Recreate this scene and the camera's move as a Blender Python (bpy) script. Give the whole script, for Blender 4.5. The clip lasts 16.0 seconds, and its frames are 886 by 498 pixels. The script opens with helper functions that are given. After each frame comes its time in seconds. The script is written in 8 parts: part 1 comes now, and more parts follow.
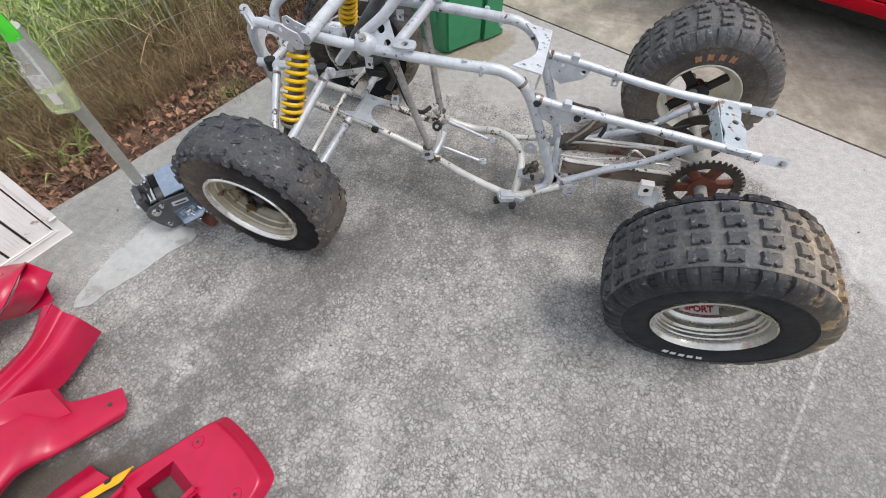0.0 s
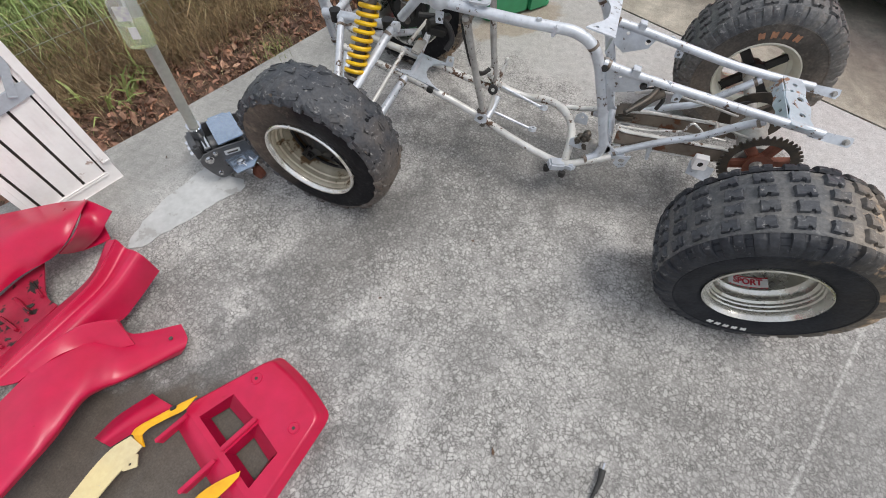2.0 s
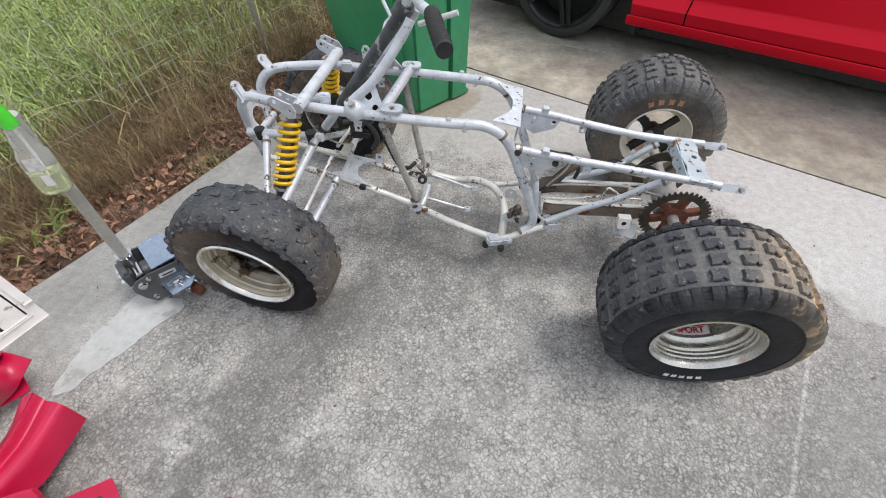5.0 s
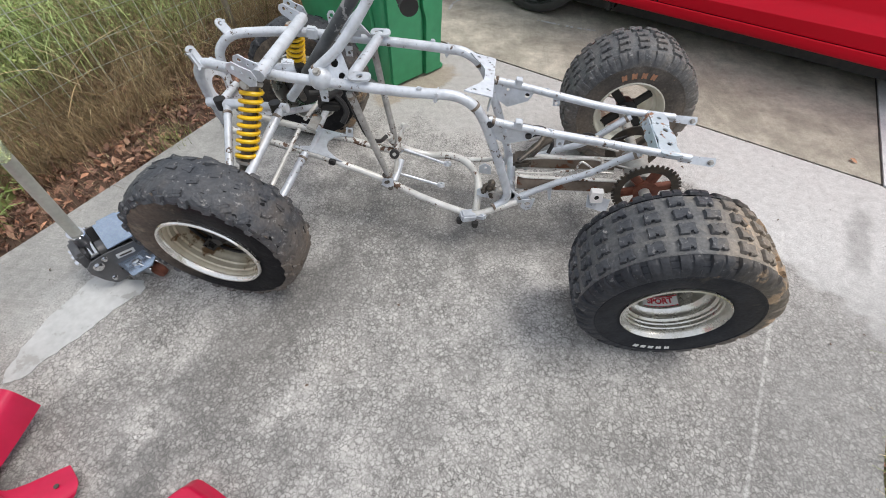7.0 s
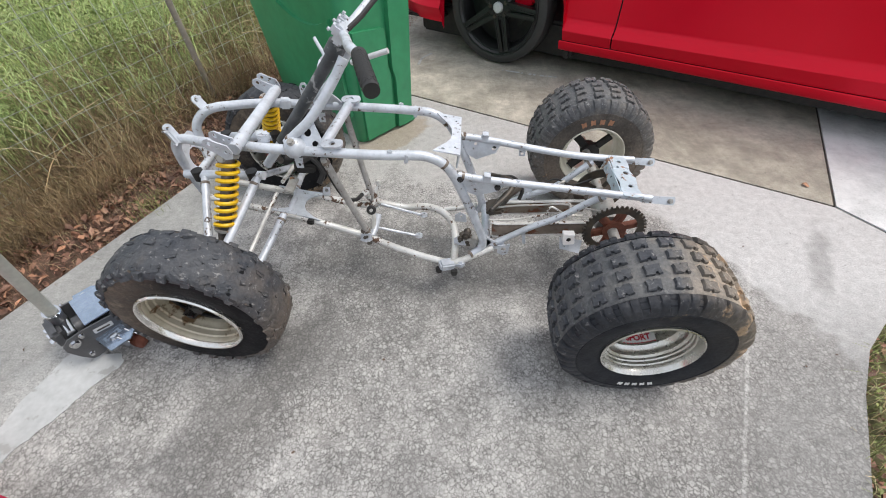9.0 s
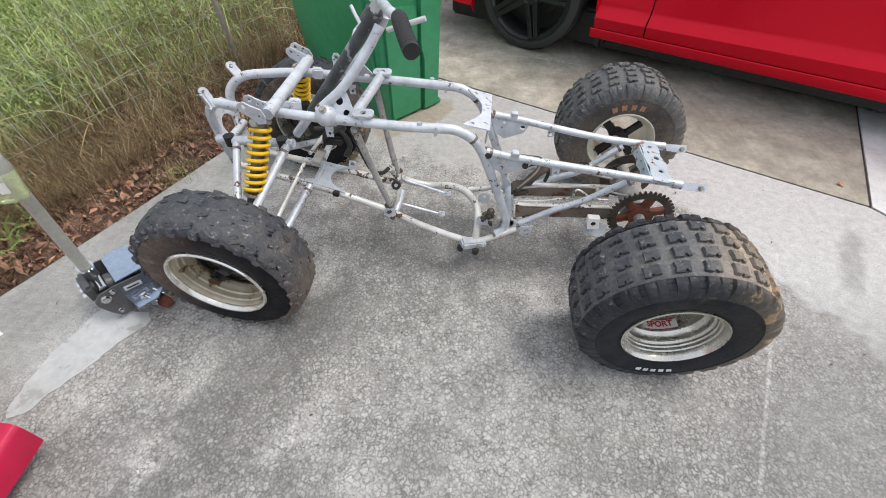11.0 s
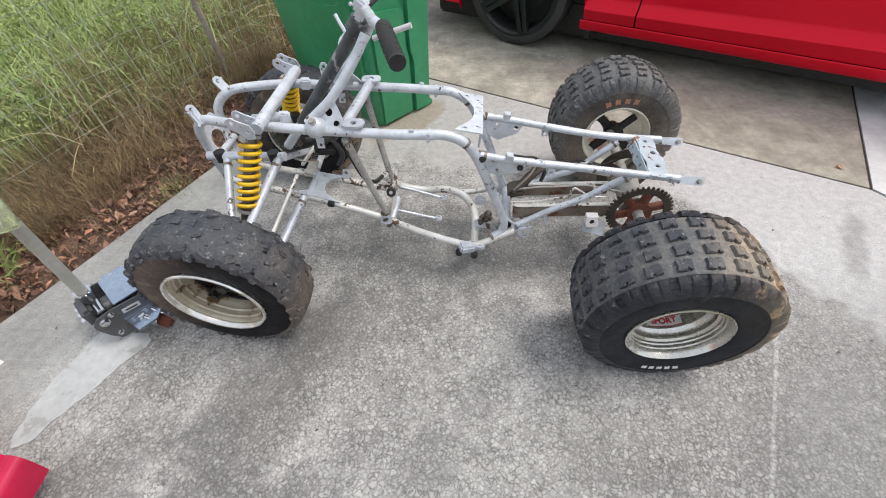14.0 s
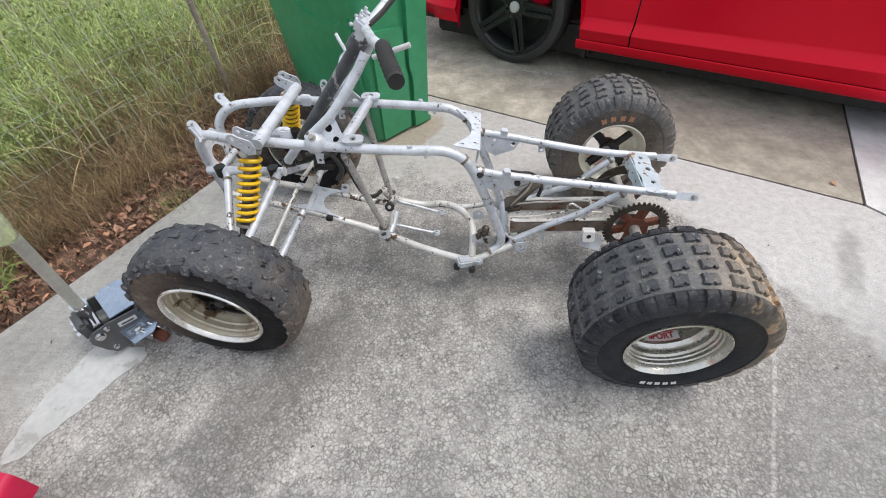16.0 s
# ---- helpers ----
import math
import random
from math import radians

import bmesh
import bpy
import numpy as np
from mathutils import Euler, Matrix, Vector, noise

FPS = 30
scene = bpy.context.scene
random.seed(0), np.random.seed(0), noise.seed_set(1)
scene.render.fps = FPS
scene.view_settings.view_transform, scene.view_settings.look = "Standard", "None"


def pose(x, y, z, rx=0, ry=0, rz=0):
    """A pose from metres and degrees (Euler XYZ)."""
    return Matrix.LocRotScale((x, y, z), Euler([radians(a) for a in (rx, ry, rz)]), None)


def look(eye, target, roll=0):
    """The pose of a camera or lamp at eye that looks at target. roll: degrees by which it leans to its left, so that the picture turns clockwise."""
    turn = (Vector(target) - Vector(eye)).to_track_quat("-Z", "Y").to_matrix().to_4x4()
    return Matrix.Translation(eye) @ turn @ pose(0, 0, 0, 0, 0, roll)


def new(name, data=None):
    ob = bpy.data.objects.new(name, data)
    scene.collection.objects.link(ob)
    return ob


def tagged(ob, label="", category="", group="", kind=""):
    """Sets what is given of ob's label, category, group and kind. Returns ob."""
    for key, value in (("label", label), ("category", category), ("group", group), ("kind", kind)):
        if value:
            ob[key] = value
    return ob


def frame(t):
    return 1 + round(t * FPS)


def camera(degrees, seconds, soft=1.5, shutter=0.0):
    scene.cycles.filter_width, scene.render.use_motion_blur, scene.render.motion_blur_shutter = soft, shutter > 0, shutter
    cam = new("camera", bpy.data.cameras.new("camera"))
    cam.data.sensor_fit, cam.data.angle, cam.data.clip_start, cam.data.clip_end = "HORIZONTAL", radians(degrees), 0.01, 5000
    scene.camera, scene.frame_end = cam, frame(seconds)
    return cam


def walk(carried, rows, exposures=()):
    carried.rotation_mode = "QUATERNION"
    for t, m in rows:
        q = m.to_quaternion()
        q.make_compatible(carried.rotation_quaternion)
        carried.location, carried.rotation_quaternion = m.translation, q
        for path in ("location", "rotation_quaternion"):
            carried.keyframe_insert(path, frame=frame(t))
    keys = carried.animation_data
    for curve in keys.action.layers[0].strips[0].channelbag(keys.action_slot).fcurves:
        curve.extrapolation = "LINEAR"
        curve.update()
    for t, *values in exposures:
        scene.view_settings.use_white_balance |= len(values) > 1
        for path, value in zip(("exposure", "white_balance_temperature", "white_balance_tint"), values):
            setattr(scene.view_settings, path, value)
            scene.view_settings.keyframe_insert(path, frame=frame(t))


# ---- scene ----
cam = camera(95.2, 16.0, soft=1.0)
PATH = [
    (0, (-0.475, -1.091, 1.155), (-0.828, -0.039, -0.508), -3.4),
    (0.5, (-0.589, -1.146, 1.171), (-0.922, -0.099, -0.5), 1.7),
    (1, (-0.612, -1.187, 1.166), (-0.981, -0.27, -0.573), -4.2),
    (1.5, (-0.599, -1.194, 1.17), (-0.937, -0.239, -0.555), -1.8),
    (2, (-0.597, -1.205, 1.139), (-0.94, -0.222, -0.569), -0.5),
    (2.5, (-0.587, -1.201, 1.162), (-0.956, -0.152, -0.501), -2.0),
    (3, (-0.567, -1.181, 1.18), (-0.937, -0.044, -0.423), -3.1),
    (3.5, (-0.552, -1.16, 1.192), (-0.886, 0.056, -0.36), -3.3),
    (4, (-0.549, -1.147, 1.196), (-0.837, 0.116, -0.328), -2.9),
    (4.2, (-0.547, -1.141, 1.194), (-0.822, 0.129, -0.326), -3.0),
    (6.3, (-0.526, -1.126, 1.154), (-0.733, 0.112, -0.403), -1.4),
    (6.5, (-0.528, -1.136, 1.15), (-0.713, 0.092, -0.417), -0.8),
    (7, (-0.517, -1.133, 1.147), (-0.668, 0.091, -0.427), 0.0),
    (7.5, (-0.524, -1.141, 1.156), (-0.652, 0.094, -0.413), 0.2),
    (8, (-0.513, -1.126, 1.155), (-0.623, 0.132, -0.396), -0.1),
    (8.5, (-0.51, -1.119, 1.162), (-0.613, 0.199, -0.338), -1.2),
    (9, (-0.493, -1.112, 1.199), (-0.591, 0.251, -0.261), -1.8),
    (9.5, (-0.501, -1.124, 1.176), (-0.614, 0.243, -0.279), -1.3),
    (10, (-0.525, -1.141, 1.172), (-0.669, 0.201, -0.304), -0.8),
    (10.2, (-0.529, -1.156, 1.166), (-0.69, 0.18, -0.314), -0.8),
    (12.3, (-0.506, -1.146, 1.168), (-0.655, 0.178, -0.324), -1.1),
    (12.5, (-0.507, -1.144, 1.168), (-0.648, 0.172, -0.331), -1.4),
    (13, (-0.524, -1.136, 1.176), (-0.665, 0.178, -0.325), -2.5),
    (13.5, (-0.527, -1.125, 1.175), (-0.681, 0.191, -0.323), -3.4),
    (14, (-0.517, -1.123, 1.177), (-0.679, 0.196, -0.318), -3.8),
    (14.5, (-0.528, -1.13, 1.179), (-0.694, 0.191, -0.314), -3.6),
    (15, (-0.525, -1.131, 1.172), (-0.697, 0.207, -0.305), -3.6),
    (15.5, (-0.528, -1.125, 1.189), (-0.693, 0.233, -0.27), -3.5),
    (16, (-0.514, -1.125, 1.182), (-0.671, 0.245, -0.267), -3.3),
]
walk(cam, [(t, look(eye, target, roll)) for t, eye, target, roll in PATH], [(0.0, 0.23), (0.6, 0.21), (2.0, 0.16), (3.0, 0.22), (4.2, 0.26), (6.3, 0.31), (8.0, 0.31), (9.5, 0.34), (16.0, 0.34)])

# ---- world and light ----
world = bpy.data.worlds.new("sky")
scene.world = world
world.use_nodes = True
wn, wl = world.node_tree.nodes, world.node_tree.links
sky = wn.new("ShaderNodeTexSky")
sky.sky_type = "NISHITA"
sky.sun_disc = False
sky.sun_elevation, sky.sun_rotation = radians(62), radians(80)
sky.air_density, sky.dust_density = 1.0, 3.0
cloud = wn.new("ShaderNodeMix")
cloud.data_type = "RGBA"
cloud.inputs[0].default_value = 0.62
cloud.inputs[7].default_value = (5.8, 5.9, 6.0, 1)  # thin white overcast
wl.new(sky.outputs["Color"], cloud.inputs[6])
wl.new(cloud.outputs[2], wn["Background"].inputs["Color"])
wn["Background"].inputs["Strength"].default_value = 0.15
sun = new("sun", bpy.data.lights.new("sun", "SUN"))
sun.data.energy, sun.data.angle, sun.data.color = 1.7, radians(24), (1.0, 0.965, 0.91)
sun.matrix_world = look((1.9, 0.35, 3.6), (0, 0, 0))


# ---- materials ----
def ramp(nt, fac, stops):
    n = nt.nodes.new("ShaderNodeValToRGB")
    el = n.color_ramp.elements
    while len(el) < len(stops):
        el.new(0.5)
    for e, (p, c) in zip(el, stops):
        e.position = p
        e.color = (*c, 1) if isinstance(c, tuple) else (c, c, c, 1)
    nt.links.new(fac, n.inputs[0])
    return n.outputs[0]


def tex_noise(nt, vec, scale, detail=4, rough=0.55, distort=0.0):
    n = nt.nodes.new("ShaderNodeTexNoise")
    n.inputs["Scale"].default_value, n.inputs["Detail"].default_value = scale, detail
    n.inputs["Roughness"].default_value, n.inputs["Distortion"].default_value = rough, distort
    nt.links.new(vec, n.inputs["Vector"])
    return n.outputs["Fac"]


def mix(nt, fac, a, b, mode="MIX"):
    n = nt.nodes.new("ShaderNodeMix")
    n.data_type, n.blend_type = "RGBA", mode
    for socket, v in ((n.inputs[0], fac), (n.inputs[6], a), (n.inputs[7], b)):
        if hasattr(v, "is_output"):
            nt.links.new(v, socket)
        elif isinstance(v, tuple):
            socket.default_value = (*v, 1)
        else:
            socket.default_value = v
    return n.outputs[2]


def calc(nt, op, a, b=0.0):
    n = nt.nodes.new("ShaderNodeMath")
    n.operation = op
    for socket, v in zip(n.inputs, (a, b)):
        if hasattr(v, "is_output"):
            nt.links.new(v, socket)
        else:
            socket.default_value = v
    return n.outputs[0]


def blank(name):
    m = bpy.data.materials.new(name)
    m.use_nodes = True
    nt = m.node_tree
    co = nt.nodes.new("ShaderNodeTexCoord").outputs["Object"]
    return m, nt, nt.nodes["Principled BSDF"], co


def bump(nt, bsdf, height, strength, distance=0.002):
    n = nt.nodes.new("ShaderNodeBump")
    n.inputs["Strength"].default_value, n.inputs["Distance"].default_value = strength, distance
    nt.links.new(height, n.inputs["Height"])
    nt.links.new(n.outputs[0], bsdf.inputs["Normal"])


def surface(name, c1, c2, scale=30.0, rough=(0.4, 0.6), metal=0.0, relief=0.2, spots=None, coat=0.0, islands=0.0, fine=0.15, cluster=0.0):
    """Two colours mixed by noise, a finer grain, optional worn spots (colour, scale, share, roughness), small relief."""
    m, nt, b, co = blank(name)
    n1 = tex_noise(nt, co, scale, 5)
    n2 = tex_noise(nt, co, scale * 7, 4)
    col = mix(nt, ramp(nt, n1, [(0.35, 0.0), (0.65, 1.0)]), c1, c2)
    col = mix(nt, fine, col, ramp(nt, n2, [(0.3, 0.25), (0.7, 0.8)]), "OVERLAY")
    if islands:
        g = nt.nodes.new("ShaderNodeNewGeometry")
        col = mix(nt, islands, col, ramp(nt, g.outputs["Random Per Island"], [(0.0, 0.15), (1.0, 0.95)]), "OVERLAY")
    r = ramp(nt, n1, [(0.3, rough[0]), (0.7, rough[1])])
    b.inputs["Metallic"].default_value = metal
    if spots:
        sc, s_scale, share, s_rough = spots
        ns = tex_noise(nt, co, s_scale, 6, 0.65)
        if cluster:
            ns = calc(nt, "ADD", ns, calc(nt, "MULTIPLY", calc(nt, "SUBTRACT", tex_noise(nt, co, 9, 3), 0.5), cluster))
        mask = ramp(nt, ns, [(1 - share - 0.02, 0.0), (1 - share + 0.02, 1.0)])
        col = mix(nt, mask, col, sc)
        r = mix(nt, mask, r, (s_rough,) * 3)
        if metal:
            nt.links.new(calc(nt, "MULTIPLY", calc(nt, "SUBTRACT", 1.0, mask), metal), b.inputs["Metallic"])
    nt.links.new(col, b.inputs["Base Color"])
    nt.links.new(r, b.inputs["Roughness"])
    b.inputs["Coat Weight"].default_value = coat
    b.inputs["Coat Roughness"].default_value = 0.05
    if coat:
        b.inputs["Specular IOR Level"].default_value = 0.3
    bump(nt, b, n2, relief, 0.001)
    return m


def concrete(name, light, dark, crackle, smooth_zone):
    """Weathered concrete: pale worn aggregate between fine cracks, broad stains; smooth_zone: the paler troweled part of the slab."""
    m, nt, b, co = blank(name)
    warp = nt.nodes.new("ShaderNodeVectorMath")
    warp.operation = "ADD"
    nz = nt.nodes.new("ShaderNodeTexNoise")
    nz.inputs["Scale"].default_value, nz.inputs["Detail"].default_value = 75, 10
    nz.inputs["Roughness"].default_value = 0.66
    nt.links.new(co, nz.inputs["Vector"])
    sc = nt.nodes.new("ShaderNodeVectorMath")
    sc.operation = "SCALE"
    sc.inputs["Scale"].default_value = 0.026
    nt.links.new(nz.outputs["Color"], sc.inputs[0])
    nt.links.new(co, warp.inputs[0])
    nt.links.new(sc.outputs[0], warp.inputs[1])
    v = nt.nodes.new("ShaderNodeTexVoronoi")
    v.feature = "DISTANCE_TO_EDGE"
    v.inputs["Scale"].default_value = 74
    nt.links.new(warp.outputs[0], v.inputs["Vector"])
    gap = ramp(nt, v.outputs["Distance"], [(0.0, 1.0), (0.028, 0.8), (0.075, 0.0)])
    gap = calc(nt, "MULTIPLY", gap, ramp(nt, tex_noise(nt, co, 30, 4, 0.6), [(0.36, 0.15), (0.56, 1.0)]))
    v3 = nt.nodes.new("ShaderNodeTexVoronoi")
    v3.feature = "DISTANCE_TO_EDGE"
    v3.inputs["Scale"].default_value = 24
    nt.links.new(warp.outputs[0], v3.inputs["Vector"])
    long_gap = calc(nt, "MULTIPLY", ramp(nt, v3.outputs["Distance"], [(0.0, 1.0), (0.035, 0.0)]), ramp(nt, tex_noise(nt, co, 14, 3, 0.6), [(0.46, 0.0), (0.58, 1.0)]))
    gap = calc(nt, "MAXIMUM", gap, long_gap)
    v2 = nt.nodes.new("ShaderNodeTexVoronoi")
    v2.inputs["Scale"].default_value = 74
    nt.links.new(warp.outputs[0], v2.inputs["Vector"])
    cell = nt.nodes.new("ShaderNodeSeparateColor")
    nt.links.new(v2.outputs["Color"], cell.inputs[0])
    dome = ramp(nt, v.outputs["Distance"], [(0.03, 0.0), (0.22, 1.0)])
    big = tex_noise(nt, co, 1.7, 6, 0.6, 0.5)
    mid = tex_noise(nt, co, 9, 5, 0.6)
    small = tex_noise(nt, co, 34, 4, 0.6)
    fine = tex_noise(nt, co, 190, 4, 0.7)
    pos = nt.nodes.new("ShaderNodeSeparateXYZ")
    nt.links.new(co, pos.inputs[0])
    stain = ramp(nt, big, [(0.38, 0.0), (0.60, 1.0)])
    col = mix(nt, stain, dark, light)
    col = mix(nt, 0.6, col, ramp(nt, mid, [(0.28, 0.25), (0.72, 0.75)]), "OVERLAY")
    wear = ramp(nt, tex_noise(nt, co, 2.6, 5, 0.6), [(0.32, 0.68), (0.52, 1.0)])
    wear = calc(nt, "MULTIPLY", wear, ramp(nt, tex_noise(nt, co, 15, 4, 0.6), [(0.30, 0.6), (0.54, 1.0)]))
    amount = calc(nt, "MULTIPLY", wear, crackle)
    if smooth_zone:
        edge = calc(nt, "ADD", pos.outputs["Y"], calc(nt, "MULTIPLY", pos.outputs["X"], 0.24))
        edge = calc(nt, "ADD", edge, calc(nt, "MULTIPLY", calc(nt, "MAXIMUM", calc(nt, "SUBTRACT", pos.outputs["X"], 0.35), 0.0), 1.4))
        edge = calc(nt, "ADD", edge, calc(nt, "MULTIPLY", calc(nt, "SUBTRACT", mid, 0.5), 0.45))
        zone = ramp(nt, edge, [(0.26, 0.0), (0.36, 1.0)])
        amount = calc(nt, "MULTIPLY", amount, calc(nt, "SUBTRACT", 1.0, calc(nt, "MULTIPLY", zone, 0.92)))
        col = mix(nt, zone, col, mix(nt, ramp(nt, calc(nt, "ADD", calc(nt, "MULTIPLY", pos.outputs["X"], 0.55), mid), [(0.10, 0.0), (0.75, 1.0)]), (0.41, 0.40, 0.385), (0.49, 0.486, 0.482)))
        # a smooth troweled margin along the weedy side
        margin = calc(nt, "ADD", calc(nt, "SUBTRACT", pos.outputs["X"], calc(nt, "MULTIPLY", pos.outputs["Y"], 0.39)), 1.985)
        margin = calc(nt, "ADD", margin, calc(nt, "MULTIPLY", calc(nt, "SUBTRACT", mid, 0.5), 0.35))
        hem = ramp(nt, margin, [(0.30, 1.0), (0.52, 0.0)])
        amount = calc(nt, "MULTIPLY", amount, calc(nt, "SUBTRACT", 1.0, calc(nt, "MULTIPLY", hem, 0.85)))
        col = mix(nt, calc(nt, "MULTIPLY", hem, 0.7), col, (0.275, 0.275, 0.262))
        # the strip beside the verge was finished smooth
        beside = calc(nt, "ADD", calc(nt, "SUBTRACT", pos.outputs["X"], calc(nt, "MULTIPLY", pos.outputs["Y"], 0.45)), calc(nt, "MULTIPLY", calc(nt, "SUBTRACT", mid, 0.5), 0.3))
        amount = calc(nt, "MULTIPLY", amount, ramp(nt, beside, [(0.50, 1.0), (0.72, 0.55)]))
        col = mix(nt, calc(nt, "MULTIPLY", ramp(nt, beside, [(0.22, 0.0), (0.70, 0.85)]), ramp(nt, calc(nt, "ADD", pos.outputs["Y"], 1.0), [(0.45, 1.0), (0.90, 0.0)])), col, (0.222, 0.219, 0.212))
        # fine scratches that run across the drive
        comb = nt.nodes.new("ShaderNodeMapping")
        comb.inputs["Rotation"].default_value = (0, 0, radians(-58))
        comb.inputs["Scale"].default_value = (3, 130, 1)
        nt.links.new(co, comb.inputs[0])
        col = mix(nt, calc(nt, "MULTIPLY", calc(nt, "SUBTRACT", 1.0, zone), 0.16), col, ramp(nt, tex_noise(nt, comb.outputs[0], 1.0, 3, 0.6), [(0.3, 0.25), (0.7, 0.75)]), "OVERLAY")
        # oily patches with ragged edges: under the frame (with its shade painted in), and from the front tyre towards
        # the fender
        # the patches left of the rear tyre and under the plastics carry painted shade too
        for cx, cy, ang, hl, hw, share in ((-0.60, -0.02, -8, 0.80, 0.36, 0.66), (-1.13, -0.62, 60, 0.48, 0.13, 0.62), (-0.12, -0.42, 30, 0.20, 0.20, 0.25), (-1.38, -1.40, 35, 0.75, 0.42, 0.85), (0.90, 0.02, 62, 0.26, 0.055, 0.40), (0.25, -0.95, 30, 0.60, 0.40, 0.22), (-0.98, -0.42, 20, 0.30, 0.20, 0.42), (-0.55, -0.75, 55, 0.40, 0.10, 0.35), (-0.95, -1.0, 58, 0.30, 0.07, 0.40), (-1.18, -0.88, 50, 0.34, 0.14, 0.50), (-1.52, -0.98, 50, 0.30, 0.17, 0.45), (-1.40, -1.42, 40, 0.42, 0.26, 0.65)):
            mp = nt.nodes.new("ShaderNodeMapping")
            mp.vector_type = "TEXTURE"
            mp.inputs["Location"].default_value = (cx, cy, 0)
            mp.inputs["Rotation"].default_value = (0, 0, radians(ang))
            mp.inputs["Scale"].default_value = (hl, hw, 1)
            nt.links.new(co, mp.inputs[0])
            ln = nt.nodes.new("ShaderNodeVectorMath")
            ln.operation = "LENGTH"
            nt.links.new(mp.outputs[0], ln.inputs[0])
            far_ = calc(nt, "ADD", ln.outputs["Value"], calc(nt, "MULTIPLY", calc(nt, "SUBTRACT", mid, 0.5), 1.6))
            # one mask for the oil and for the shade painted with it
            oily = calc(nt, "MULTIPLY", ramp(nt, far_, [(0.45, 1.0), (1.0, 0.0)]), share)
            col = mix(nt, oily, col, (0.115, 0.112, 0.108))
            amount = calc(nt, "MULTIPLY", amount, calc(nt, "SUBTRACT", 1.0, calc(nt, "MULTIPLY", oily, 0.55)))
        # thin cement smear beside the patch
        smear = nt.nodes.new("ShaderNodeMapping")
        smear.vector_type = "TEXTURE"
        smear.inputs["Location"].default_value = (-1.82, -0.60, 0)
        smear.inputs["Rotation"].default_value = (0, 0, radians(62))
        smear.inputs["Scale"].default_value = (0.30, 0.12, 1)
        nt.links.new(co, smear.inputs[0])
        thin = nt.nodes.new("ShaderNodeVectorMath")
        thin.operation = "LENGTH"
        nt.links.new(smear.outputs[0], thin.inputs[0])
        film = ramp(nt, calc(nt, "ADD", thin.outputs["Value"], calc(nt, "MULTIPLY", calc(nt, "SUBTRACT", mid, 0.5), 1.6)), [(0.55, 0.3), (1.0, 0.0)])
        col = mix(nt, film, col, (0.50, 0.51, 0.50))
        # sandy dirt washed up round the foot of the bin
        sand = nt.nodes.new("ShaderNodeMapping")
        sand.vector_type = "TEXTURE"
        sand.inputs["Location"].default_value = (-0.90, 0.84, 0)
        sand.inputs["Rotation"].default_value = (0, 0, radians(46))
        sand.inputs["Scale"].default_value = (0.34, 0.14, 1)
        nt.links.new(co, sand.inputs[0])
        reach = nt.nodes.new("ShaderNodeVectorMath")
        reach.operation = "LENGTH"
        nt.links.new(sand.outputs[0], reach.inputs[0])
        spill = ramp(nt, calc(nt, "ADD", reach.outputs["Value"], calc(nt, "MULTIPLY", calc(nt, "SUBTRACT", mid, 0.5), 0.9)), [(0.70, 0.7), (0.85, 0.0)])
        col = mix(nt, spill, col, (0.32, 0.26, 0.19))
        # brown damp dirt under the cast-off plastics, with their shade painted in
        damp = nt.nodes.new("ShaderNodeMapping")
        damp.vector_type = "TEXTURE"
        damp.inputs["Location"].default_value = (-1.38, -1.40, 0)
        damp.inputs["Rotation"].default_value = (0, 0, radians(20))
        damp.inputs["Scale"].default_value = (0.46, 0.22, 1)
        nt.links.new(co, damp.inputs[0])
        wet = nt.nodes.new("ShaderNodeVectorMath")
        wet.operation = "LENGTH"
        nt.links.new(damp.outputs[0], wet.inputs[0])
        soak_shade = ramp(nt, calc(nt, "ADD", wet.outputs["Value"], calc(nt, "MULTIPLY", calc(nt, "SUBTRACT", mid, 0.5), 0.9)), [(0.75, 0.92), (1.2, 0.0)])
        col = mix(nt, soak_shade, col, (0.082, 0.067, 0.053))
        amount = calc(nt, "MULTIPLY", amount, calc(nt, "SUBTRACT", 1.0, soak_shade))
        # a dark smear dragged away from the front wheel, and a paler worn oval beside it
        for place, turn, reach_, shade_, most in (((-1.114, -0.755, 0), -118.4, (0.185, 0.13, 1), (0.17, 0.162, 0.152), 0.55), ((-0.877, -0.690, 0), 20, (0.12, 0.09, 1), (0.42, 0.40, 0.375), 0.5)):
            spot_ = nt.nodes.new("ShaderNodeMapping")
            spot_.vector_type = "TEXTURE"
            spot_.inputs["Location"].default_value = place
            spot_.inputs["Rotation"].default_value = (0, 0, radians(turn))
            spot_.inputs["Scale"].default_value = reach_
            nt.links.new(co, spot_.inputs[0])
            far_ = nt.nodes.new("ShaderNodeVectorMath")
            far_.operation = "LENGTH"
            nt.links.new(spot_.outputs[0], far_.inputs[0])
            blot = ramp(nt, calc(nt, "ADD", far_.outputs["Value"], calc(nt, "MULTIPLY", calc(nt, "SUBTRACT", mid, 0.5), 1.5)), [(0.45, most), (1.15, 0.0)])
            col = mix(nt, blot, col, shade_)
        # an old pale scored line
        off_line = calc(nt, "ADD", calc(nt, "MULTIPLY", pos.outputs["X"], 0.905), calc(nt, "MULTIPLY", pos.outputs["Y"], -0.4255))
        off_line = calc(nt, "ABSOLUTE", calc(nt, "SUBTRACT", calc(nt, "ADD", off_line, calc(nt, "MULTIPLY", calc(nt, "SUBTRACT", mid, 0.5), 0.010)), 0.5665))
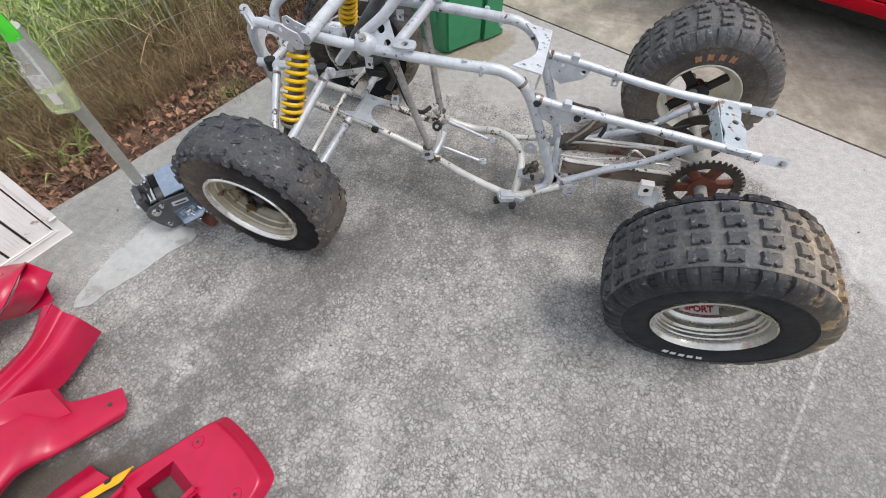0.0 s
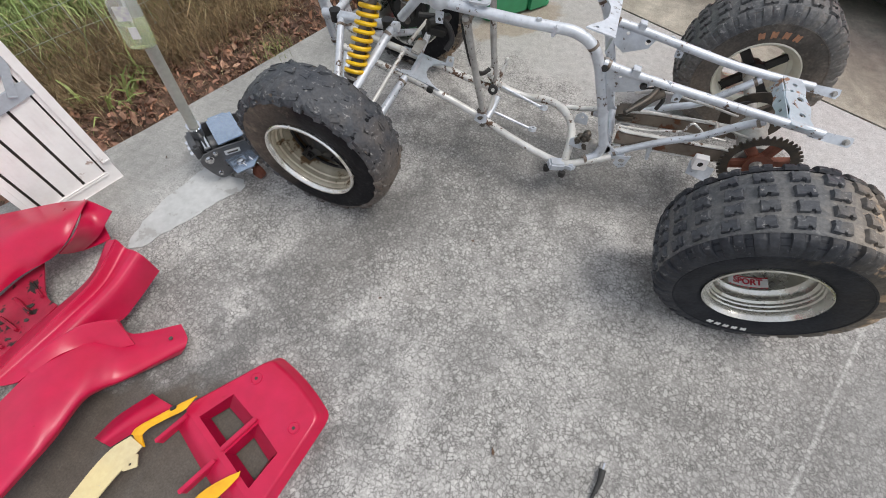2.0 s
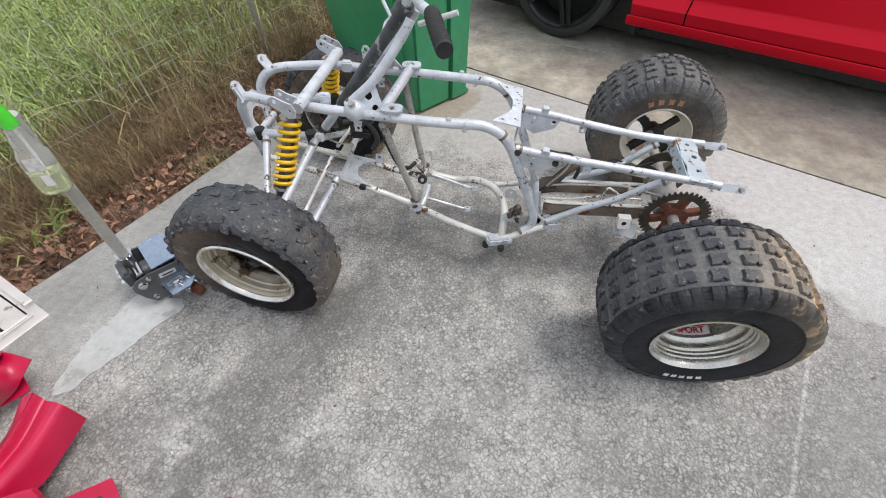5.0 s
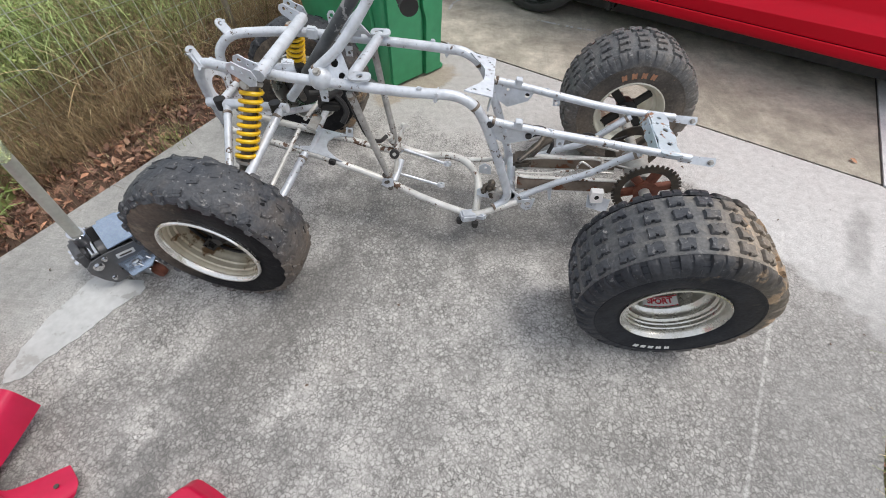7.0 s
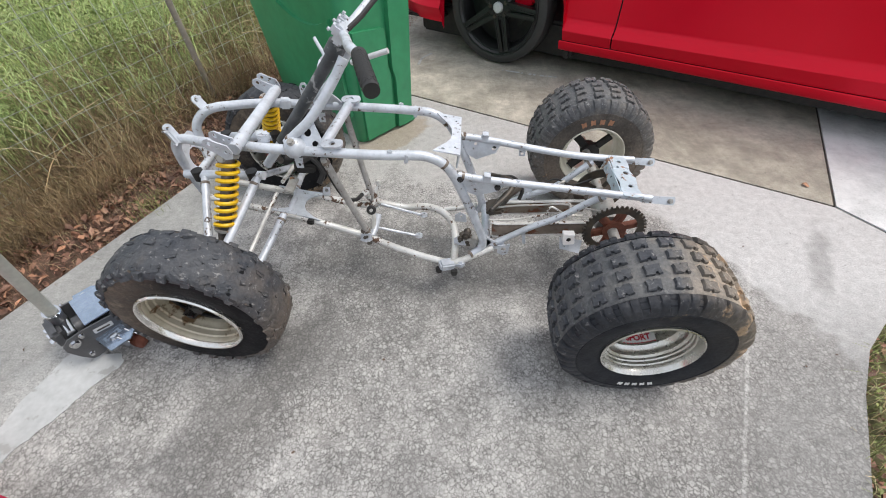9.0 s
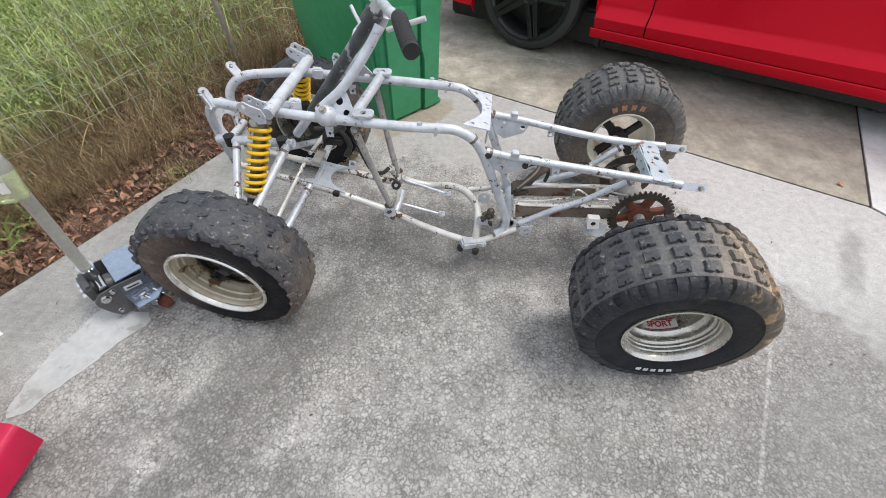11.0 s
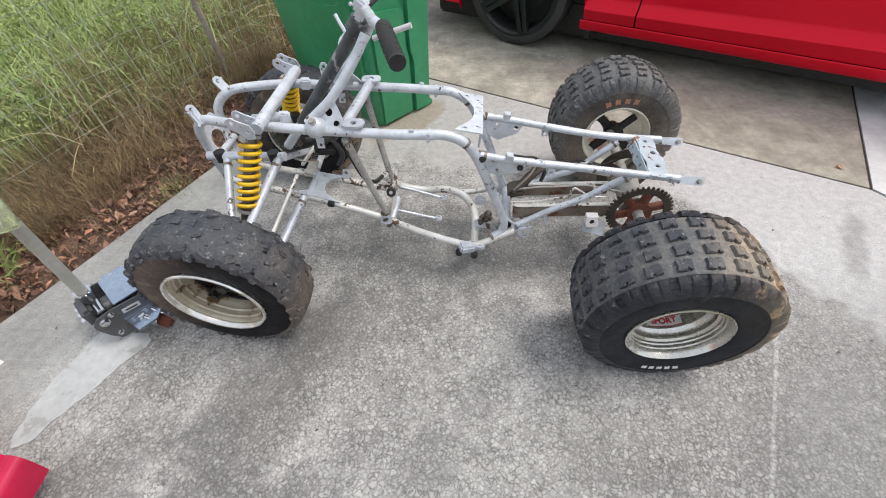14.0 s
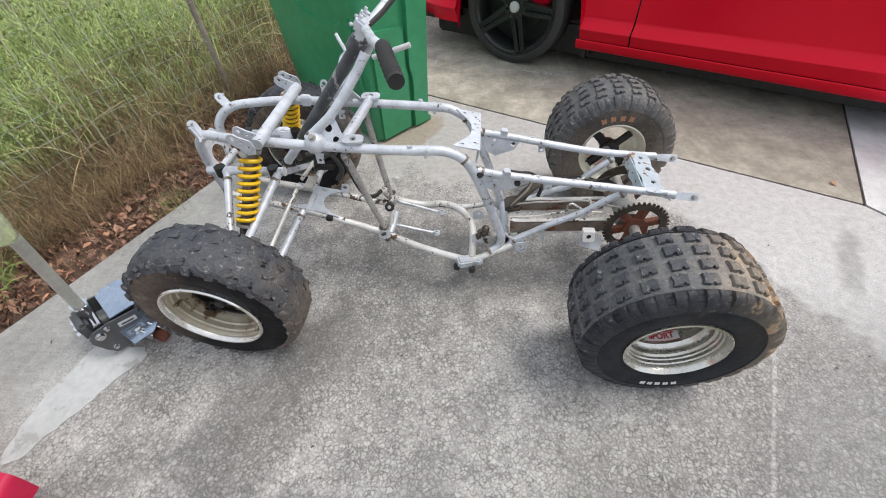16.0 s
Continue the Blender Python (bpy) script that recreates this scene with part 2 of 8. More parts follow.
        score = calc(nt, "MULTIPLY", ramp(nt, off_line, [(0.0025, 0.62), (0.0075, 0.0)]), ramp(nt, tex_noise(nt, co, 45, 3, 0.6), [(0.38, 0.25), (0.55, 1.0)]))
        score = calc(nt, "MULTIPLY", score, ramp(nt, pos.outputs["Y"], [(0.0, 1.0), (0.001, 0.0)]))
        col = mix(nt, score, col, (0.60, 0.595, 0.575))
        # oily drag marks that run along the drive
        along = nt.nodes.new("ShaderNodeMapping")
        along.inputs["Rotation"].default_value = (0, 0, radians(25))
        along.inputs["Scale"].default_value = (4.5, 0.9, 1)
        nt.links.new(co, along.inputs[0])
        drag = ramp(nt, tex_noise(nt, along.outputs[0], 1.1, 5, 0.6, 0.6), [(0.52, 0.0), (0.66, 1.0)])
        drag = calc(nt, "MULTIPLY", drag, calc(nt, "SUBTRACT", 1.0, zone))
        col = mix(nt, calc(nt, "MULTIPLY", drag, 0.35), col, (0.12, 0.115, 0.11))
    else:
        # broom strokes drawn across the slab
        stroke = nt.nodes.new("ShaderNodeMapping")
        stroke.inputs["Rotation"].default_value = (0, 0, radians(-65))
        stroke.inputs["Scale"].default_value = (85, 2.2, 1)
        nt.links.new(co, stroke.inputs[0])
        col = mix(nt, 0.07, col, ramp(nt, tex_noise(nt, stroke.outputs[0], 1.0, 1, 0.5), [(0.3, 0.25), (0.7, 0.75)]), "OVERLAY")
    shade = calc(nt, "MULTIPLY", calc(nt, "MULTIPLY", dome, ramp(nt, cell.outputs[0], [(0.10, 0.45), (0.90, 1.0)])), amount)
    col = mix(nt, calc(nt, "MULTIPLY", shade, 0.58), col, (0.60, 0.585, 0.56))
    col = mix(nt, calc(nt, "MULTIPLY", calc(nt, "MULTIPLY", gap, amount), 0.84), col, (0.060, 0.057, 0.053))
    col = mix(nt, 0.35, col, ramp(nt, small, [(0.3, 0.3), (0.7, 0.7)]), "OVERLAY")
    col = mix(nt, 0.46, col, ramp(nt, fine, [(0.30, 0.18), (0.70, 0.82)]), "OVERLAY")
    pits = ramp(nt, tex_noise(nt, co, 70, 2, 0.5), [(0.70, 0.0), (0.73, 1.0)])
    col = mix(nt, calc(nt, "MULTIPLY", pits, 0.5), col, (0.07, 0.065, 0.06))
    nt.links.new(col, b.inputs["Base Color"])
    nt.links.new(ramp(nt, mid, [(0.3, 0.55), (0.7, 0.8)]), b.inputs["Roughness"])
    h = calc(nt, "SUBTRACT", calc(nt, "ADD", calc(nt, "MULTIPLY", fine, 0.6), calc(nt, "MULTIPLY", shade, 0.6)), calc(nt, "MULTIPLY", gap, amount))
    bump(nt, b, h, 0.35, 0.003)
    return m


def clear(name, colour, rough=0.05, ior=1.45, through_=1.0):
    m, nt, b, co = blank(name)
    b.inputs["Base Color"].default_value = (*colour, 1)
    b.inputs["Transmission Weight"].default_value, b.inputs["IOR"].default_value = through_, ior
    nt.links.new(ramp(nt, tex_noise(nt, co, 60), [(0.3, rough), (0.8, rough + 0.1)]), b.inputs["Roughness"])
    return m


M_SLAB = concrete("worn_concrete", (0.415, 0.403, 0.388), (0.230, 0.223, 0.212), 1.0, True)
M_SLAB_DARK = concrete("dirty_concrete", (0.45, 0.42, 0.355), (0.30, 0.28, 0.23), 0.06, False)
M_SLAB_PALE = concrete("pale_concrete", (0.74, 0.75, 0.75), (0.60, 0.61, 0.61), 0.1, False)
M_PATCH = surface("cement_patch", (0.49, 0.50, 0.50), (0.41, 0.42, 0.42), 6, (0.6, 0.8), spots=((0.34, 0.34, 0.33), 12, 0.41, 0.8))
# joint filler; the same near-black also fills holes, slots and slat gaps
M_GAP_DARK = surface("joint_and_gap_dark", (0.035, 0.032, 0.03), (0.07, 0.06, 0.05), 20, (0.8, 0.95))
M_SOIL = surface("soil", (0.075, 0.046, 0.031), (0.14, 0.087, 0.058), 9, (0.85, 1.0), relief=0.8)
M_LAWN = surface("lawn_soil", (0.085, 0.085, 0.037), (0.14, 0.125, 0.062), 4, (0.85, 1.0), relief=0.8)
M_HERB = surface("weed_leaf", (0.31, 0.37, 0.12), (0.17, 0.235, 0.065), 3, (0.5, 0.7), islands=0.45)
M_DRY = surface("dry_stalk", (0.30, 0.215, 0.112), (0.135, 0.092, 0.046), 5, (0.6, 0.8), islands=0.7)
M_STRAW = surface("straw", (0.60, 0.50, 0.30), (0.42, 0.32, 0.17), 5, (0.5, 0.7), islands=0.6)
M_GREEN = surface("green_blade", (0.27, 0.30, 0.10), (0.145, 0.165, 0.055), 5, (0.5, 0.7), islands=0.55)
M_LUSH = surface("lush_leaf", (0.50, 0.61, 0.25), (0.28, 0.385, 0.13), 6, (0.45, 0.65), islands=0.5)
M_LITTER = surface("dead_leaf", (0.29, 0.150, 0.098), (0.100, 0.053, 0.037), 12, (0.55, 0.8), islands=0.9)
M_TAN_LEAF = surface("tan_leaf", (0.36, 0.215, 0.14), (0.22, 0.125, 0.082), 14, (0.5, 0.75), islands=0.7)
M_RUST_LEAF = surface("orange_leaf", (0.46, 0.24, 0.14), (0.32, 0.155, 0.09), 12, (0.5, 0.7), islands=0.6)
M_WIRE = surface("galvanised_wire", (0.56, 0.60, 0.53), (0.40, 0.42, 0.36), 30, (0.4, 0.6), 0.3)
M_POST = surface("grey_wood", (0.36, 0.32, 0.27), (0.22, 0.19, 0.155), 12, (0.7, 0.9), relief=0.6)
def rubber(name, c1, c2, dust, mud, toward, relief=0.6, scuffs=0.5, shift=0.0, gloss=0.28):
    """Grey rubber under tan dust, thicker on one side of the tyre, with a few clods of orange mud."""
    m, nt, b, co = blank(name)
    n1, n2, n3 = tex_noise(nt, co, 16, 5), tex_noise(nt, co, 120, 4), tex_noise(nt, co, 7, 6, 0.7)
    pos = nt.nodes.new("ShaderNodeSeparateXYZ")
    nt.links.new(co, pos.inputs[0])
    side = calc(nt, "ADD", calc(nt, "MULTIPLY", pos.outputs["X"], toward[0]), calc(nt, "MULTIPLY", pos.outputs["Z"], toward[1]))
    col = mix(nt, ramp(nt, n1, [(0.35, 0.0), (0.65, 1.0)]), c1, c2)
    thick = ramp(nt, calc(nt, "ADD", calc(nt, "ADD", side, n3), shift), [(0.34, 0.0), (0.72, 0.9)])
    col = mix(nt, thick, col, dust)
    clod = ramp(nt, calc(nt, "ADD", calc(nt, "MULTIPLY", side, 0.35), tex_noise(nt, co, 11, 6, 0.7)), [(0.65, 0.0), (0.72, 1.0)])
    col = mix(nt, clod, col, mud)
    scuff = ramp(nt, tex_noise(nt, co, 60, 5, 0.7), [(0.60, 0.0), (0.66, 1.0)])
    col = mix(nt, calc(nt, "MULTIPLY", scuff, scuffs), col, (0.30, 0.29, 0.28))
    col = mix(nt, 0.35, col, ramp(nt, n2, [(0.3, 0.15), (0.7, 0.85)]), "OVERLAY")
    nt.links.new(col, b.inputs["Base Color"])
    nt.links.new(ramp(nt, n3, [(0.3, 0.45), (0.7, 0.75)]), b.inputs["Roughness"])
    b.inputs["Specular IOR Level"].default_value = gloss
    bump(nt, b, calc(nt, "ADD", n2, calc(nt, "MULTIPLY", n1, 3.0)), relief, 0.002)
    return m


M_TYRE = rubber("worn_front_tread", (0.033, 0.038, 0.048), (0.066, 0.068, 0.074), (0.135, 0.110, 0.090), (0.17, 0.13, 0.10), (0.8, -0.4), 1.3, 0.55, -0.08, 0.5)
M_TYRE_MUD = rubber("muddy_tread_blocks", (0.048, 0.052, 0.062), (0.092, 0.095, 0.101), (0.27, 0.225, 0.175), (0.38, 0.27, 0.175), (2.4, 0.0), 0.9, 0.6, -0.10)
M_TREAD_BASE = rubber("dusty_tread_floor", (0.095, 0.098, 0.104), (0.150, 0.148, 0.145), (0.38, 0.315, 0.245), (0.58, 0.40, 0.25), (2.3, 0.0), 0.8, 0.3, -0.06)
M_WALL = rubber("tyre_sidewall", (0.007, 0.0075, 0.009), (0.014, 0.014, 0.016), (0.13, 0.105, 0.085), (0.16, 0.13, 0.10), (-2.2, 0.2), 0.5, 0.05, -0.17, 0.16)
M_WALL_REAR = rubber("rear_sidewall", (0.011, 0.0125, 0.017), (0.022, 0.024, 0.029), (0.050, 0.045, 0.041), (0.05, 0.045, 0.04), (0.9, 0.6), 0.3, 0.0, -0.26, 0.22)
M_SHOULDER = rubber("shoulder_rubber", (0.020, 0.022, 0.028), (0.042, 0.044, 0.050), (0.15, 0.126, 0.10), (0.30, 0.215, 0.14), (1.7, 0.25), 0.6, 0.25, -0.17, 0.32)
M_ARM_WEB = surface("grimy_brown_steel", (0.30, 0.245, 0.195), (0.16, 0.125, 0.10), 10, (0.5, 0.75), 0.15, spots=((0.17, 0.070, 0.035), 20, 0.42, 0.8))
M_RIM_PALE = surface("pale_cream_alloy", (0.80, 0.77, 0.66), (0.68, 0.64, 0.52), 10, (0.3, 0.5), 0.15, spots=((0.22, 0.15, 0.08), 12, 0.34, 0.75))
M_WALL_DUST = rubber("dusty_sidewall", (0.072, 0.064, 0.058), (0.115, 0.10, 0.088), (0.21, 0.17, 0.135), (0.40, 0.24, 0.14), (0.9, -0.6), 0.3, 0.1)
M_TYRE_FAR = rubber("dusty_tread_blocks", (0.078, 0.080, 0.086), (0.128, 0.127, 0.128), (0.185, 0.16, 0.135), (0.40, 0.24, 0.13), (0.8, -0.3), 0.8, 0.5, 0.06)
M_RIM = surface("worn_alloy", (0.71, 0.70, 0.665), (0.57, 0.555, 0.50), 14, (0.20, 0.34), 0.88, spots=((0.24, 0.19, 0.13), 20, 0.34, 0.7))
M_RIM_CREAM = surface("yellowed_alloy", (0.58, 0.53, 0.42), (0.38, 0.325, 0.225), 9, (0.3, 0.5), 0.25, spots=((0.12, 0.070, 0.03), 8, 0.46, 0.75))
M_LIP = surface("bright_rim_lip", (0.90, 0.89, 0.87), (0.72, 0.70, 0.65), 14, (0.12, 0.24), 0.92, spots=((0.22, 0.16, 0.10), 22, 0.38, 0.7))
M_PAINT = surface("chipped_silver_paint", (0.685, 0.72, 0.775), (0.505, 0.53, 0.57), 18, (0.34, 0.50), 0.32, relief=0.3, spots=((0.10, 0.070, 0.055), 72, 0.335, 0.75), cluster=0.45)
M_PAINT_WORN = surface("worn_silver_paint", (0.76, 0.755, 0.73), (0.56, 0.545, 0.51), 14, (0.3, 0.5), 0.22, relief=0.5, spots=((0.12, 0.070, 0.045), 60, 0.385, 0.8), cluster=0.65)
M_SCUFFED = surface("scuffed_grey_paint", (0.46, 0.45, 0.43), (0.25, 0.235, 0.22), 16, (0.35, 0.55), 0.25, relief=0.5, spots=((0.09, 0.065, 0.05), 75, 0.38, 0.85), cluster=0.4)
M_WELD = surface("rusty_weld", (0.30, 0.26, 0.22), (0.11, 0.075, 0.055), 60, (0.5, 0.75), 0.2, relief=1.0, spots=((0.60, 0.60, 0.60), 50, 0.38, 0.5))
M_PAINT_BLUE = surface("bluish_silver_paint", (0.60, 0.68, 0.74), (0.46, 0.53, 0.58), 12, (0.24, 0.42), 0.3, relief=0.25, spots=((0.26, 0.14, 0.085), 30, 0.39, 0.75))
M_STEM = surface("scuffed_dark_tube", (0.045, 0.05, 0.055), (0.095, 0.10, 0.105), 26, (0.4, 0.6), 0.0, spots=((0.30, 0.30, 0.30), 30, 0.40, 0.5))
M_BLACK = surface("black_metal", (0.014, 0.014, 0.015), (0.032, 0.030, 0.028), 30, (0.45, 0.65), 0.2)
M_GREY = surface("bare_steel", (0.42, 0.41, 0.39), (0.30, 0.285, 0.26), 25, (0.4, 0.55), 0.25, spots=((0.22, 0.11, 0.055), 20, 0.38, 0.8))
M_RUST = surface("rusty_iron", (0.23, 0.075, 0.042), (0.115, 0.042, 0.028), 25, (0.6, 0.85), relief=0.6)
M_CHAIN = surface("oily_steel", (0.06, 0.055, 0.05), (0.11, 0.09, 0.07), 40, (0.35, 0.6), 0.5)
M_YELLOW = surface("yellow_spring_paint", (0.80, 0.50, 0.010), (0.66, 0.38, 0.008), 20, (0.3, 0.45), spots=((0.30, 0.15, 0.03), 30, 0.30, 0.7))
M_GRIP = surface("black_grip_rubber", (0.018, 0.018, 0.018), (0.035, 0.034, 0.033), 30, (0.6, 0.8))
M_BIN = surface("green_plastic", (0.036, 0.255, 0.112), (0.046, 0.30, 0.138), 3, (0.28, 0.44), spots=((0.10, 0.36, 0.20), 22, 0.27, 0.6))
M_RED = surface("faded_red_plastic", (0.45, 0.004, 0.040), (0.49, 0.011, 0.066), 3.5, (0.27, 0.40), spots=((0.40, 0.006, 0.036), 30, 0.30, 0.5))
M_RED_DIRT = surface("dirty_red_plastic", (0.38, 0.008, 0.042), (0.28, 0.010, 0.034), 14, (0.35, 0.6), spots=((0.020, 0.016, 0.015), 18, 0.43, 0.8))
M_CAR = surface("red_car_paint", (0.72, 0.003, 0.026), (0.68, 0.003, 0.022), 1.2, (0.28, 0.34), 0.40, relief=0.0, coat=0.08, fine=0.0)
M_CAP = surface("silver_cap", (0.62, 0.63, 0.64), (0.52, 0.53, 0.54), 20, (0.35, 0.45), 0.2)
M_GLASS_DARK = surface("tinted_glass", (0.012, 0.013, 0.014), (0.015, 0.016, 0.018), 2, (0.03, 0.05), relief=0.0)
M_CAR_RIM = surface("satin_black_wheel", (0.014, 0.014, 0.015), (0.022, 0.022, 0.023), 8, (0.28, 0.4))
M_CAR_TYRE = surface("car_tyre", (0.030, 0.030, 0.031), (0.045, 0.043, 0.041), 10, (0.6, 0.8))
M_CHROME = surface("chrome", (0.70, 0.71, 0.73), (0.62, 0.63, 0.65), 8, (0.06, 0.16), 1.0, relief=0.05)
M_JACK = surface("grey_jack_enamel", (0.085, 0.088, 0.095), (0.12, 0.12, 0.125), 12, (0.3, 0.5), 0.4)
M_JACK_PLATE = surface("polished_jack_plate", (0.42, 0.50, 0.62), (0.36, 0.44, 0.55), 9, (0.12, 0.22), 0.85, relief=0.05)
M_TUBE = surface("zinc_tube", (0.44, 0.44, 0.39), (0.36, 0.36, 0.32), 12, (0.4, 0.55), 0.1)
M_STRAP = surface("bluish_zinc_strap", (0.50, 0.545, 0.60), (0.42, 0.46, 0.51), 10, (0.35, 0.5), 0.3)
M_BOTTLE = clear("clear_plastic", (0.96, 0.98, 0.97), 0.12, 1.25, 0.80)
M_LIQUID = clear("yellow_green_liquid", (0.90, 0.97, 0.50), 0.0, 1.33, 0.75)
M_MINT = surface("mint_plastic", (0.42, 0.80, 0.62), (0.50, 0.84, 0.68), 20, (0.3, 0.4))
M_PRINT = surface("faded_print", (0.72, 0.74, 0.66), (0.52, 0.50, 0.52), 70, (0.5, 0.6), spots=((0.50, 0.46, 0.55), 60, 0.42, 0.6))
M_LIME = surface("lime_plastic", (0.06, 0.62, 0.03), (0.09, 0.70, 0.05), 20, (0.3, 0.4))
M_WHITE = surface("white_worn_paint", (0.88, 0.86, 0.85), (0.80, 0.77, 0.76), 12, (0.45, 0.65), spots=((0.45, 0.34, 0.30), 16, 0.31, 0.8))
M_LABEL = surface("white_label", (0.75, 0.75, 0.74), (0.66, 0.66, 0.65), 20, (0.5, 0.6))
M_LABEL_RED = surface("red_label", (0.50, 0.02, 0.04), (0.42, 0.02, 0.04), 20, (0.4, 0.5))
M_ORANGE_PRINT = surface("orange_print", (0.50, 0.24, 0.13), (0.36, 0.18, 0.11), 40, (0.7, 0.8))
M_SHOCK = surface("dark_shock_body", (0.06, 0.055, 0.05), (0.20, 0.17, 0.15), 30, (0.35, 0.55), 0.5)
M_YPLAS = surface("yellow_plastic", (0.80, 0.42, 0.010), (0.70, 0.34, 0.008), 14, (0.3, 0.45))
M_CREAM = surface("cream_plastic", (0.66, 0.55, 0.29), (0.58, 0.49, 0.29), 10, (0.4, 0.55), spots=((0.45, 0.42, 0.36), 8, 0.38, 0.6))


# ---- building tools ----
def obj(name, bm, material, parent=None, label="", smooth=40):
    """One mesh object from a bmesh."""
    bmesh.ops.recalc_face_normals(bm, faces=bm.faces)
    me = bpy.data.meshes.new(name)
    bm.to_mesh(me)
    bm.free()
    me.materials.append(material)
    ob = new(name, me)
    if smooth:
        me.shade_smooth()
        me.set_sharp_from_angle(angle=radians(smooth))
    if parent is not None:
        ob.parent = parent
    if label:
        tagged(ob, label)
    return ob


part = obj


def thing(name, label, category, m=None, group="", kind=""):
    ob = new(name)
    ob.empty_display_size = 0.05
    if m is not None:
        ob.matrix_world = m
    return tagged(ob, label, category, group, kind)


def raw(name, verts, faces, material, parent=None, label="", smooth=False):
    me = bpy.data.meshes.new(name)
    me.from_pydata(verts, [], faces)
    me.materials.append(material)
    ob = new(name, me)
    if smooth:
        me.shade_smooth()
    if parent is not None:
        ob.parent = parent
    if label:
        tagged(ob, label)
    return ob


def spline(points, n=6):
    """Catmull-Rom through the points, n steps a span."""
    p = [Vector(q) for q in points]
    if len(p) < 3:
        return p
    p = [2 * p[0] - p[1]] + p + [2 * p[-1] - p[-2]]
    out = []
    for i in range(1, len(p) - 2):
        a, b, c, d = p[i - 1:i + 3]
        for k in range(n):
            t = k / n
            out.append(0.5 * (2 * b + (c - a) * t + (2 * a - 5 * b + 4 * c - d) * t * t + (3 * b - a - 3 * c + d) * t ** 3))
    return out + [p[-2]]


def add_tube(bm, points, r, seg=10, n=6, flat=1.0, r_end=None):
    path = spline(points, n)
    up = Vector((0, 0, 1))
    rings = []
    for i, c in enumerate(path):
        d = (path[min(i + 1, len(path) - 1)] - path[max(i - 1, 0)]).normalized()
        side = d.cross(up)
        side = side.normalized() if side.length > 0.05 else d.orthogonal().normalized()
        up = side.cross(d).normalized()
        rr = r if r_end is None else r + (r_end - r) * i / (len(path) - 1)
        rings.append([bm.verts.new(c + rr * (math.cos(2 * math.pi * k / seg) * side + flat * math.sin(2 * math.pi * k / seg) * up)) for k in range(seg)])
    for a, b in zip(rings, rings[1:]):
        for k in range(seg):
            bm.faces.new((a[k], a[(k + 1) % seg], b[(k + 1) % seg], b[k]))
    bm.faces.new(rings[0][::-1])
    bm.faces.new(rings[-1])
    return bm


def tube(points, r, seg=10, n=6, flat=1.0, r_end=None):
    return add_tube(bmesh.new(), points, r, seg, n, flat, r_end)


def add_lathe(bm, profile, seg=48, m=Matrix(), closed=False):
    """Turns (radius, along) round the y axis."""
    rings = []
    for r, y in profile:
        if r < 1e-5:
            rings.append([bm.verts.new(m @ Vector((0, y, 0)))])
        else:
            rings.append([bm.verts.new(m @ Vector((r * math.cos(2 * math.pi * k / seg), y, r * math.sin(2 * math.pi * k / seg)))) for k in range(seg)])
    pairs = list(zip(rings, rings[1:])) + ([(rings[-1], rings[0])] if closed else [])
    for a, b in pairs:
        for k in range(seg):
            j = (k + 1) % seg
            if len(a) == 1 and len(b) == 1:
                continue
            if len(a) == 1:
                bm.faces.new((a[0], b[j], b[k]))
            elif len(b) == 1:
                bm.faces.new((a[k], a[j], b[0]))
            else:
                bm.faces.new((a[k], a[j], b[j], b[k]))
    return bm


def lathe(profile, seg=48, m=Matrix(), closed=False):
    return add_lathe(bmesh.new(), profile, seg, m, closed)


def add_box(bm, size, m=Matrix(), bevel=0.0, taper=1.0):
    made = bmesh.ops.create_cube(bm, size=1.0)["verts"]
    for v in made:
        k = taper if v.co.z > 0 else 1.0
        v.co = m @ Vector((v.co.x * size[0] * k, v.co.y * size[1] * k, v.co.z * size[2]))
    if bevel:
        edges = list({e for v in made for e in v.link_edges})
        bmesh.ops.bevel(bm, geom=edges, offset=bevel, segments=2, affect="EDGES")
    return bm


def box(size, m=Matrix(), bevel=0.0, taper=1.0):
    return add_box(bmesh.new(), size, m, bevel, taper)


def add_plate(bm, outline, thick, m=Matrix(), holes=()):
    """A flat plate in its own xy plane, with round holes (x, y, r) or four-sided ones (lists of corners)."""
    def loop(pts):
        vs = [bm.verts.new(Vector((x, y, 0))) for x, y in pts]
        return vs, [bm.edges.new((vs[i], vs[(i + 1) % len(vs)])) for i in range(len(vs))]
    vs, es = loop(outline)
    every = list(vs)
    for h in holes:
        pts = [(h[0] + h[2] * math.cos(2 * math.pi * k / 14), h[1] + h[2] * math.sin(2 * math.pi * k / 14)) for k in range(14)] if not isinstance(h[0], tuple) else h
        v2, e2 = loop(pts)
        every += v2
        es += e2
    faces = [g for g in bmesh.ops.triangle_fill(bm, edges=es, use_beauty=True, use_dissolve=False)["geom"] if isinstance(g, bmesh.types.BMFace)]
    ext = bmesh.ops.extrude_face_region(bm, geom=faces)["geom"]
    top = [g for g in ext if isinstance(g, bmesh.types.BMVert)]
    for v in top:
        v.co.z += thick
    for v in every + top:
        v.co = m @ v.co
    return bm


def plate(outline, thick, m=Matrix(), holes=()):
    return add_plate(bmesh.new(), outline, thick, m, holes)


def rounded(w, h, r, n=4):
    pts = []
    for cx, cy, a0 in ((w / 2 - r, h / 2 - r, 0), (-w / 2 + r, h / 2 - r, 90), (-w / 2 + r, -h / 2 + r, 180), (w / 2 - r, -h / 2 + r, 270)):
        pts += [(cx + r * math.cos(radians(a0 + 90 * k / n)), cy + r * math.sin(radians(a0 + 90 * k / n))) for k in range(n + 1)]
    return pts


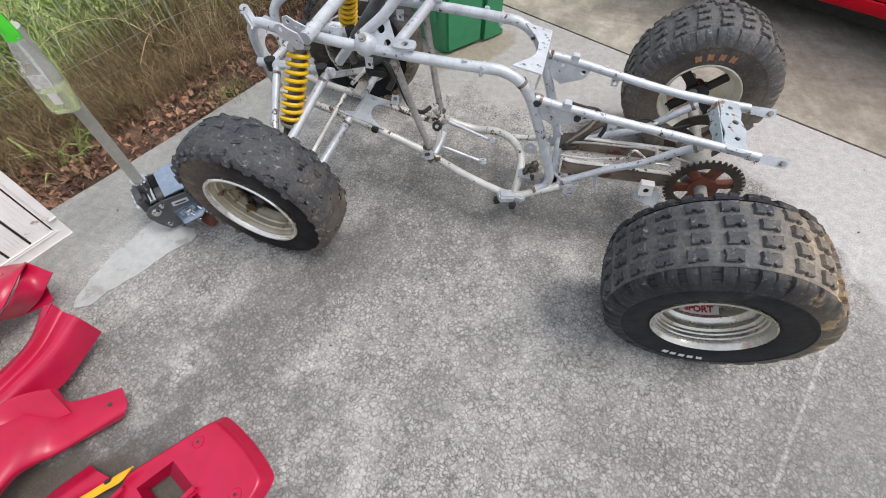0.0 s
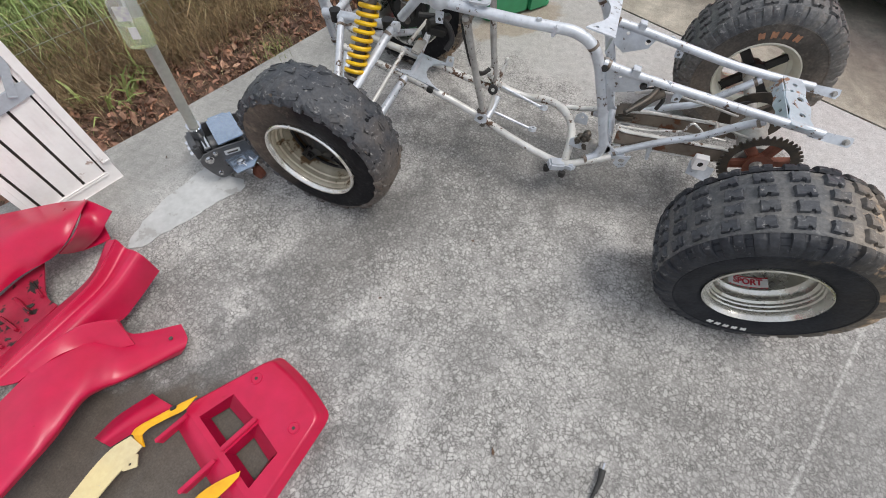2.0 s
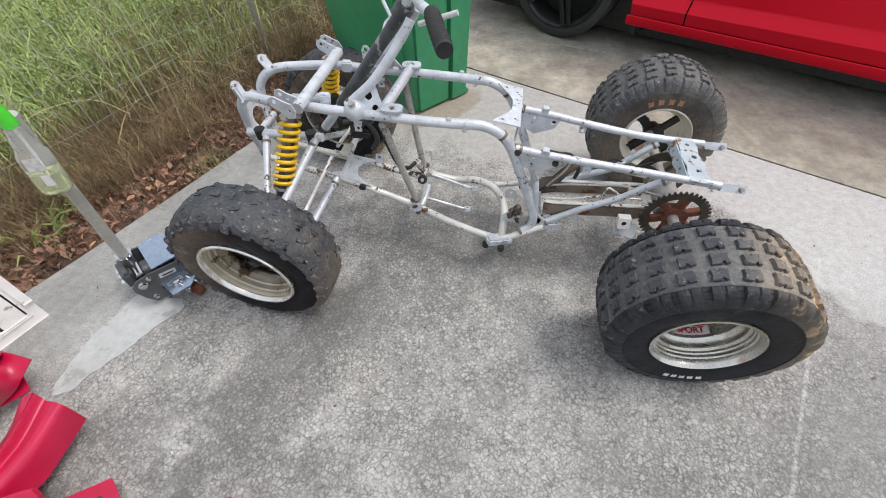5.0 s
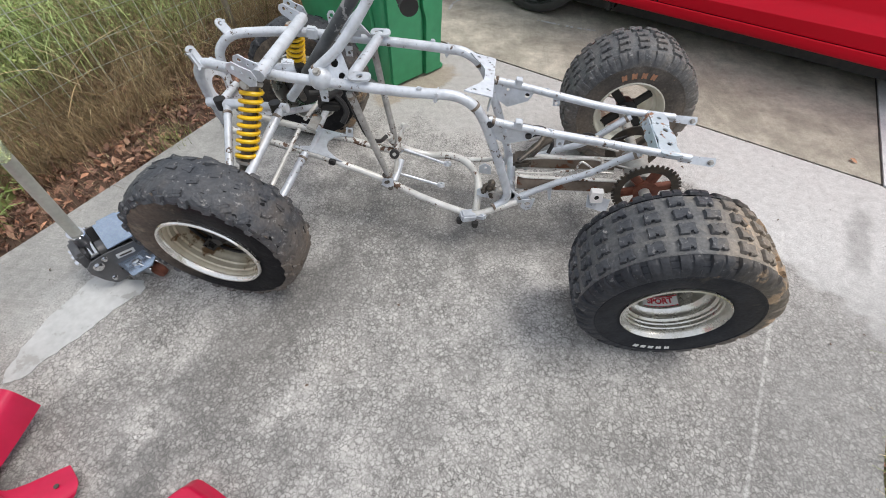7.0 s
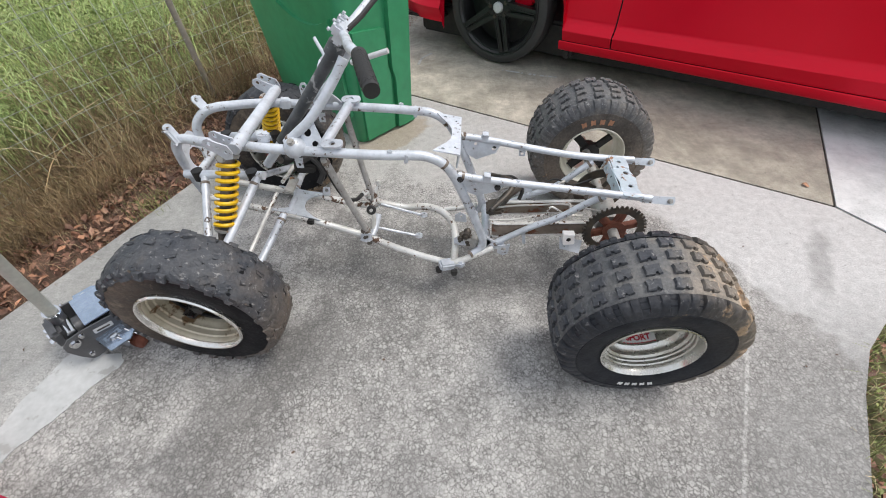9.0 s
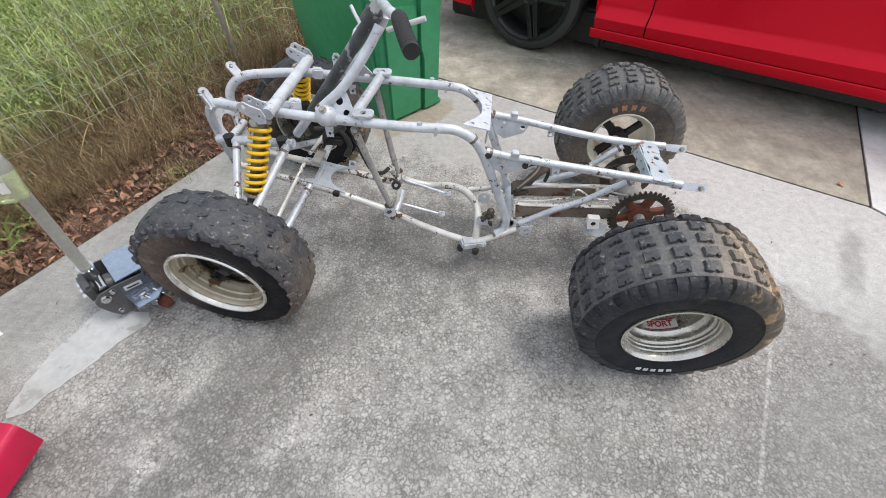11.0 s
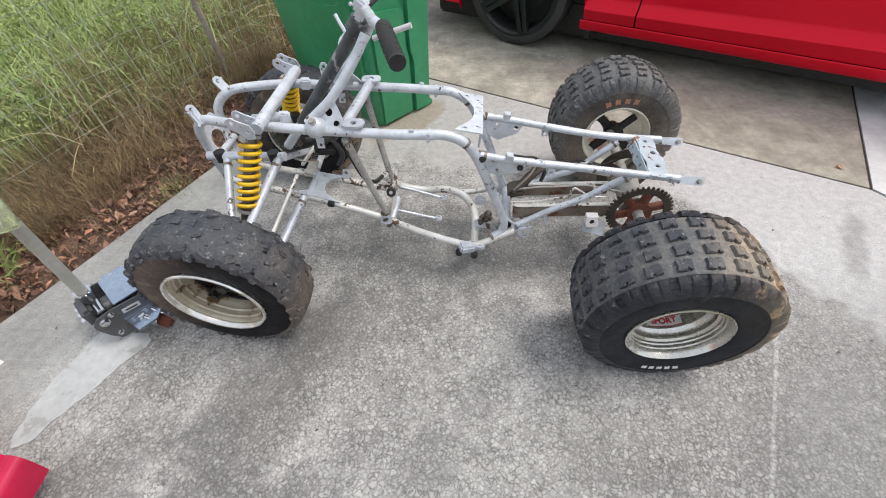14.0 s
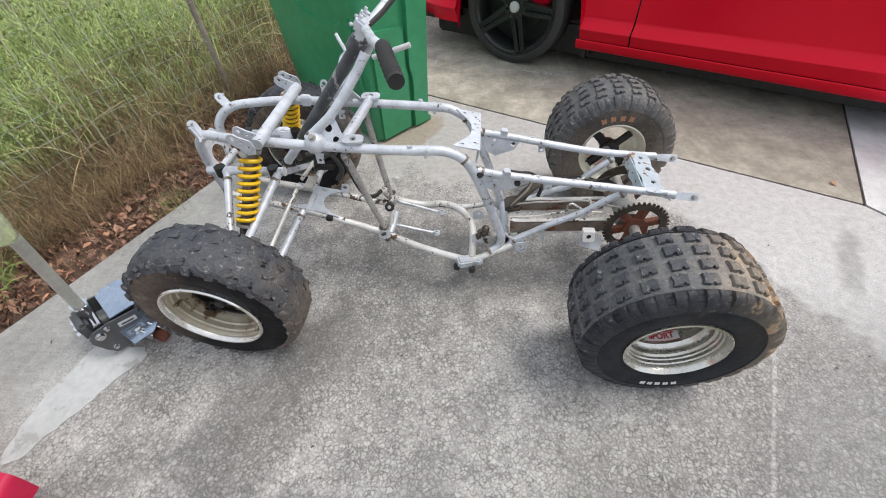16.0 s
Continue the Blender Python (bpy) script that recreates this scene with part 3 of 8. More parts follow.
def frame_m(origin, x_axis, normal):
    """A pose whose z points along normal and whose x lies as near to x_axis as it can."""
    z = Vector(normal).normalized()
    x = Vector(x_axis) - z * z.dot(Vector(x_axis))
    x.normalize()
    y = z.cross(x)
    m = Matrix((x, y, z)).transposed().to_4x4()
    m.translation = origin
    return m


def patch(rows, n=6, thick=0.004):
    """A curved sheet through a small net of control points."""
    lines = [spline(r, n) for r in rows]
    cols = [spline([l[i] for l in lines], n) for i in range(len(lines[0]))]
    bm = bmesh.new()
    vs = [[bm.verts.new(p) for p in c] for c in cols]
    for a, b in zip(vs, vs[1:]):
        for k in range(len(a) - 1):
            bm.faces.new((a[k], a[k + 1], b[k + 1], b[k]))
    bmesh.ops.recalc_face_normals(bm, faces=bm.faces)
    bmesh.ops.solidify(bm, geom=list(bm.faces), thickness=thick)
    return bm


def bolt_bm(bm, place, normal, r=0.008, h=0.007):
    """A hexagon head on its washer, one closed skin."""
    m = frame_m(place, (1, 0.2, 0.1), normal)
    rings = []
    for rr, z, six in ((r * 1.35, -0.002, 0), (r * 1.35, h * 0.35, 0), (r, h * 0.36, 1), (r, h * 1.3, 1)):
        ring = []
        for k in range(12):
            a = math.pi * k / 6
            q = rr * (math.cos(math.pi / 6) / math.cos((a % (math.pi / 3)) - math.pi / 6) if six else 1.0)
            ring.append(bm.verts.new(m @ Vector((q * math.cos(a), q * math.sin(a), z))))
        rings.append(ring)
    for p, q in zip(rings, rings[1:]):
        for k in range(12):
            bm.faces.new((p[k], p[(k + 1) % 12], q[(k + 1) % 12], q[k]))
    bm.faces.new(rings[-1])
    bm.faces.new(rings[0][::-1])
    return bm


# ---- the driveway ----
U, V = Vector((0.424, 0.906)), Vector((0.886, -0.463))  # along and across the drive
CORNER = Vector((1.125, 0.309))


def edge_x(y):
    """The drive's edge on the weedy side."""
    return -1.985 + 0.39 * y - 0.05 * min(y, 0.0) ** 2


def slab(name, outline, material, label, z=0.0, depth=0.14):
    bm = bmesh.new()
    add_plate(bm, outline, depth, pose(0, 0, z - depth))
    bm.normal_update()
    return tagged(obj(name, bm, material, smooth=30), label, "driveway", kind="structure")


joint_gap = 0.006
near_edge = [(edge_x(y), y) for y in (1.60, 1.2, 0.8, 0.4, 0.0, -0.4, -0.8, -1.2, -1.8, -2.6, -3.6)]
curve = [(0.10, -3.6), (0.30, -1.6), (0.44, -1.1), (0.556, -0.82), (0.619, -0.71), (0.71, -0.55), (0.819, -0.397), (0.93, -0.298), (1.09, -0.20), (1.30, -0.135), (1.46, -0.11)]
slab("driveway_slab", near_edge + curve[:-1] + [(1.402, -0.100), tuple(CORNER - U * joint_gap - V * 0.004)] + [tuple(CORNER - U * joint_gap - V * 0.01)], M_SLAB, "worn grey concrete drive with crackled stains")
dark_left = [tuple(CORNER - V * 3.05 + U * joint_gap), tuple(CORNER - V * joint_gap + U * joint_gap), tuple(CORNER - V * joint_gap + U * 9), tuple(CORNER - V * 3.05 + U * 9)]
slab("driveway_slab", dark_left, M_SLAB_DARK, "brownish grey concrete slab under the parked car")
pale = [tuple(CORNER + V * joint_gap + U * joint_gap), (1.418, -0.092), (1.9, -0.03), (2.6, -0.02), (4.5, -0.02), (7.0, 3.0), tuple(CORNER + V * joint_gap + U * 9)]
slab("driveway_slab", pale, M_SLAB_PALE, "pale smooth concrete slab beyond the joint")
# dark filler lies low in the joints
bm = bmesh.new()
for a, b in ((CORNER - V * 3.05, CORNER), (CORNER, CORNER + U * 9), (CORNER, Vector((1.410, -0.096)))):
    d = (b - a).normalized()
    add_box(bm, ((b - a).length, 0.030, 0.05), Matrix.Translation((*((a + b) / 2), -0.031)) @ Matrix.Rotation(math.atan2(d.y, d.x), 4, "Z"))
tagged(obj("driveway_joint", bm, M_GAP_DARK, smooth=0), "dark gritty filler strip between concrete slabs", "joint", kind="structure")

# pale cement patch beside the jack
random.seed(4)
outline = []
corners = [(-1.810, -0.879), (-1.828, -0.857), (-1.840, -0.777), (-1.835, -0.665), (-1.805, -0.553), (-1.785, -0.483), (-1.703, -0.502), (-1.612, -0.502), (-1.592, -0.543), (-1.637, -0.603), (-1.686, -0.704), (-1.738, -0.793), (-1.772, -0.863)]
for (x0, y0), (x1, y1) in zip(corners, corners[1:] + corners[:1]):
    for k in range(5):
        t = k / 5
        outline.append((x0 + (x1 - x0) * t + random.uniform(-0.004, 0.004), y0 + (y1 - y0) * t + random.uniform(-0.004, 0.004)))
tagged(obj("cement_patch", plate(outline, 0.003, pose(0, 0, 0.0005)), M_PATCH, smooth=0), "pale cement patch smeared on the concrete drive", "cement patch", kind="structure")
# the ground reaches the horizon; a low bank rises behind the weeds
bm = bmesh.new()
steps = [-400, -60, -15, -8, -5, -4, -3.6, -3.2, -2.9, -2.6, -2.4, -2.2, -2.0, -1.8, -1.5, -1, 0, 0.7, 1.2, 2, 3, 5, 8, 15, 60, 400]
ys = [-400, -60, -15, -8, -5, -3, -2, -1.5, -1, -0.5, 0, 0.5, 1, 1.5, 2, 2.5, 3, 4, 6, 10, 15, 60, 400]
grid = []
for y in ys:
    row = []
    for x in steps:
        away = edge_x(max(-4, min(y, 4))) - x
        z = -0.035 + (0.10 * max(0, min(away - 0.5, 1.5)) if y > -60 else 0) + 0.012 * noise.noise(Vector((x * 1.7, y * 1.7, 0)))
        if away < 0.02:
            z = -0.045
        row.append(bm.verts.new((x, y, z)))
    grid.append(row)
for a, b in zip(grid, grid[1:]):
    for k in range(len(a) - 1):
        bm.faces.new((a[k], a[k + 1], b[k + 1], b[k]))
for f in bm.faces:
    c = f.calc_center_median()
    if c.x > -0.5 or c.x < edge_x(max(-4, min(c.y, 4))) - 1.2 or abs(c.y) > 6:
        f.material_index = 1
ground = tagged(obj("ground", bm, M_SOIL), "dark soil under weeds and litter, turning to rough lawn", "ground", kind="structure")
ground.data.materials.append(M_LAWN)


# ---- the quad bike ----
quad = thing("quad_bike", "stripped quad bike with chipped silver frame and four knobbly tyres", "quad bike", pose(0, -0.03, 0))


def both(points):
    return [[(x, s * y, z) for x, y, z in points] for s in (-1, 1)]


def add_tyre(bm, profile, seg=72):
    return add_lathe(bm, profile, seg)


def knob(bm, radius, y, ang, size, lean, height, twist=0.0, wear=0.0):
    """A chewed tread block on the carcass: two lumps side by side; lean tilts it over the shoulder."""
    m0 = Matrix.Rotation(ang, 4, "Y") @ Matrix.Translation((0, y, radius)) @ Matrix.Rotation(lean, 4, "X") @ Matrix.Rotation(twist, 4, "Z")
    cut = random.uniform(0.38, 0.62)
    for lo, hi, slip in ((-0.5, cut - 0.5, random.uniform(-0.12, 0.12)), (cut - 0.5, 0.5, random.uniform(-0.12, 0.12))):
        w, l = size[0] * (hi - lo), size[1] * random.uniform(0.8, 1.0)
        m = m0 @ Matrix.Translation((slip * size[1], size[0] * (lo + hi) / 2, 0))
        c = [(-l / 2, -w / 2), (l / 2, -w / 2), (l / 2, w / 2), (-l / 2, w / 2)]
        hh = height * random.uniform(0.85, 1.05)
        vs = [bm.verts.new(m @ Vector((x * 1.14, yy * 1.12, -0.004))) for x, yy in c]
        mid_ = [bm.verts.new(m @ Vector((x * 0.96 + random.uniform(-wear, wear), yy * 0.98 + random.uniform(-wear, wear) * 0.5, hh * 0.82))) for x, yy in c]
        top = [bm.verts.new(m @ Vector((x * 0.84 + random.uniform(-wear, wear), yy * 0.88, hh * random.uniform(0.92, 1.06)))) for x, yy in c]
        for p, q in ((vs, mid_), (mid_, top)):
            for k in range(4):
                bm.faces.new((p[k], p[(k + 1) % 4], q[(k + 1) % 4], q[k]))
        bm.faces.new(top)


REAR_TYRE = [(0.118, -0.098), (0.128, -0.107), (0.140, -0.1125), (0.158, -0.1165), (0.176, -0.1180), (0.192, -0.1175), (0.206, -0.1148), (0.218, -0.1085), (0.228, -0.096), (0.234, -0.06), (0.236, 0.0),
             (0.234, 0.06), (0.228, 0.096), (0.218, 0.1085), (0.206, 0.1148), (0.192, 0.1175), (0.176, 0.1180), (0.158, 0.1165), (0.140, 0.1125), (0.128, 0.107), (0.118, 0.098)]
FRONT_TYRE = [(0.130, -0.062), (0.142, -0.067), (0.170, -0.072), (0.196, -0.073), (0.214, -0.070), (0.229, -0.060), (0.236, -0.038), (0.239, 0.0),
              (0.236, 0.038), (0.229, 0.060), (0.214, 0.070), (0.196, 0.073), (0.170, 0.072), (0.142, 0.067), (0.130, 0.062)]


def block(bm, radius, y, ang, size, lean, height, twist=0.0, wear=0.0):
    """A notched tread block with a worn top."""
    m = Matrix.Rotation(ang, 4, "Y") @ Matrix.Translation((0, y, radius)) @ Matrix.Rotation(lean, 4, "X") @ Matrix.Rotation(twist, 4, "Z")
    n0, n1 = random.uniform(0.30, 0.40), random.uniform(0.24, 0.34)
    a0, a1 = random.uniform(-0.22, 0.0), random.uniform(-0.05, 0.20)
    c = [(-0.5, -0.5), (a1 - 0.13, -0.5), (a1 - 0.09, -n1), (a1 + 0.09, -n1), (a1 + 0.13, -0.5), (0.5, -0.44), (0.47, 0.0), (0.5, 0.5), (a0 + 0.12, 0.5), (a0 + 0.09, n0), (a0 - 0.09, n0), (a0 - 0.12, 0.5), (-0.5, 0.46), (-0.47, 0.0)]
    rings = []
    for k, z in ((1.08, -0.004), (1.0, height * 0.80), (0.90, height)):
        rings.append([bm.verts.new(m @ Vector((x * size[1] * k + random.uniform(-wear, wear) * (z > 0), yy * size[0] * k + random.uniform(-wear, wear) * (z > 0), z * random.uniform(0.9, 1.1)))) for x, yy in c])
    for p, q in zip(rings, rings[1:]):
        for k in range(len(c)):
            bm.faces.new((p[k], p[(k + 1) % len(c)], q[(k + 1) % len(c)], q[k]))
    bm.faces.new(rings[-1])


def lettering(bm, r, y, start, step, widths, sign, tall=0.017):
    """Raised bars in a ring on a sidewall, where the maker's moulded letters stand."""
    a = start
    for w in widths:
        for k in range(3):
            m = Matrix.Rotation(a + (k - 1) * w * 0.30, 4, "Y") @ Matrix.Translation((0, y, r))
            add_box(bm, (r * w * 0.31, 0.003, tall * (1.0, 0.72, 0.92)[k]), m)
        a += step


def wrapped_text(words, size, radius, middle, deep):
    """Built-in letters bent round the inside of a barrel, their feet towards its mouth."""
    data = bpy.data.curves.new("letters", "FONT")
    data.body, data.size, data.align_x, data.align_y, data.extrude = words, size, "CENTER", "CENTER", 0.0
    data.offset = 0.0009
    ob = new("letters", data)
    me = bpy.data.meshes.new_from_object(ob)
    bm = bmesh.new()
    bm.from_mesh(me)
    bmesh.ops.subdivide_edges(bm, edges=[e for e in bm.edges if e.calc_length() > 0.006], cuts=1)
    for v in bm.verts:
        a = middle - v.co.x / radius
        v.co = Vector((radius * math.sin(a), -deep + v.co.y * 1.1, radius * math.cos(a)))
    bpy.data.objects.remove(ob)
    bpy.data.curves.remove(data)
    bpy.data.meshes.remove(me)
    return bm


def shoulder_band(s, count):
    """The rounded shoulder of the tyre: lugs that start at the outer blocks and run out on the sidewall."""
    bm = bmesh.new()
    path = ((0.2318, 0.0860, 0.0004), (0.2312, 0.0885, 0.0072), (0.2290, 0.0960, 0.0086), (0.2262, 0.1010, 0.0080), (0.2215, 0.1062, 0.0062), (0.2150, 0.1110, 0.0040), (0.2070, 0.1145, 0.0022), (0.1980, 0.1166, 0.0010), (0.1920, 0.1174, 0.0))
    shape = ((-0.50, -0.25), (-0.375, -0.25), (-0.345, 0.85), (-0.25, 1.0), (-0.06, 0.98), (-0.02, 0.62), (0.04, 0.62), (0.08, 0.98), (0.25, 1.0), (0.345, 0.85), (0.375, -0.25))
    rows = [[] for _ in path]
    for k in range(count):
        tall, turn = random.uniform(0.65, 1.05), random.uniform(-0.04, 0.04)
        for f, lift in shape:
            for row, (r, y, up) in zip(rows, path):
                out = Vector((r - 0.17, y - 0.06)).normalized()
                h = 0.0006 + up * lift * tall * random.uniform(0.9, 1.1)
                a = 2 * math.pi * (k + f + turn * (abs(f) < 0.4)) / count
                rr, yy = r + out.x * h, y + out.y * h
                row.append(bm.verts.new((rr * math.sin(a), s * yy, rr * math.cos(a))))
    m = len(rows[0])
    for p, q in zip(rows, rows[1:]):
        for k in range(m):
            bm.faces.new((p[k], p[(k + 1) % m], q[(k + 1) % m], q[k]))
    bmesh.ops.recalc_face_normals(bm, faces=bm.faces)
    return bm


def rear_wheel(outer, m, muddy):
    """outer: which way along y the wheel's outside looks."""
    w = new("wheel")
    w.parent = quad
    w.matrix_local = m
    random.seed(21 if outer < 0 else 22)
    part("tyre", add_tyre(bmesh.new(), REAR_TYRE), M_WALL_REAR if outer < 0 else M_WALL_DUST, w, "black balloon tyre with scuffed sidewalls")
    part("tread_floor", lathe([(0.2265, -0.0880), (0.2312, -0.084), (0.2355, -0.06), (0.2372, 0.0), (0.2355, 0.06), (0.2312, 0.084), (0.2265, 0.0880)], 72), M_TREAD_BASE, w, "dusty tread floor between the blocks")
    for s in (-1, 1):
        part("wall_ring", lathe([(0.1865, s * 0.1172), (0.1880, s * 0.1187), (0.1905, s * 0.1187), (0.1920, s * 0.1170)], 72), M_WALL_REAR if outer < 0 else M_WALL_DUST, w)
    bm = bmesh.new()
    n = 24
    for row, (y, wd, ln, r, lean) in enumerate(((-0.062, 0.0275, 0.036, 0.2345, 0.13), (-0.021, 0.0275, 0.037, 0.2370, 0.04), (0.021, 0.0275, 0.037, 0.2370, -0.04), (0.062, 0.0275, 0.036, 0.2345, -0.13))):
        for k in range(n):
            a = 2 * math.pi * (k + (0.0, 0.12, 0.12, 0.0)[row]) / n + random.uniform(-0.006, 0.006)
            block(bm, r, y, a, (wd * random.uniform(0.92, 1.04), ln * random.uniform(0.90, 1.0)), lean, random.uniform(0.0070, 0.0092), random.uniform(-0.06, 0.06), 0.0018)
    for s in (-1, 1):
        part("shoulder", shoulder_band(s, n), M_SHOULDER if outer < 0 else M_TYRE_FAR, w, "rounded ribbed shoulder that runs out on the sidewall", smooth=40)
    part("tread", bm, M_TYRE_MUD if outer < 0 else M_TYRE_FAR, w, "worn rubber tread blocks caked with tan mud", smooth=25)
    s = outer
    prof = [(0.119, s * 0.106), (0.123, s * 0.114), (0.127, s * 0.112), (0.127, s * 0.104), (0.119, s * 0.098), (0.117, s * 0.070), (0.110, s * 0.062), (0.109, s * 0.040), (0.101, s * 0.030), (0.100, s * -0.045),
            (0.110, s * -0.055), (0.112, s * -0.092), (0.121, s * -0.100), (0.127, s * -0.098), (0.127, s * -0.106), (0.123, s * -0.109), (0.117, s * -0.100), (0.108, s * -0.088), (0.106, s * -0.068), (0.094, s * -0.060),
            (0.0960, s * -0.030), (0.0965, s * 0.036), (0.102, s * 0.042), (0.106, s * 0.048), (0.106, s * 0.060), (0.103, s * 0.064), (0.1095, s * 0.069), (0.1095, s * 0.075), (0.1125, s * 0.078), (0.1125, s * 0.086), (0.1158, s * 0.089), (0.1158, s * 0.099)]
    part("rim", lathe(prof, 64, closed=True), M_RIM if outer < 0 else M_RIM_PALE, w, "stepped alloy rim with a dull lip")
    spokes = bmesh.new()
    for k in range(4):
        r0 = Matrix.Rotation(radians((40 if outer < 0 else 5) + 90 * k), 4, "Y")
        add_box(spokes, (0.030, 0.012, 0.075), r0 @ Matrix.Translation((0, s * -0.062, 0.060)), 0.003)
    add_lathe(spokes, [(0.0, s * -0.078), (0.036, s * -0.078), (0.036, s * -0.052), (0.026, s * -0.044), (0.026, s * -0.020), (0.0, s * -0.020)], 24)
    for k in range(4):
        bolt_bm(spokes, (0.030 * math.cos(k * math.pi / 2), s * -0.050, 0.030 * math.sin(k * math.pi / 2)), (0, s, 0), 0.007)
    part("hub", spokes, M_BLACK, w, "dark four-armed hub with wheel nuts")
    if outer < 0:
        disc = bmesh.new()
        add_lathe(disc, [(0.095, s * -0.056), (0.040, s * -0.046), (0.040, s * -0.050), (0.095, s * -0.060)], 40, closed=True)
        part("disc", disc, M_RIM, w)
        lab = bmesh.new()
        for k in range(9):
            a = radians(168 + 24 - 6.2 * k)
            add_box(lab, (0.0108, 0.026, 0.0008), Matrix.Rotation(a, 4, "Y") @ Matrix.Translation((0, s * 0.014, 0.0955)) @ Matrix.Rotation(radians(-2), 4, "X"))
        part("label", lab, M_LABEL, w, "curved pale sticker inside the rim", smooth=0)
        edge_ = bmesh.new()
        for k in range(9):
            a = radians(168 + 24 - 6.2 * k)
            add_box(edge_, (0.0108, 0.034, 0.0006), Matrix.Rotation(a, 4, "Y") @ Matrix.Translation((0, s * 0.014, 0.0961)) @ Matrix.Rotation(radians(-2), 4, "X"))
        part("label_border", edge_, M_LABEL_RED, w, "red border of the sticker", smooth=0)
        part("print", wrapped_text("SPORT", 0.0225, 0.0945, radians(167), 0.013), M_LABEL_RED, w, "red lettering on the sticker", smooth=0)
        marks = bmesh.new()
        lettering(marks, 0.172, s * 0.1178, radians(163), radians(7.0), (0.08,) * 5, s, 0.013)
        part("sidewall_letters", marks, M_LABEL, w, "raised pale sidewall lettering", smooth=0)
    else:
        marks = bmesh.new()
        lettering(marks, 0.158, -s * 0.1165, radians(-64), radians(12.0), (0.12,) * 4, s, 0.022)
        part("sidewall_letters", marks, M_ORANGE_PRINT, w, "orange mud-stained sidewall lettering", smooth=0)
    return w


def front_wheel(outer, m):
    w = new("wheel")
    w.parent = quad
    w.matrix_local = m
    random.seed(31 if outer < 0 else 32)
    part("tyre", add_tyre(bmesh.new(), FRONT_TYRE), M_WALL, w, "narrow black front tyre with scuffed sidewalls")
    bm = bmesh.new()
    n = 26
    for row, (y, wd, ln, r, lean) in enumerate(((-0.053, 0.027, 0.030, 0.231, 0.55), (-0.018, 0.024, 0.033, 0.2375, 0.12), (0.018, 0.024, 0.033, 0.2375, -0.12), (0.053, 0.027, 0.030, 0.231, -0.55))):
        for k in range(n):
            a = 2 * math.pi * (k + 0.5 * (row % 2)) / n + random.uniform(-0.03, 0.03)
            knob(bm, r, y + random.uniform(-0.003, 0.003), a, (wd * random.uniform(0.45, 1.0), ln * random.uniform(0.45, 0.95)), lean, random.uniform(0.002, 0.0065), random.uniform(-0.6, 0.6), 0.005)
    for s in (-1, 1):
        for k in range(n):
            if random.random() < 0.8:
                knob(bm, 0.219, s * 0.067, 2 * math.pi * (k + random.uniform(0.2, 0.5)) / n, (0.022, 0.020), -s * 1.15, 0.0075, random.uniform(-0.3, 0.3), 0.003)
    part("tread", bm, M_TYRE if outer < 0 else M_SHOULDER, w, "chewed low rubber tread blocks", smooth=60)
    lumps = spline([(0.2100, -0.0715, 0), (0.2155, -0.0705, 0), (0.2300, -0.0610, 0), (0.2385, -0.038, 0), (0.2415, 0.0, 0), (0.2385, 0.038, 0), (0.2300, 0.0610, 0), (0.2155, 0.0705, 0), (0.2100, 0.0715, 0)], 4)
    band_ = lathe([(p.x, p.y) for p in lumps], 200)
    for v in band_.verts:
        d = noise.noise(v.co * 38 + Vector((outer * 9.0, 0, 0))) + 0.6 * noise.noise(v.co * 95)
        v.co += v.co.normalized() * (0.0034 * max(-0.6, min(0.8, d)) - 0.001)
    part("tread_floor", band_, M_TYRE if outer < 0 else M_SHOULDER, w, "scuffed grey tread band")
    s = outer
    prof = [(0.131, s * 0.064), (0.136, s * 0.073), (0.141, s * 0.071), (0.141, s * 0.064), (0.133, s * 0.058), (0.131, s * 0.040), (0.122, s * 0.030), (0.121, s * -0.020), (0.131, s * -0.032), (0.132, s * -0.056),
            (0.141, s * -0.064), (0.141, s * -0.071), (0.136, s * -0.073), (0.129, s * -0.062), (0.126, s * -0.034), (0.116, s * -0.022), (0.116, s * 0.010), (0.1185, s * 0.014), (0.1185, s * 0.026), (0.1225, s * 0.030), (0.1225, s * 0.044), (0.1265, s * 0.048), (0.1275, s * 0.060)]
    part("rim", lathe(prof, 64, closed=True), M_RIM_CREAM if outer < 0 else M_RIM, w, "cream-stained alloy rim")
    part("rim_lip", lathe([(0.1285, s * 0.0630), (0.1300, s * 0.0725), (0.1340, s * 0.0775), (0.1390, s * 0.0780), (0.1420, s * 0.0745), (0.1415, s * 0.0665), (0.1350, s * 0.0610)], 64, closed=True), M_LIP, w, "bright rolled rim lip")
    ring = bmesh.new()
    add_lathe(ring, [(0.118, s * -0.004), (0.110, s * -0.006), (0.110, s * -0.012), (0.118, s * -0.010)], 48, closed=True)
    for k in range(4):
        add_box(ring, (0.040, 0.006, 0.022), Matrix.Rotation(radians(25 + 90 * k), 4, "Y") @ Matrix.Translation((0, s * -0.007, 0.105)), 0.002)
    part("disc", ring, M_BLACK, w)
    hub = bmesh.new()
    add_lathe(hub, [(0.0, s * 0.034), (0.015, s * 0.034), (0.020, s * 0.020), (0.030, s * 0.014), (0.046, s * 0.006), (0.060, s * 0.002), (0.064, s * -0.006), (0.064, s * -0.05), (0.03, s * -0.06), (0.03, s * -0.10), (0.0, s * -0.10)], 28)
    for k in range(4):
        r0 = Matrix.Rotation(radians(25 + 90 * k), 4, "Y")
        add_box(hub, (0.034, 0.016, 0.066), r0 @ Matrix.Translation((0, s * 0.000, 0.084)), 0.004)
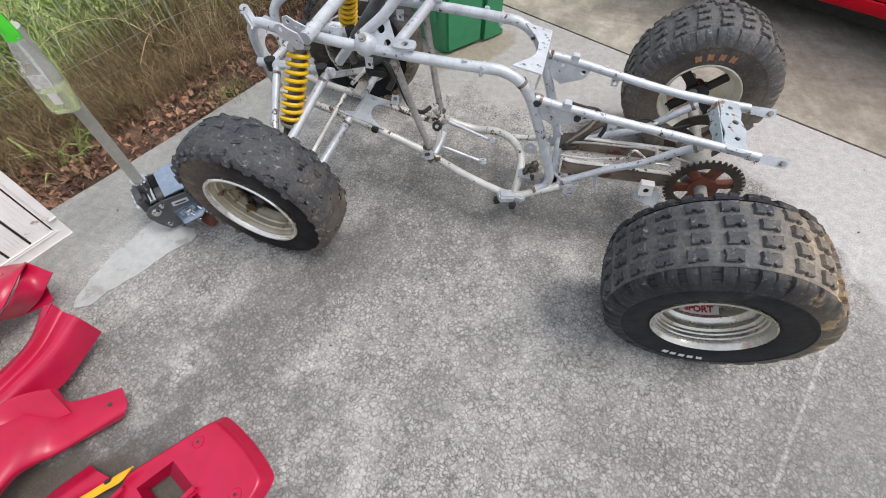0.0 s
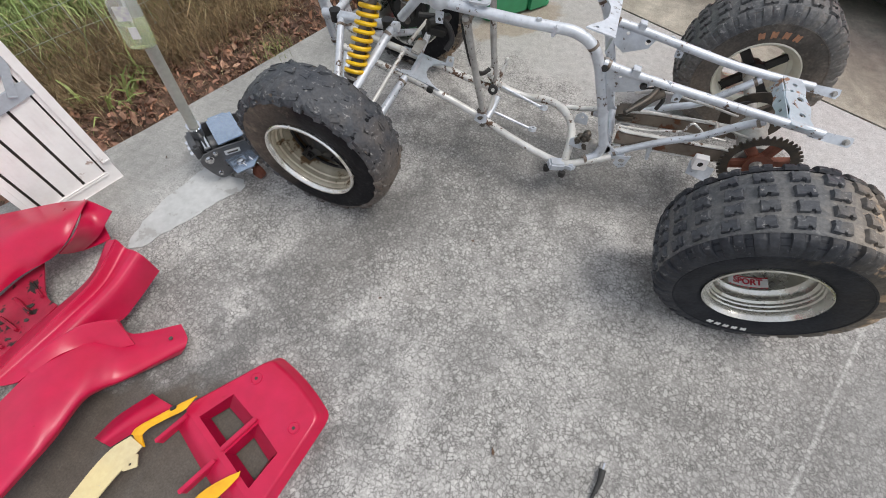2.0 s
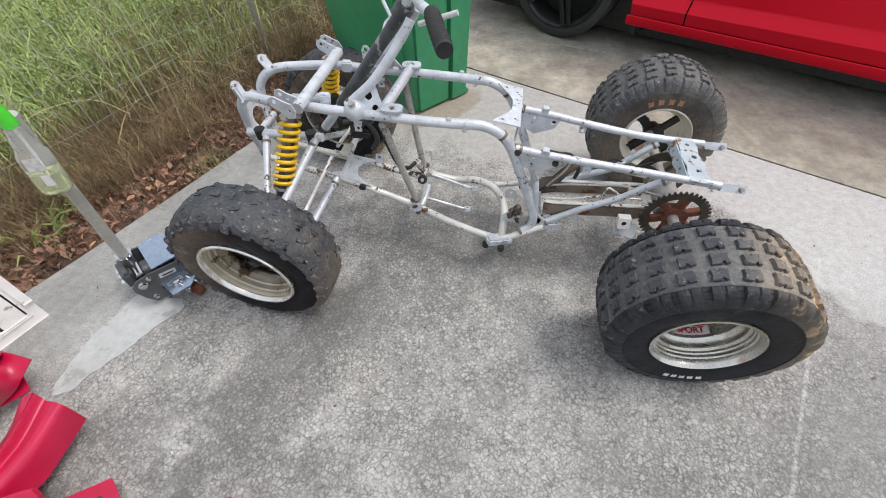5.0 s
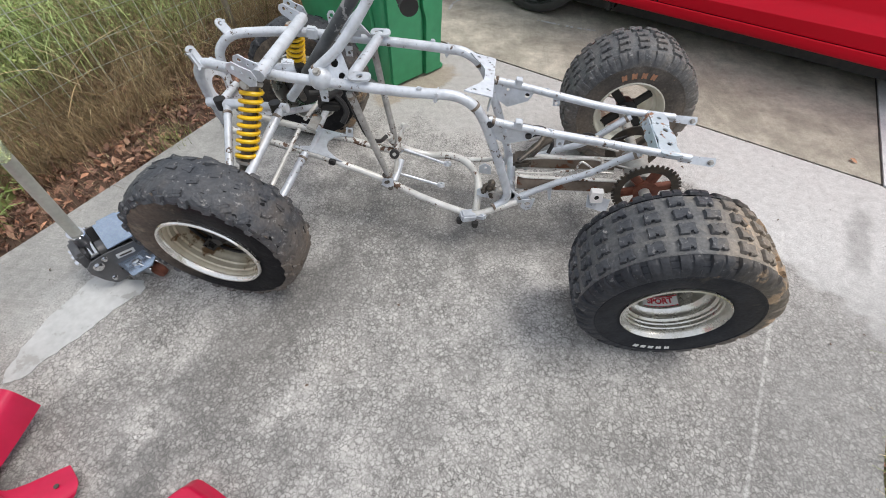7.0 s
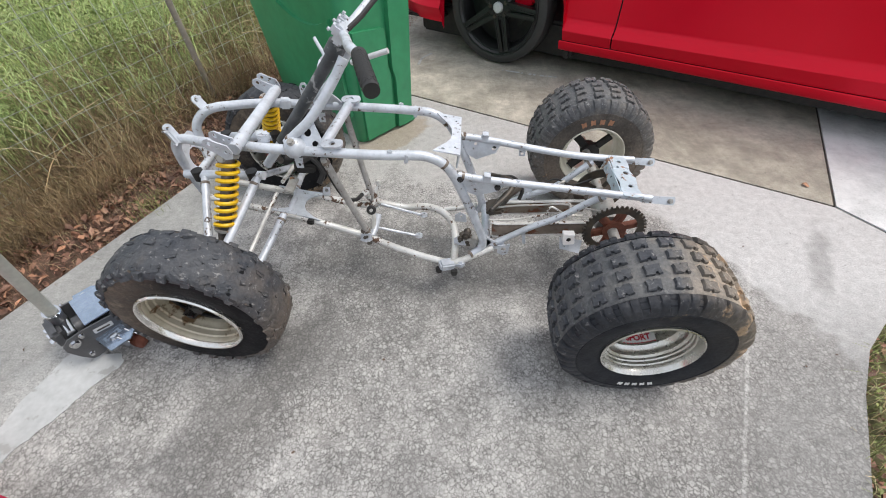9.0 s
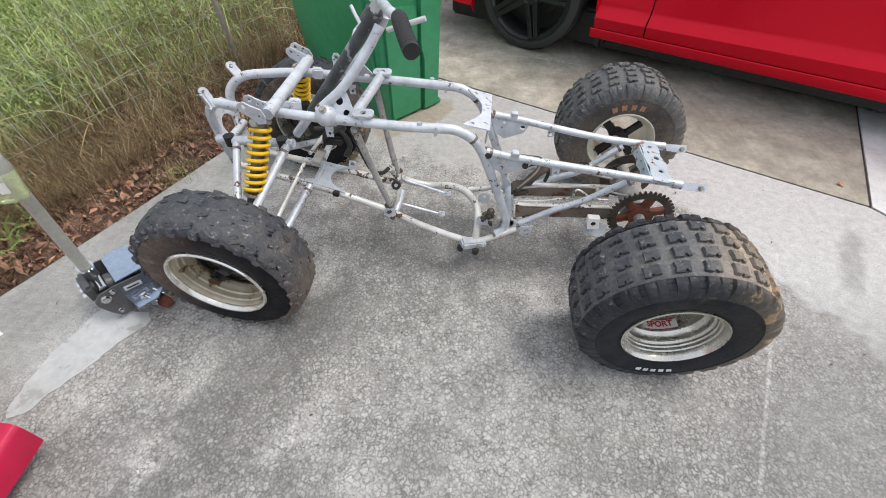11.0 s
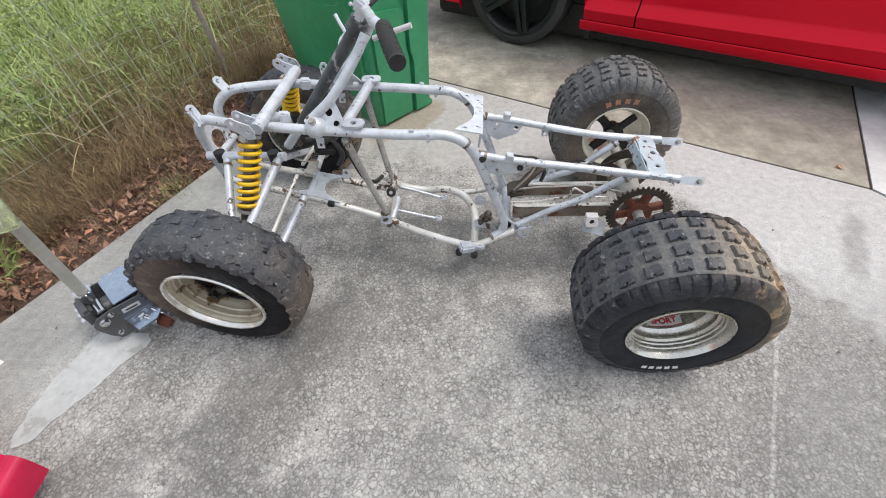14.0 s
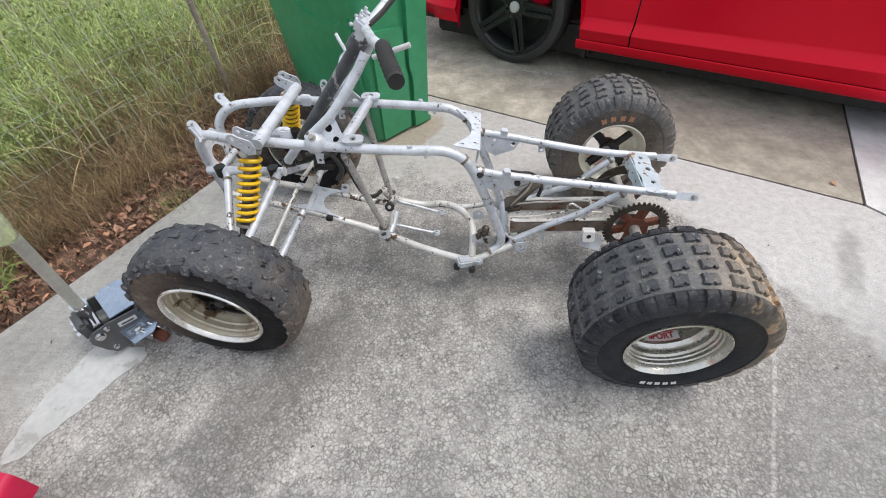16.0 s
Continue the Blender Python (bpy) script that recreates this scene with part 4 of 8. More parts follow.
        bolt_bm(hub, r0 @ Vector((0, s * 0.008, 0.082)), (0, s, 0), 0.009, 0.012)
    part("hub", hub, M_BLACK, w, "dark greasy hub with wheel nuts")
    drum = 0.106 if outer < 0 else 0.062
    part("brake_drum", lathe([(0.0, s * -0.014), (drum - 0.006, s * -0.014), (drum, s * -0.022), (drum, s * -0.075), (0.0, s * -0.075)], 40), M_BLACK, w)
    return w


rear_wheel(-1, pose(-0.001, -0.430, 0.2425, 1.5, 0, 0.6), True)
rear_wheel(1, pose(0.018, 0.440, 0.2455, -1, 40), True)
front_wheel(-1, pose(-1.252, -0.417, 0.2435, 3.6, 20, -1) @ Matrix.Diagonal((1.012, 1.08, 1.012, 1)))
front_wheel(1, pose(-1.268, 0.434, 0.2435, -3.6, 50, -3) @ Matrix.Diagonal((1.012, 1.08, 1.012, 1)))

# frame tubes
RAIL = [(-1.372, 0.060, 0.47), (-1.362, 0.066, 0.535), (-1.315, 0.085, 0.576), (-1.236, 0.108, 0.581), (-1.113, 0.125, 0.580), (-0.99, 0.129, 0.572), (-0.86, 0.131, 0.565), (-0.75, 0.131, 0.559),
        (-0.665, 0.126, 0.555), (-0.605, 0.122, 0.550), (-0.555, 0.117, 0.522), (-0.524, 0.112, 0.475), (-0.498, 0.108, 0.410), (-0.474, 0.105, 0.347), (-0.451, 0.102, 0.280), (-0.432, 0.100, 0.226), (-0.424, 0.100, 0.188), (-0.434, 0.106, 0.158), (-0.462, 0.120, 0.145)]
LOWER = [(-1.365, 0.048, 0.330), (-1.22, 0.055, 0.292), (-1.05, 0.063, 0.250), (-0.923, 0.066, 0.206), (-0.825, 0.074, 0.172), (-0.72, 0.105, 0.150), (-0.60, 0.132, 0.130), (-0.525, 0.140, 0.124), (-0.46, 0.125, 0.140), (-0.388, 0.100, 0.160)]
SUB = [(-0.512, 0.108, 0.476), (-0.43, 0.110, 0.462), (-0.175, 0.096, 0.420), (-0.026, 0.097, 0.402), (0.075, 0.101, 0.393)]
STAY = [(-0.395, 0.092, 0.168), (-0.264, 0.082, 0.246), (-0.177, 0.078, 0.290), (-0.110, 0.083, 0.350), (-0.060, 0.092, 0.392)]
DOWN = [(-0.890, 0.136, 0.548), (-0.860, 0.105, 0.365), (-0.828, 0.075, 0.190)]
for name, pts, r in (("upper_rail", RAIL, 0.0142), ("lower_rail", LOWER, 0.0120), ("subframe_rail", SUB, 0.0115), ("stay", STAY, 0.0110), ("down_tube", DOWN, 0.0110)):
    for p in both(pts)[:1 if name == "lower_rail" else 2]:
        part(name, tube(p, r, 12, 5), M_SCUFFED if name == "down_tube" else M_PAINT_WORN if name == "lower_rail" else M_PAINT, quad)
part("lower_rail", tube([(-1.365, 0.048, 0.330), (-1.22, 0.055, 0.292), (-1.05, 0.063, 0.250), (-0.923, 0.068, 0.214), (-0.835, 0.080, 0.186)], 0.0120, 12, 5), M_PAINT_WORN, quad)
part("foot_link", tube([(-0.590, 0.110, 0.149), (-0.510, 0.116, 0.152), (-0.445, 0.106, 0.180)], 0.0095, 10), M_PAINT_WORN, quad, "short tube from the cradle to the foot of the rail")
part("bush_pin", tube([(-0.512, -0.060, 0.168), (-0.440, -0.088, 0.172)], 0.006, 10), M_GREY, quad)
# the far lower rail kicks up at the pedal, then turns across the frame to meet its twin
part("cradle_tube", tube([(-0.856, 0.070, 0.262), (-0.842, 0.086, 0.222), (-0.806, 0.106, 0.180), (-0.723, 0.117, 0.152), (-0.647, 0.122, 0.153), (-0.590, 0.108, 0.148), (-0.550, 0.074, 0.139), (-0.527, 0.020, 0.133), (-0.521, -0.050, 0.130), (-0.524, -0.138, 0.126)], 0.0135, 14, 6), M_PAINT_WORN, quad, "worn cream-silver tube that turns across the cradle")
for p in both([(-1.372, 0.060, 0.47), (-1.372, 0.054, 0.40), (-1.365, 0.048, 0.33)]):
    part("front_upright", tube(p, 0.013, 10), M_PAINT, quad)
for p in both([(-0.990, 0.118, 0.586), (-0.958, 0.112, 0.612), (-0.915, 0.100, 0.646), (-0.870, 0.080, 0.696), (-0.829, 0.056, 0.750), (-0.806, 0.040, 0.786)]):
    part("head_brace", tube(p, 0.0130, 12), M_PAINT, quad)
part("cross_tube", tube([(-1.110, -0.178, 0.603), (-1.112, 0.170, 0.603)], 0.0165, 14), M_PAINT, quad, "thick silver cross tube between the shock mounts")
part("cross_tube", tube([(-0.897, -0.13, 0.568), (-0.862, 0.13, 0.580)], 0.015, 12), M_PAINT, quad)
part("cross_tube", tube([(-0.412, -0.10, 0.185), (-0.412, 0.10, 0.185)], 0.015, 10), M_PAINT, quad)
part("cross_tube", tube([(-1.10, -0.06, 0.268), (-1.10, 0.06, 0.268)], 0.012, 10), M_PAINT, quad)
part("cross_tube", tube([(-1.35, -0.058, 0.43), (-1.35, 0.058, 0.43)], 0.012, 10), M_PAINT, quad)

# nose horns and front plate
for s in (-1, 1):
    tab = plate(rounded(0.056, 0.026, 0.012), 0.008, frame_m((-1.334, s * 0.088, 0.596), (-0.35, s * -0.1, 0.85), (0.75, -0.55, 0.35)), [(0.014, 0, 0.006)])
    add_box(tab, (0.040, 0.012, 0.016), frame_m((-1.330, s * 0.098, 0.590), (-0.35, s * -0.1, 0.85), (0.75, -0.55, 0.35)), 0.004)
    part("horn_tab", tab, M_PAINT, quad)
front = plate([(-0.055, -0.075), (0.055, -0.075), (0.06, 0.055), (0.04, 0.075), (-0.04, 0.075), (-0.06, 0.055)], 0.005, frame_m((-1.368, 0, 0.455), (0, 1, 0), (0.97, 0, 0.25)), [(0, 0.0, 0.034)])
part("front_plate", front, M_PAINT, quad, "silver nose plate with a large round hole")

# shock absorbers
for s in (-1, 1):
    top, low, eye = Vector((-1.147, s * 0.163, 0.565)), Vector((-1.188, s * 0.262, 0.392)), Vector((-1.222, s * 0.335, 0.262))
    if s > 0:
        low, eye = Vector((-1.205, 0.205, 0.388)), Vector((-1.235, 0.262, 0.262))
    shock = part("shock_absorber", tube([top + (top - low) * 0.10, low], 0.017, 12), M_SHOCK, quad, "grimy shock absorber with a yellow coil spring")
    axis = (low - top).normalized()
    side, up2 = axis.orthogonal().normalized(), None
    up2 = axis.cross(side)
    coil = [top + axis * ((low - top).length * k / 120) + 0.0258 * (math.cos(k * 2 * math.pi * 9.5 / 120) * side + math.sin(k * 2 * math.pi * 9.5 / 120) * up2) for k in range(121)]
    part("spring", tube(coil, 0.0060, 8, 1), M_YELLOW, shock, "yellow coil spring")
    for c, r, h in ((top - axis * 0.008, 0.028, 0.010), (low + axis * 0.006, 0.029, 0.008)):
        b2 = bmesh.new()
        bmesh.ops.create_cone(b2, cap_ends=True, segments=24, radius1=r, radius2=r * 0.92, depth=h, matrix=frame_m(c, (1, 0, 0), axis))
        part("spring_seat", b2, M_GREY, shock, smooth=35)
    part("damper", tube([low, low + axis * 0.06, eye], 0.019, 12, 2, 1.0, 0.012), M_SHOCK, shock)
    # upright drilled plates either side of the top eye
    for dy in (-0.020, 0.022):
        mp = plate([(-0.052, 0.014), (-0.046, 0.030), (-0.028, 0.036), (-0.004, 0.022), (0.026, 0.010), (0.036, -0.016), (0.028, -0.040), (0.004, -0.044), (-0.018, -0.020), (-0.044, -0.002)], 0.005,
                   frame_m((-1.134, s * 0.176 + dy * 0.9, 0.618), (1, 0, 0), (0, -1, 0)) @ Matrix.Scale(0.80, 4), [(-0.030, 0.018, 0.007), (-0.006, 0.004, 0.0045), (0.014, -0.014, 0.005)])
        part("shock_mount", mp, M_PAINT, quad, "drilled silver mounting plate")
    bz = bolt_bm(bmesh.new(), top + Vector((0.0, s * 0.03, 0.02)), (0.2, -0.9, 0.4), 0.009)
    part("bolt", bz, M_GREY, quad)

# wishbones, tie rods, knuckles
for s in (-1, 1):
    up = bmesh.new()
    add_tube(up, [(-1.345, s * 0.108, 0.468), (-1.10, s * 0.108, 0.466)], 0.014, 10)
    part("wishbone_pivot", up, M_PAINT, quad)
    for pts, r in (([(-1.285, s * 0.112, 0.464), (-1.205, s * 0.37, 0.345)], 0.0115), ([(-1.120, s * 0.112, 0.464), (-1.190, s * 0.37, 0.340)], 0.0125),
                   ([(-1.115, s * 0.066, 0.268), (-1.19, s * 0.37, 0.165)], 0.0125), ([(-1.330, s * 0.055, 0.305), (-1.225, s * 0.37, 0.165)], 0.0125)):
        part("wishbone", tube(pts, r, 10), M_PAINT, quad)
    part("tie_rod", tube([(-1.130, s * 0.03, 0.335), (-1.182, s * 0.36, 0.235)], 0.0065, 8), M_PAINT_WORN, quad, "thin steel tie rod")
    kn = bmesh.new()
    add_tube(kn, [(-1.20, s * 0.365, 0.15), (-1.215, s * 0.375, 0.25), (-1.20, s * 0.365, 0.355)], 0.018, 10)
    part("knuckle", kn, M_BLACK, quad)
    for x0 in (-1.305, -1.135):
        add = bmesh.new()
        add_lathe(add, [(0.0, -0.016), (0.017, -0.016), (0.017, 0.016), (0.0, 0.016)], 14, frame_m((x0, s * 0.108, 0.467), (0, 0, 1), (0, 1, 0)) @ Matrix.Rotation(radians(90), 4, "Z"))
        part("bush", add, M_BLACK, quad)

# steering stem, clamp, handlebar
part("steering_stem", tube([(-1.065, 0, 0.516), (-0.815, 0, 0.815)], 0.0168, 16), M_STEM, quad, "scuffed dark steering tube")
part("stem_foot", tube([(-1.055, 0, 0.526), (-1.140, 0, 0.430)], 0.0145, 14), M_PAINT, quad, "silver foot of the steering stem")
collar = tube([(-0.846, 0, 0.778), (-0.824, 0, 0.806)], 0.025, 16)
part("collar", collar, M_STEM, quad)
BAR = [(-0.805, 0.0, 0.838), (-0.790, 0.055, 0.843), (-0.774, 0.10, 0.854), (-0.742, 0.20, 0.874), (-0.706, 0.275, 0.880), (-0.664, 0.388, 0.870)]
bars = tube([(x, -y, z) for x, y, z in BAR[:0:-1]] + BAR, 0.0112, 12)
handlebar = part("handlebar", bars, M_PAINT, quad, "silver handlebar turned to one side")
for s in (-1, 1):
    g = bmesh.new()
    pts = spline([(-0.706, s * 0.266, 0.882), (-0.684, s * 0.332, 0.878), (-0.660, s * 0.396, 0.870)], 14)
    add_tube(g, pts, 0.0158, 18, 1)
    for i in range(3, len(pts) - 3, 2):
        c, d = pts[i], (pts[i + 1] - pts[i - 1]).normalized()
        for k in range(9):
            a = 2 * math.pi * (k + 0.5 * (i % 4 == 1)) / 9
            o = d.orthogonal().normalized()
            q = Matrix.Rotation(a, 3, d) @ o
            add_box(g, (0.0060, 0.0070, 0.0022), frame_m(c + q * 0.0152, d + q.cross(d) * 0.5, q), 0)
    part("grip", g, M_GRIP, handlebar, "knurled black rubber grip", smooth=45)
clamp = bmesh.new()
add_box(clamp, (0.045, 0.085, 0.026), frame_m((-0.808, 0, 0.834), (0.6, 0, 0.8), (-0.78, 0, 0.62)), 0.006)
add_box(clamp, (0.030, 0.028, 0.030), frame_m((-0.810, -0.030, 0.849), (0.6, 0, 0.8), (-0.78, 0, 0.62)), 0.006)
add_box(clamp, (0.030, 0.028, 0.030), frame_m((-0.810, 0.030, 0.849), (0.6, 0, 0.8), (-0.78, 0, 0.62)), 0.006)
part("bar_clamp", clamp, M_PAINT, quad, "silver handlebar clamp block")
for y in (-0.03, 0.03):
    for dx in (-0.014, 0.014):
        part("bolt", bolt_bm(bmesh.new(), (-0.817 + dx, y, 0.859 + dx * 0.6), (-0.6, 0, 0.8), 0.004, 0.004), M_PAINT, quad)
part("cable", tube([(-0.792, -0.012, 0.842), (-0.770, 0.055, 0.850), (-0.752, 0.11, 0.862), (-0.716, 0.215, 0.886)], 0.0065, 8), M_BLACK, quad, "black cable along the handlebar")
part("lever", tube([(-0.775, -0.085, 0.793), (-0.724, -0.098, 0.812), (-0.678, -0.102, 0.827)], 0.0065, 10), M_CAP, quad, "bright metal lever")
hook = tube([(-0.905, 0.06, 0.80), (-0.895, 0.05, 0.785), (-0.88, 0.035, 0.765), (-0.872, 0.025, 0.745)], 0.005, 8)
part("cable_hook", hook, M_PAINT, quad)
hook = tube([(-0.895, 0.0, 0.735), (-0.90, 0.045, 0.742), (-0.885, 0.055, 0.755)], 0.0045, 8)
part("cable_hook", hook, M_PAINT, quad)
for s in (-1, 1):
    gp = plate([(-0.055, -0.008), (0.055, -0.012), (0.020, 0.070), (0.002, 0.082), (-0.020, 0.04)], 0.004, frame_m((-0.927, s * 0.128, 0.572), (1, 0, 0), (0, -0.85, -0.5 * s)), [(0.000, 0.046, 0.011), (0.020, 0.014, 0.010)])
    part("gusset", gp, M_PAINT, quad, "drilled triangular gusset plate")
    boss = lathe([(0.0, 0.024), (0.014, 0.022), (0.026, 0.012), (0.031, 0.0), (0.031, -0.01), (0.0, -0.01)], 24, frame_m((-0.965, s * 0.132, 0.584), (1, 0, 0), (0, -s * -0.5, 0.86)) @ Matrix.Rotation(radians(90), 4, "X"))
    part("boss", boss, M_PAINT, quad)
    bt = bolt_bm(bmesh.new(), (-0.965, s * 0.144, 0.605), (0, s * 0.5, 0.86), 0.008)
    part("bolt", bt, M_GREY, quad)
    seatlug = plate(rounded(0.060, 0.036, 0.015), 0.006, frame_m((-0.858, s * 0.128, 0.588), (1, 0, 0), (0, -0.1, 1)), [(0, 0, 0.009)])
    part("tank_lug", seatlug, M_PAINT, quad)
    box_tab = box((0.032, 0.026, 0.032), pose(-1.062, s * 0.10, 0.592, 0, 10, 20), 0.004)
    part("cable_tab", box_tab, M_PAINT, quad)

# gusset sheet between the nose rails, with its scooped rear edge
sheet = plate([(-0.088, -0.064), (0.02, -0.066), (0.095, -0.072), (0.062, -0.056), (0.036, -0.036), (0.025, -0.012), (0.025, 0.012), (0.036, 0.036), (0.062, 0.056), (0.095, 0.072), (0.02, 0.066), (-0.088, 0.064), (-0.055, 0.052), (-0.022, 0.038), (-0.006, 0.016), (-0.004, 0.0), (-0.006, -0.016), (-0.022, -0.038), (-0.055, -0.052)], 0.005,
              frame_m((-1.083, 0, 0.268), (1, 0, -0.26), (0.25, 0, 1)))
part("gusset_sheet", sheet, M_PAINT, quad, "silver gusset sheet with a scooped edge")
part("rail_tab", plate([(-0.012, -0.012), (0.012, -0.012), (0.013, 0.026), (0.006, 0.036), (-0.006, 0.036), (-0.013, 0.026)], 0.004, frame_m((-1.003, 0.132, 0.606), (1, 0, 0), (0.1, -1, 0.1)), [(0, 0.024, 0.006)]), M_PAINT, quad)
part("cable_tab", plate([(-0.014, 0), (0.014, 0), (0.012, 0.032), (-0.012, 0.032)], 0.003, frame_m((-1.00, 0.062, 0.252), (0.9, -0.3, 0), (0.3, -0.9, 0.3)), [(0, 0.02, 0.007)]), M_PAINT, quad)
part("peg_mount", box((0.022, 0.018, 0.018), pose(-1.02, -0.082, 0.252, 0, 14, 0), 0.003), M_BLACK, quad)

# seat bridge
bridge_m = pose(-0.546, -0.001, 0.549, 0, 11, 0) @ Matrix.Diagonal((0.92, 0.82, 1, 1))
bridge = bmesh.new()
add_plate(bridge, [(-0.042, -0.128), (0.040, -0.128), (0.042, -0.060), (0.043, 0.0), (0.042, 0.060), (0.040, 0.128), (-0.042, 0.128), (-0.026, 0.100), (-0.002, 0.066), (0.012, 0.034), (0.014, 0.0), (0.012, -0.034), (-0.002, -0.066), (-0.026, -0.100)], 0.004, bridge_m, [(-0.012, -0.108, 0.006), (-0.012, 0.108, 0.006), (0.026, -0.088, 0.004), (0.026, 0.088, 0.004)])
part("seat_bridge", bridge, M_PAINT, quad, "saddle-shaped sheet-metal seat bridge")
flange = plate([(-0.128, 0.0), (0.128, 0.0), (0.128, -0.046), (0.100, -0.050), (0.076, -0.024), (-0.076, -0.024), (-0.100, -0.050), (-0.128, -0.046)], 0.004, bridge_m @ frame_m((0.040, 0, 0.003), (0, 1, 0), (1, 0, 0)))
part("bridge_flange", flange, M_PAINT, quad)
for s in (-1, 1):
    lug = bmesh.new()
    for dy in (-0.011, 0.011):
        add_box(lug, (0.020, 0.004, 0.020), pose(-0.426, s * 0.112 + dy, 0.473, 0, 8, 0), 0.0015)
    add_box(lug, (0.020, 0.026, 0.004), pose(-0.426, s * 0.112, 0.480, 0, 8, 0), 0.0015)
    part("seat_lug", lug, M_PAINT, quad)
    web = plate([(-0.07, 0.02), (0.075, 0.012), (0.060, -0.028), (0.0, -0.060), (-0.035, -0.045)], 0.004, frame_m((-0.445, s * 0.108, 0.452), (1, 0, -0.15), (0, -1, 0.2 * s)), [(0.052, -0.012, 0.008), (-0.012, -0.006, 0.005)])
    part("side_web", web, M_PAINT, quad)
    part("bolt", bolt_bm(bmesh.new(), (-0.393, s * 0.113, 0.436), (0, -1, 0.3), 0.007), M_BLACK, quad)
    part("bolt", bolt_bm(bmesh.new(), (-0.505, s * 0.118, 0.470), (-0.3, -1, 0.5), 0.008), M_BLACK, quad)

# tail
for s in (-1, 1):
    tab = plate([(-0.055, -0.010), (0.044, -0.013), (0.048, 0.0), (0.044, 0.013), (-0.055, 0.010)], 0.004, frame_m((0.100, s * 0.101, 0.387), (1, 0, -0.06), (0, -1, 0.55)), [(0.032, 0, 0.006)])
    part("tail_tab", tab, M_PAINT, quad, "flat drilled tail bracket")
    part("bolt", bolt_bm(bmesh.new(), (0.132, s * 0.101 - 0.005, 0.387), (0, -1, 0.55), 0.006), M_GREY, quad)
tail = plate([(-0.016, -0.112), (0.020, -0.116), (0.046, -0.108), (0.036, -0.07), (0.044, -0.02), (0.034, 0.02), (0.040, 0.060), (0.034, 0.100), (0.006, 0.102), (-0.020, 0.094), (-0.016, 0.045), (-0.022, 0.0), (-0.014, -0.045), (-0.020, -0.080)], 0.004,
             pose(0.004, 0, 0.406, 0, 6, 0), [(0.016, -0.062, 0.008), (0.010, 0.066, 0.007), (-0.002, -0.022, 0.004), (-0.002, 0.034, 0.005), (0.018, 0.006, 0.009)])
part("tail_plate", tail, M_PAINT_BLUE, quad, "bluish drilled cross plate streaked with rust")
lip = plate([(-0.09, 0), (0.09, 0), (0.085, 0.035), (0.03, 0.028), (0, 0.034), (-0.03, 0.028), (-0.085, 0.035)], 0.004, frame_m((-0.015, 0, 0.409), (0, 1, 0), (-1, 0, 0.35)), [(0.05, 0.016, 0.006), (0.0, 0.014, 0.005), (-0.04, 0.016, 0.006)])
part("tail_lip", lip, M_PAINT_BLUE, quad)

# swing arm, axle, sprocket, brake disc
for s in (-1, 1):
    z0, z1 = (0.243, 0.262) if s < 0 else (0.230, 0.247)
    slope = math.degrees(math.atan2(z0 - z1, 0.33))
    beam = Matrix.Translation((-0.225, s * 0.064, (z0 + z1) / 2 - 0.029)) @ Matrix.Rotation(radians(slope), 4, "Y")
    part("swing_arm", box((0.34, 0.014, 0.046), beam, 0.003), M_ARM_WEB, quad, "grimy brown web of the boxed swing arm")
    for dz in (0.026, -0.026):
        edge_b = bmesh.new()
        add_tube(edge_b, [beam @ Vector((-0.175, 0, dz * 1.5)), beam @ Vector((-0.14, 0, dz * 1.05)), beam @ Vector((0.0, 0, dz)), beam @ Vector((0.17, 0, dz * 0.9))], 0.0075, 8, 5, 0.55)
        part("arm_flange", edge_b, M_PAINT_WORN, quad, "worn pale flange with rusty edges")
part("brake_hose", tube([(-0.406, -0.050, 0.246), (-0.316, -0.050, 0.250), (-0.267, -0.050, 0.262), (-0.216, -0.050, 0.275), (-0.212, -0.050, 0.296), (-0.203, -0.050, 0.308), (-0.187, -0.050, 0.301), (-0.148, -0.050, 0.276), (-0.095, -0.050, 0.272)], 0.0034, 8), M_PAINT_WORN, quad, "thin pale brake pipe looped over the arm")
part("axle_carrier", lathe([(0.0, -0.075), (0.042, -0.075), (0.046, -0.05), (0.040, -0.03), (0.040, 0.05), (0.046, 0.065), (0.0, 0.065)], 28, pose(-0.005, 0, 0.25)), M_GREY, quad)
part("axle", lathe([(0.0, -0.46), (0.0165, -0.46), (0.0165, 0.46), (0.0, 0.46)], 18, pose(0, 0, 0.25)), M_GREY, quad, "bare steel rear axle")
ring = bmesh.new()
teeth = 40
outer_pts = []
for k in range(teeth):
    for f, r in ((-0.32, 0.0935), (-0.16, 0.102), (0.16, 0.102), (0.32, 0.0935)):
        a = 2 * math.pi * (k + f) / teeth
        outer_pts.append((r * math.cos(a), r * math.sin(a)))
holes = [[(0.074 * math.cos(2 * math.pi * k / 32), 0.074 * math.sin(2 * math.pi * k / 32)) for k in range(32)]]
spr_m = frame_m((0.006, -0.088, 0.249), (1, 0, 0), (0, -1, 0))
add_plate(ring, outer_pts, 0.006, spr_m, holes)
sprocket = part("sprocket", ring, M_CHAIN, quad, "oily toothed rear sprocket on a rusty carrier", smooth=20)
spider = bmesh.new()
for k in range(6):
    add_box(spider, (0.054, 0.030, 0.010), spr_m @ Matrix.Rotation(radians(60 * k + 18), 4, "Z") @ Matrix.Translation((0.052, 0, -0.002)), 0.003, 0.8)
add_lathe(spider, [(0.0, 0.008), (0.034, 0.008), (0.038, -0.012), (0.0, -0.012)], 24, spr_m @ Matrix.Rotation(radians(-90), 4, "X"))
part("carrier", spider, M_RUST, sprocket, "rust-red six-armed carrier")
disc = bmesh.new()
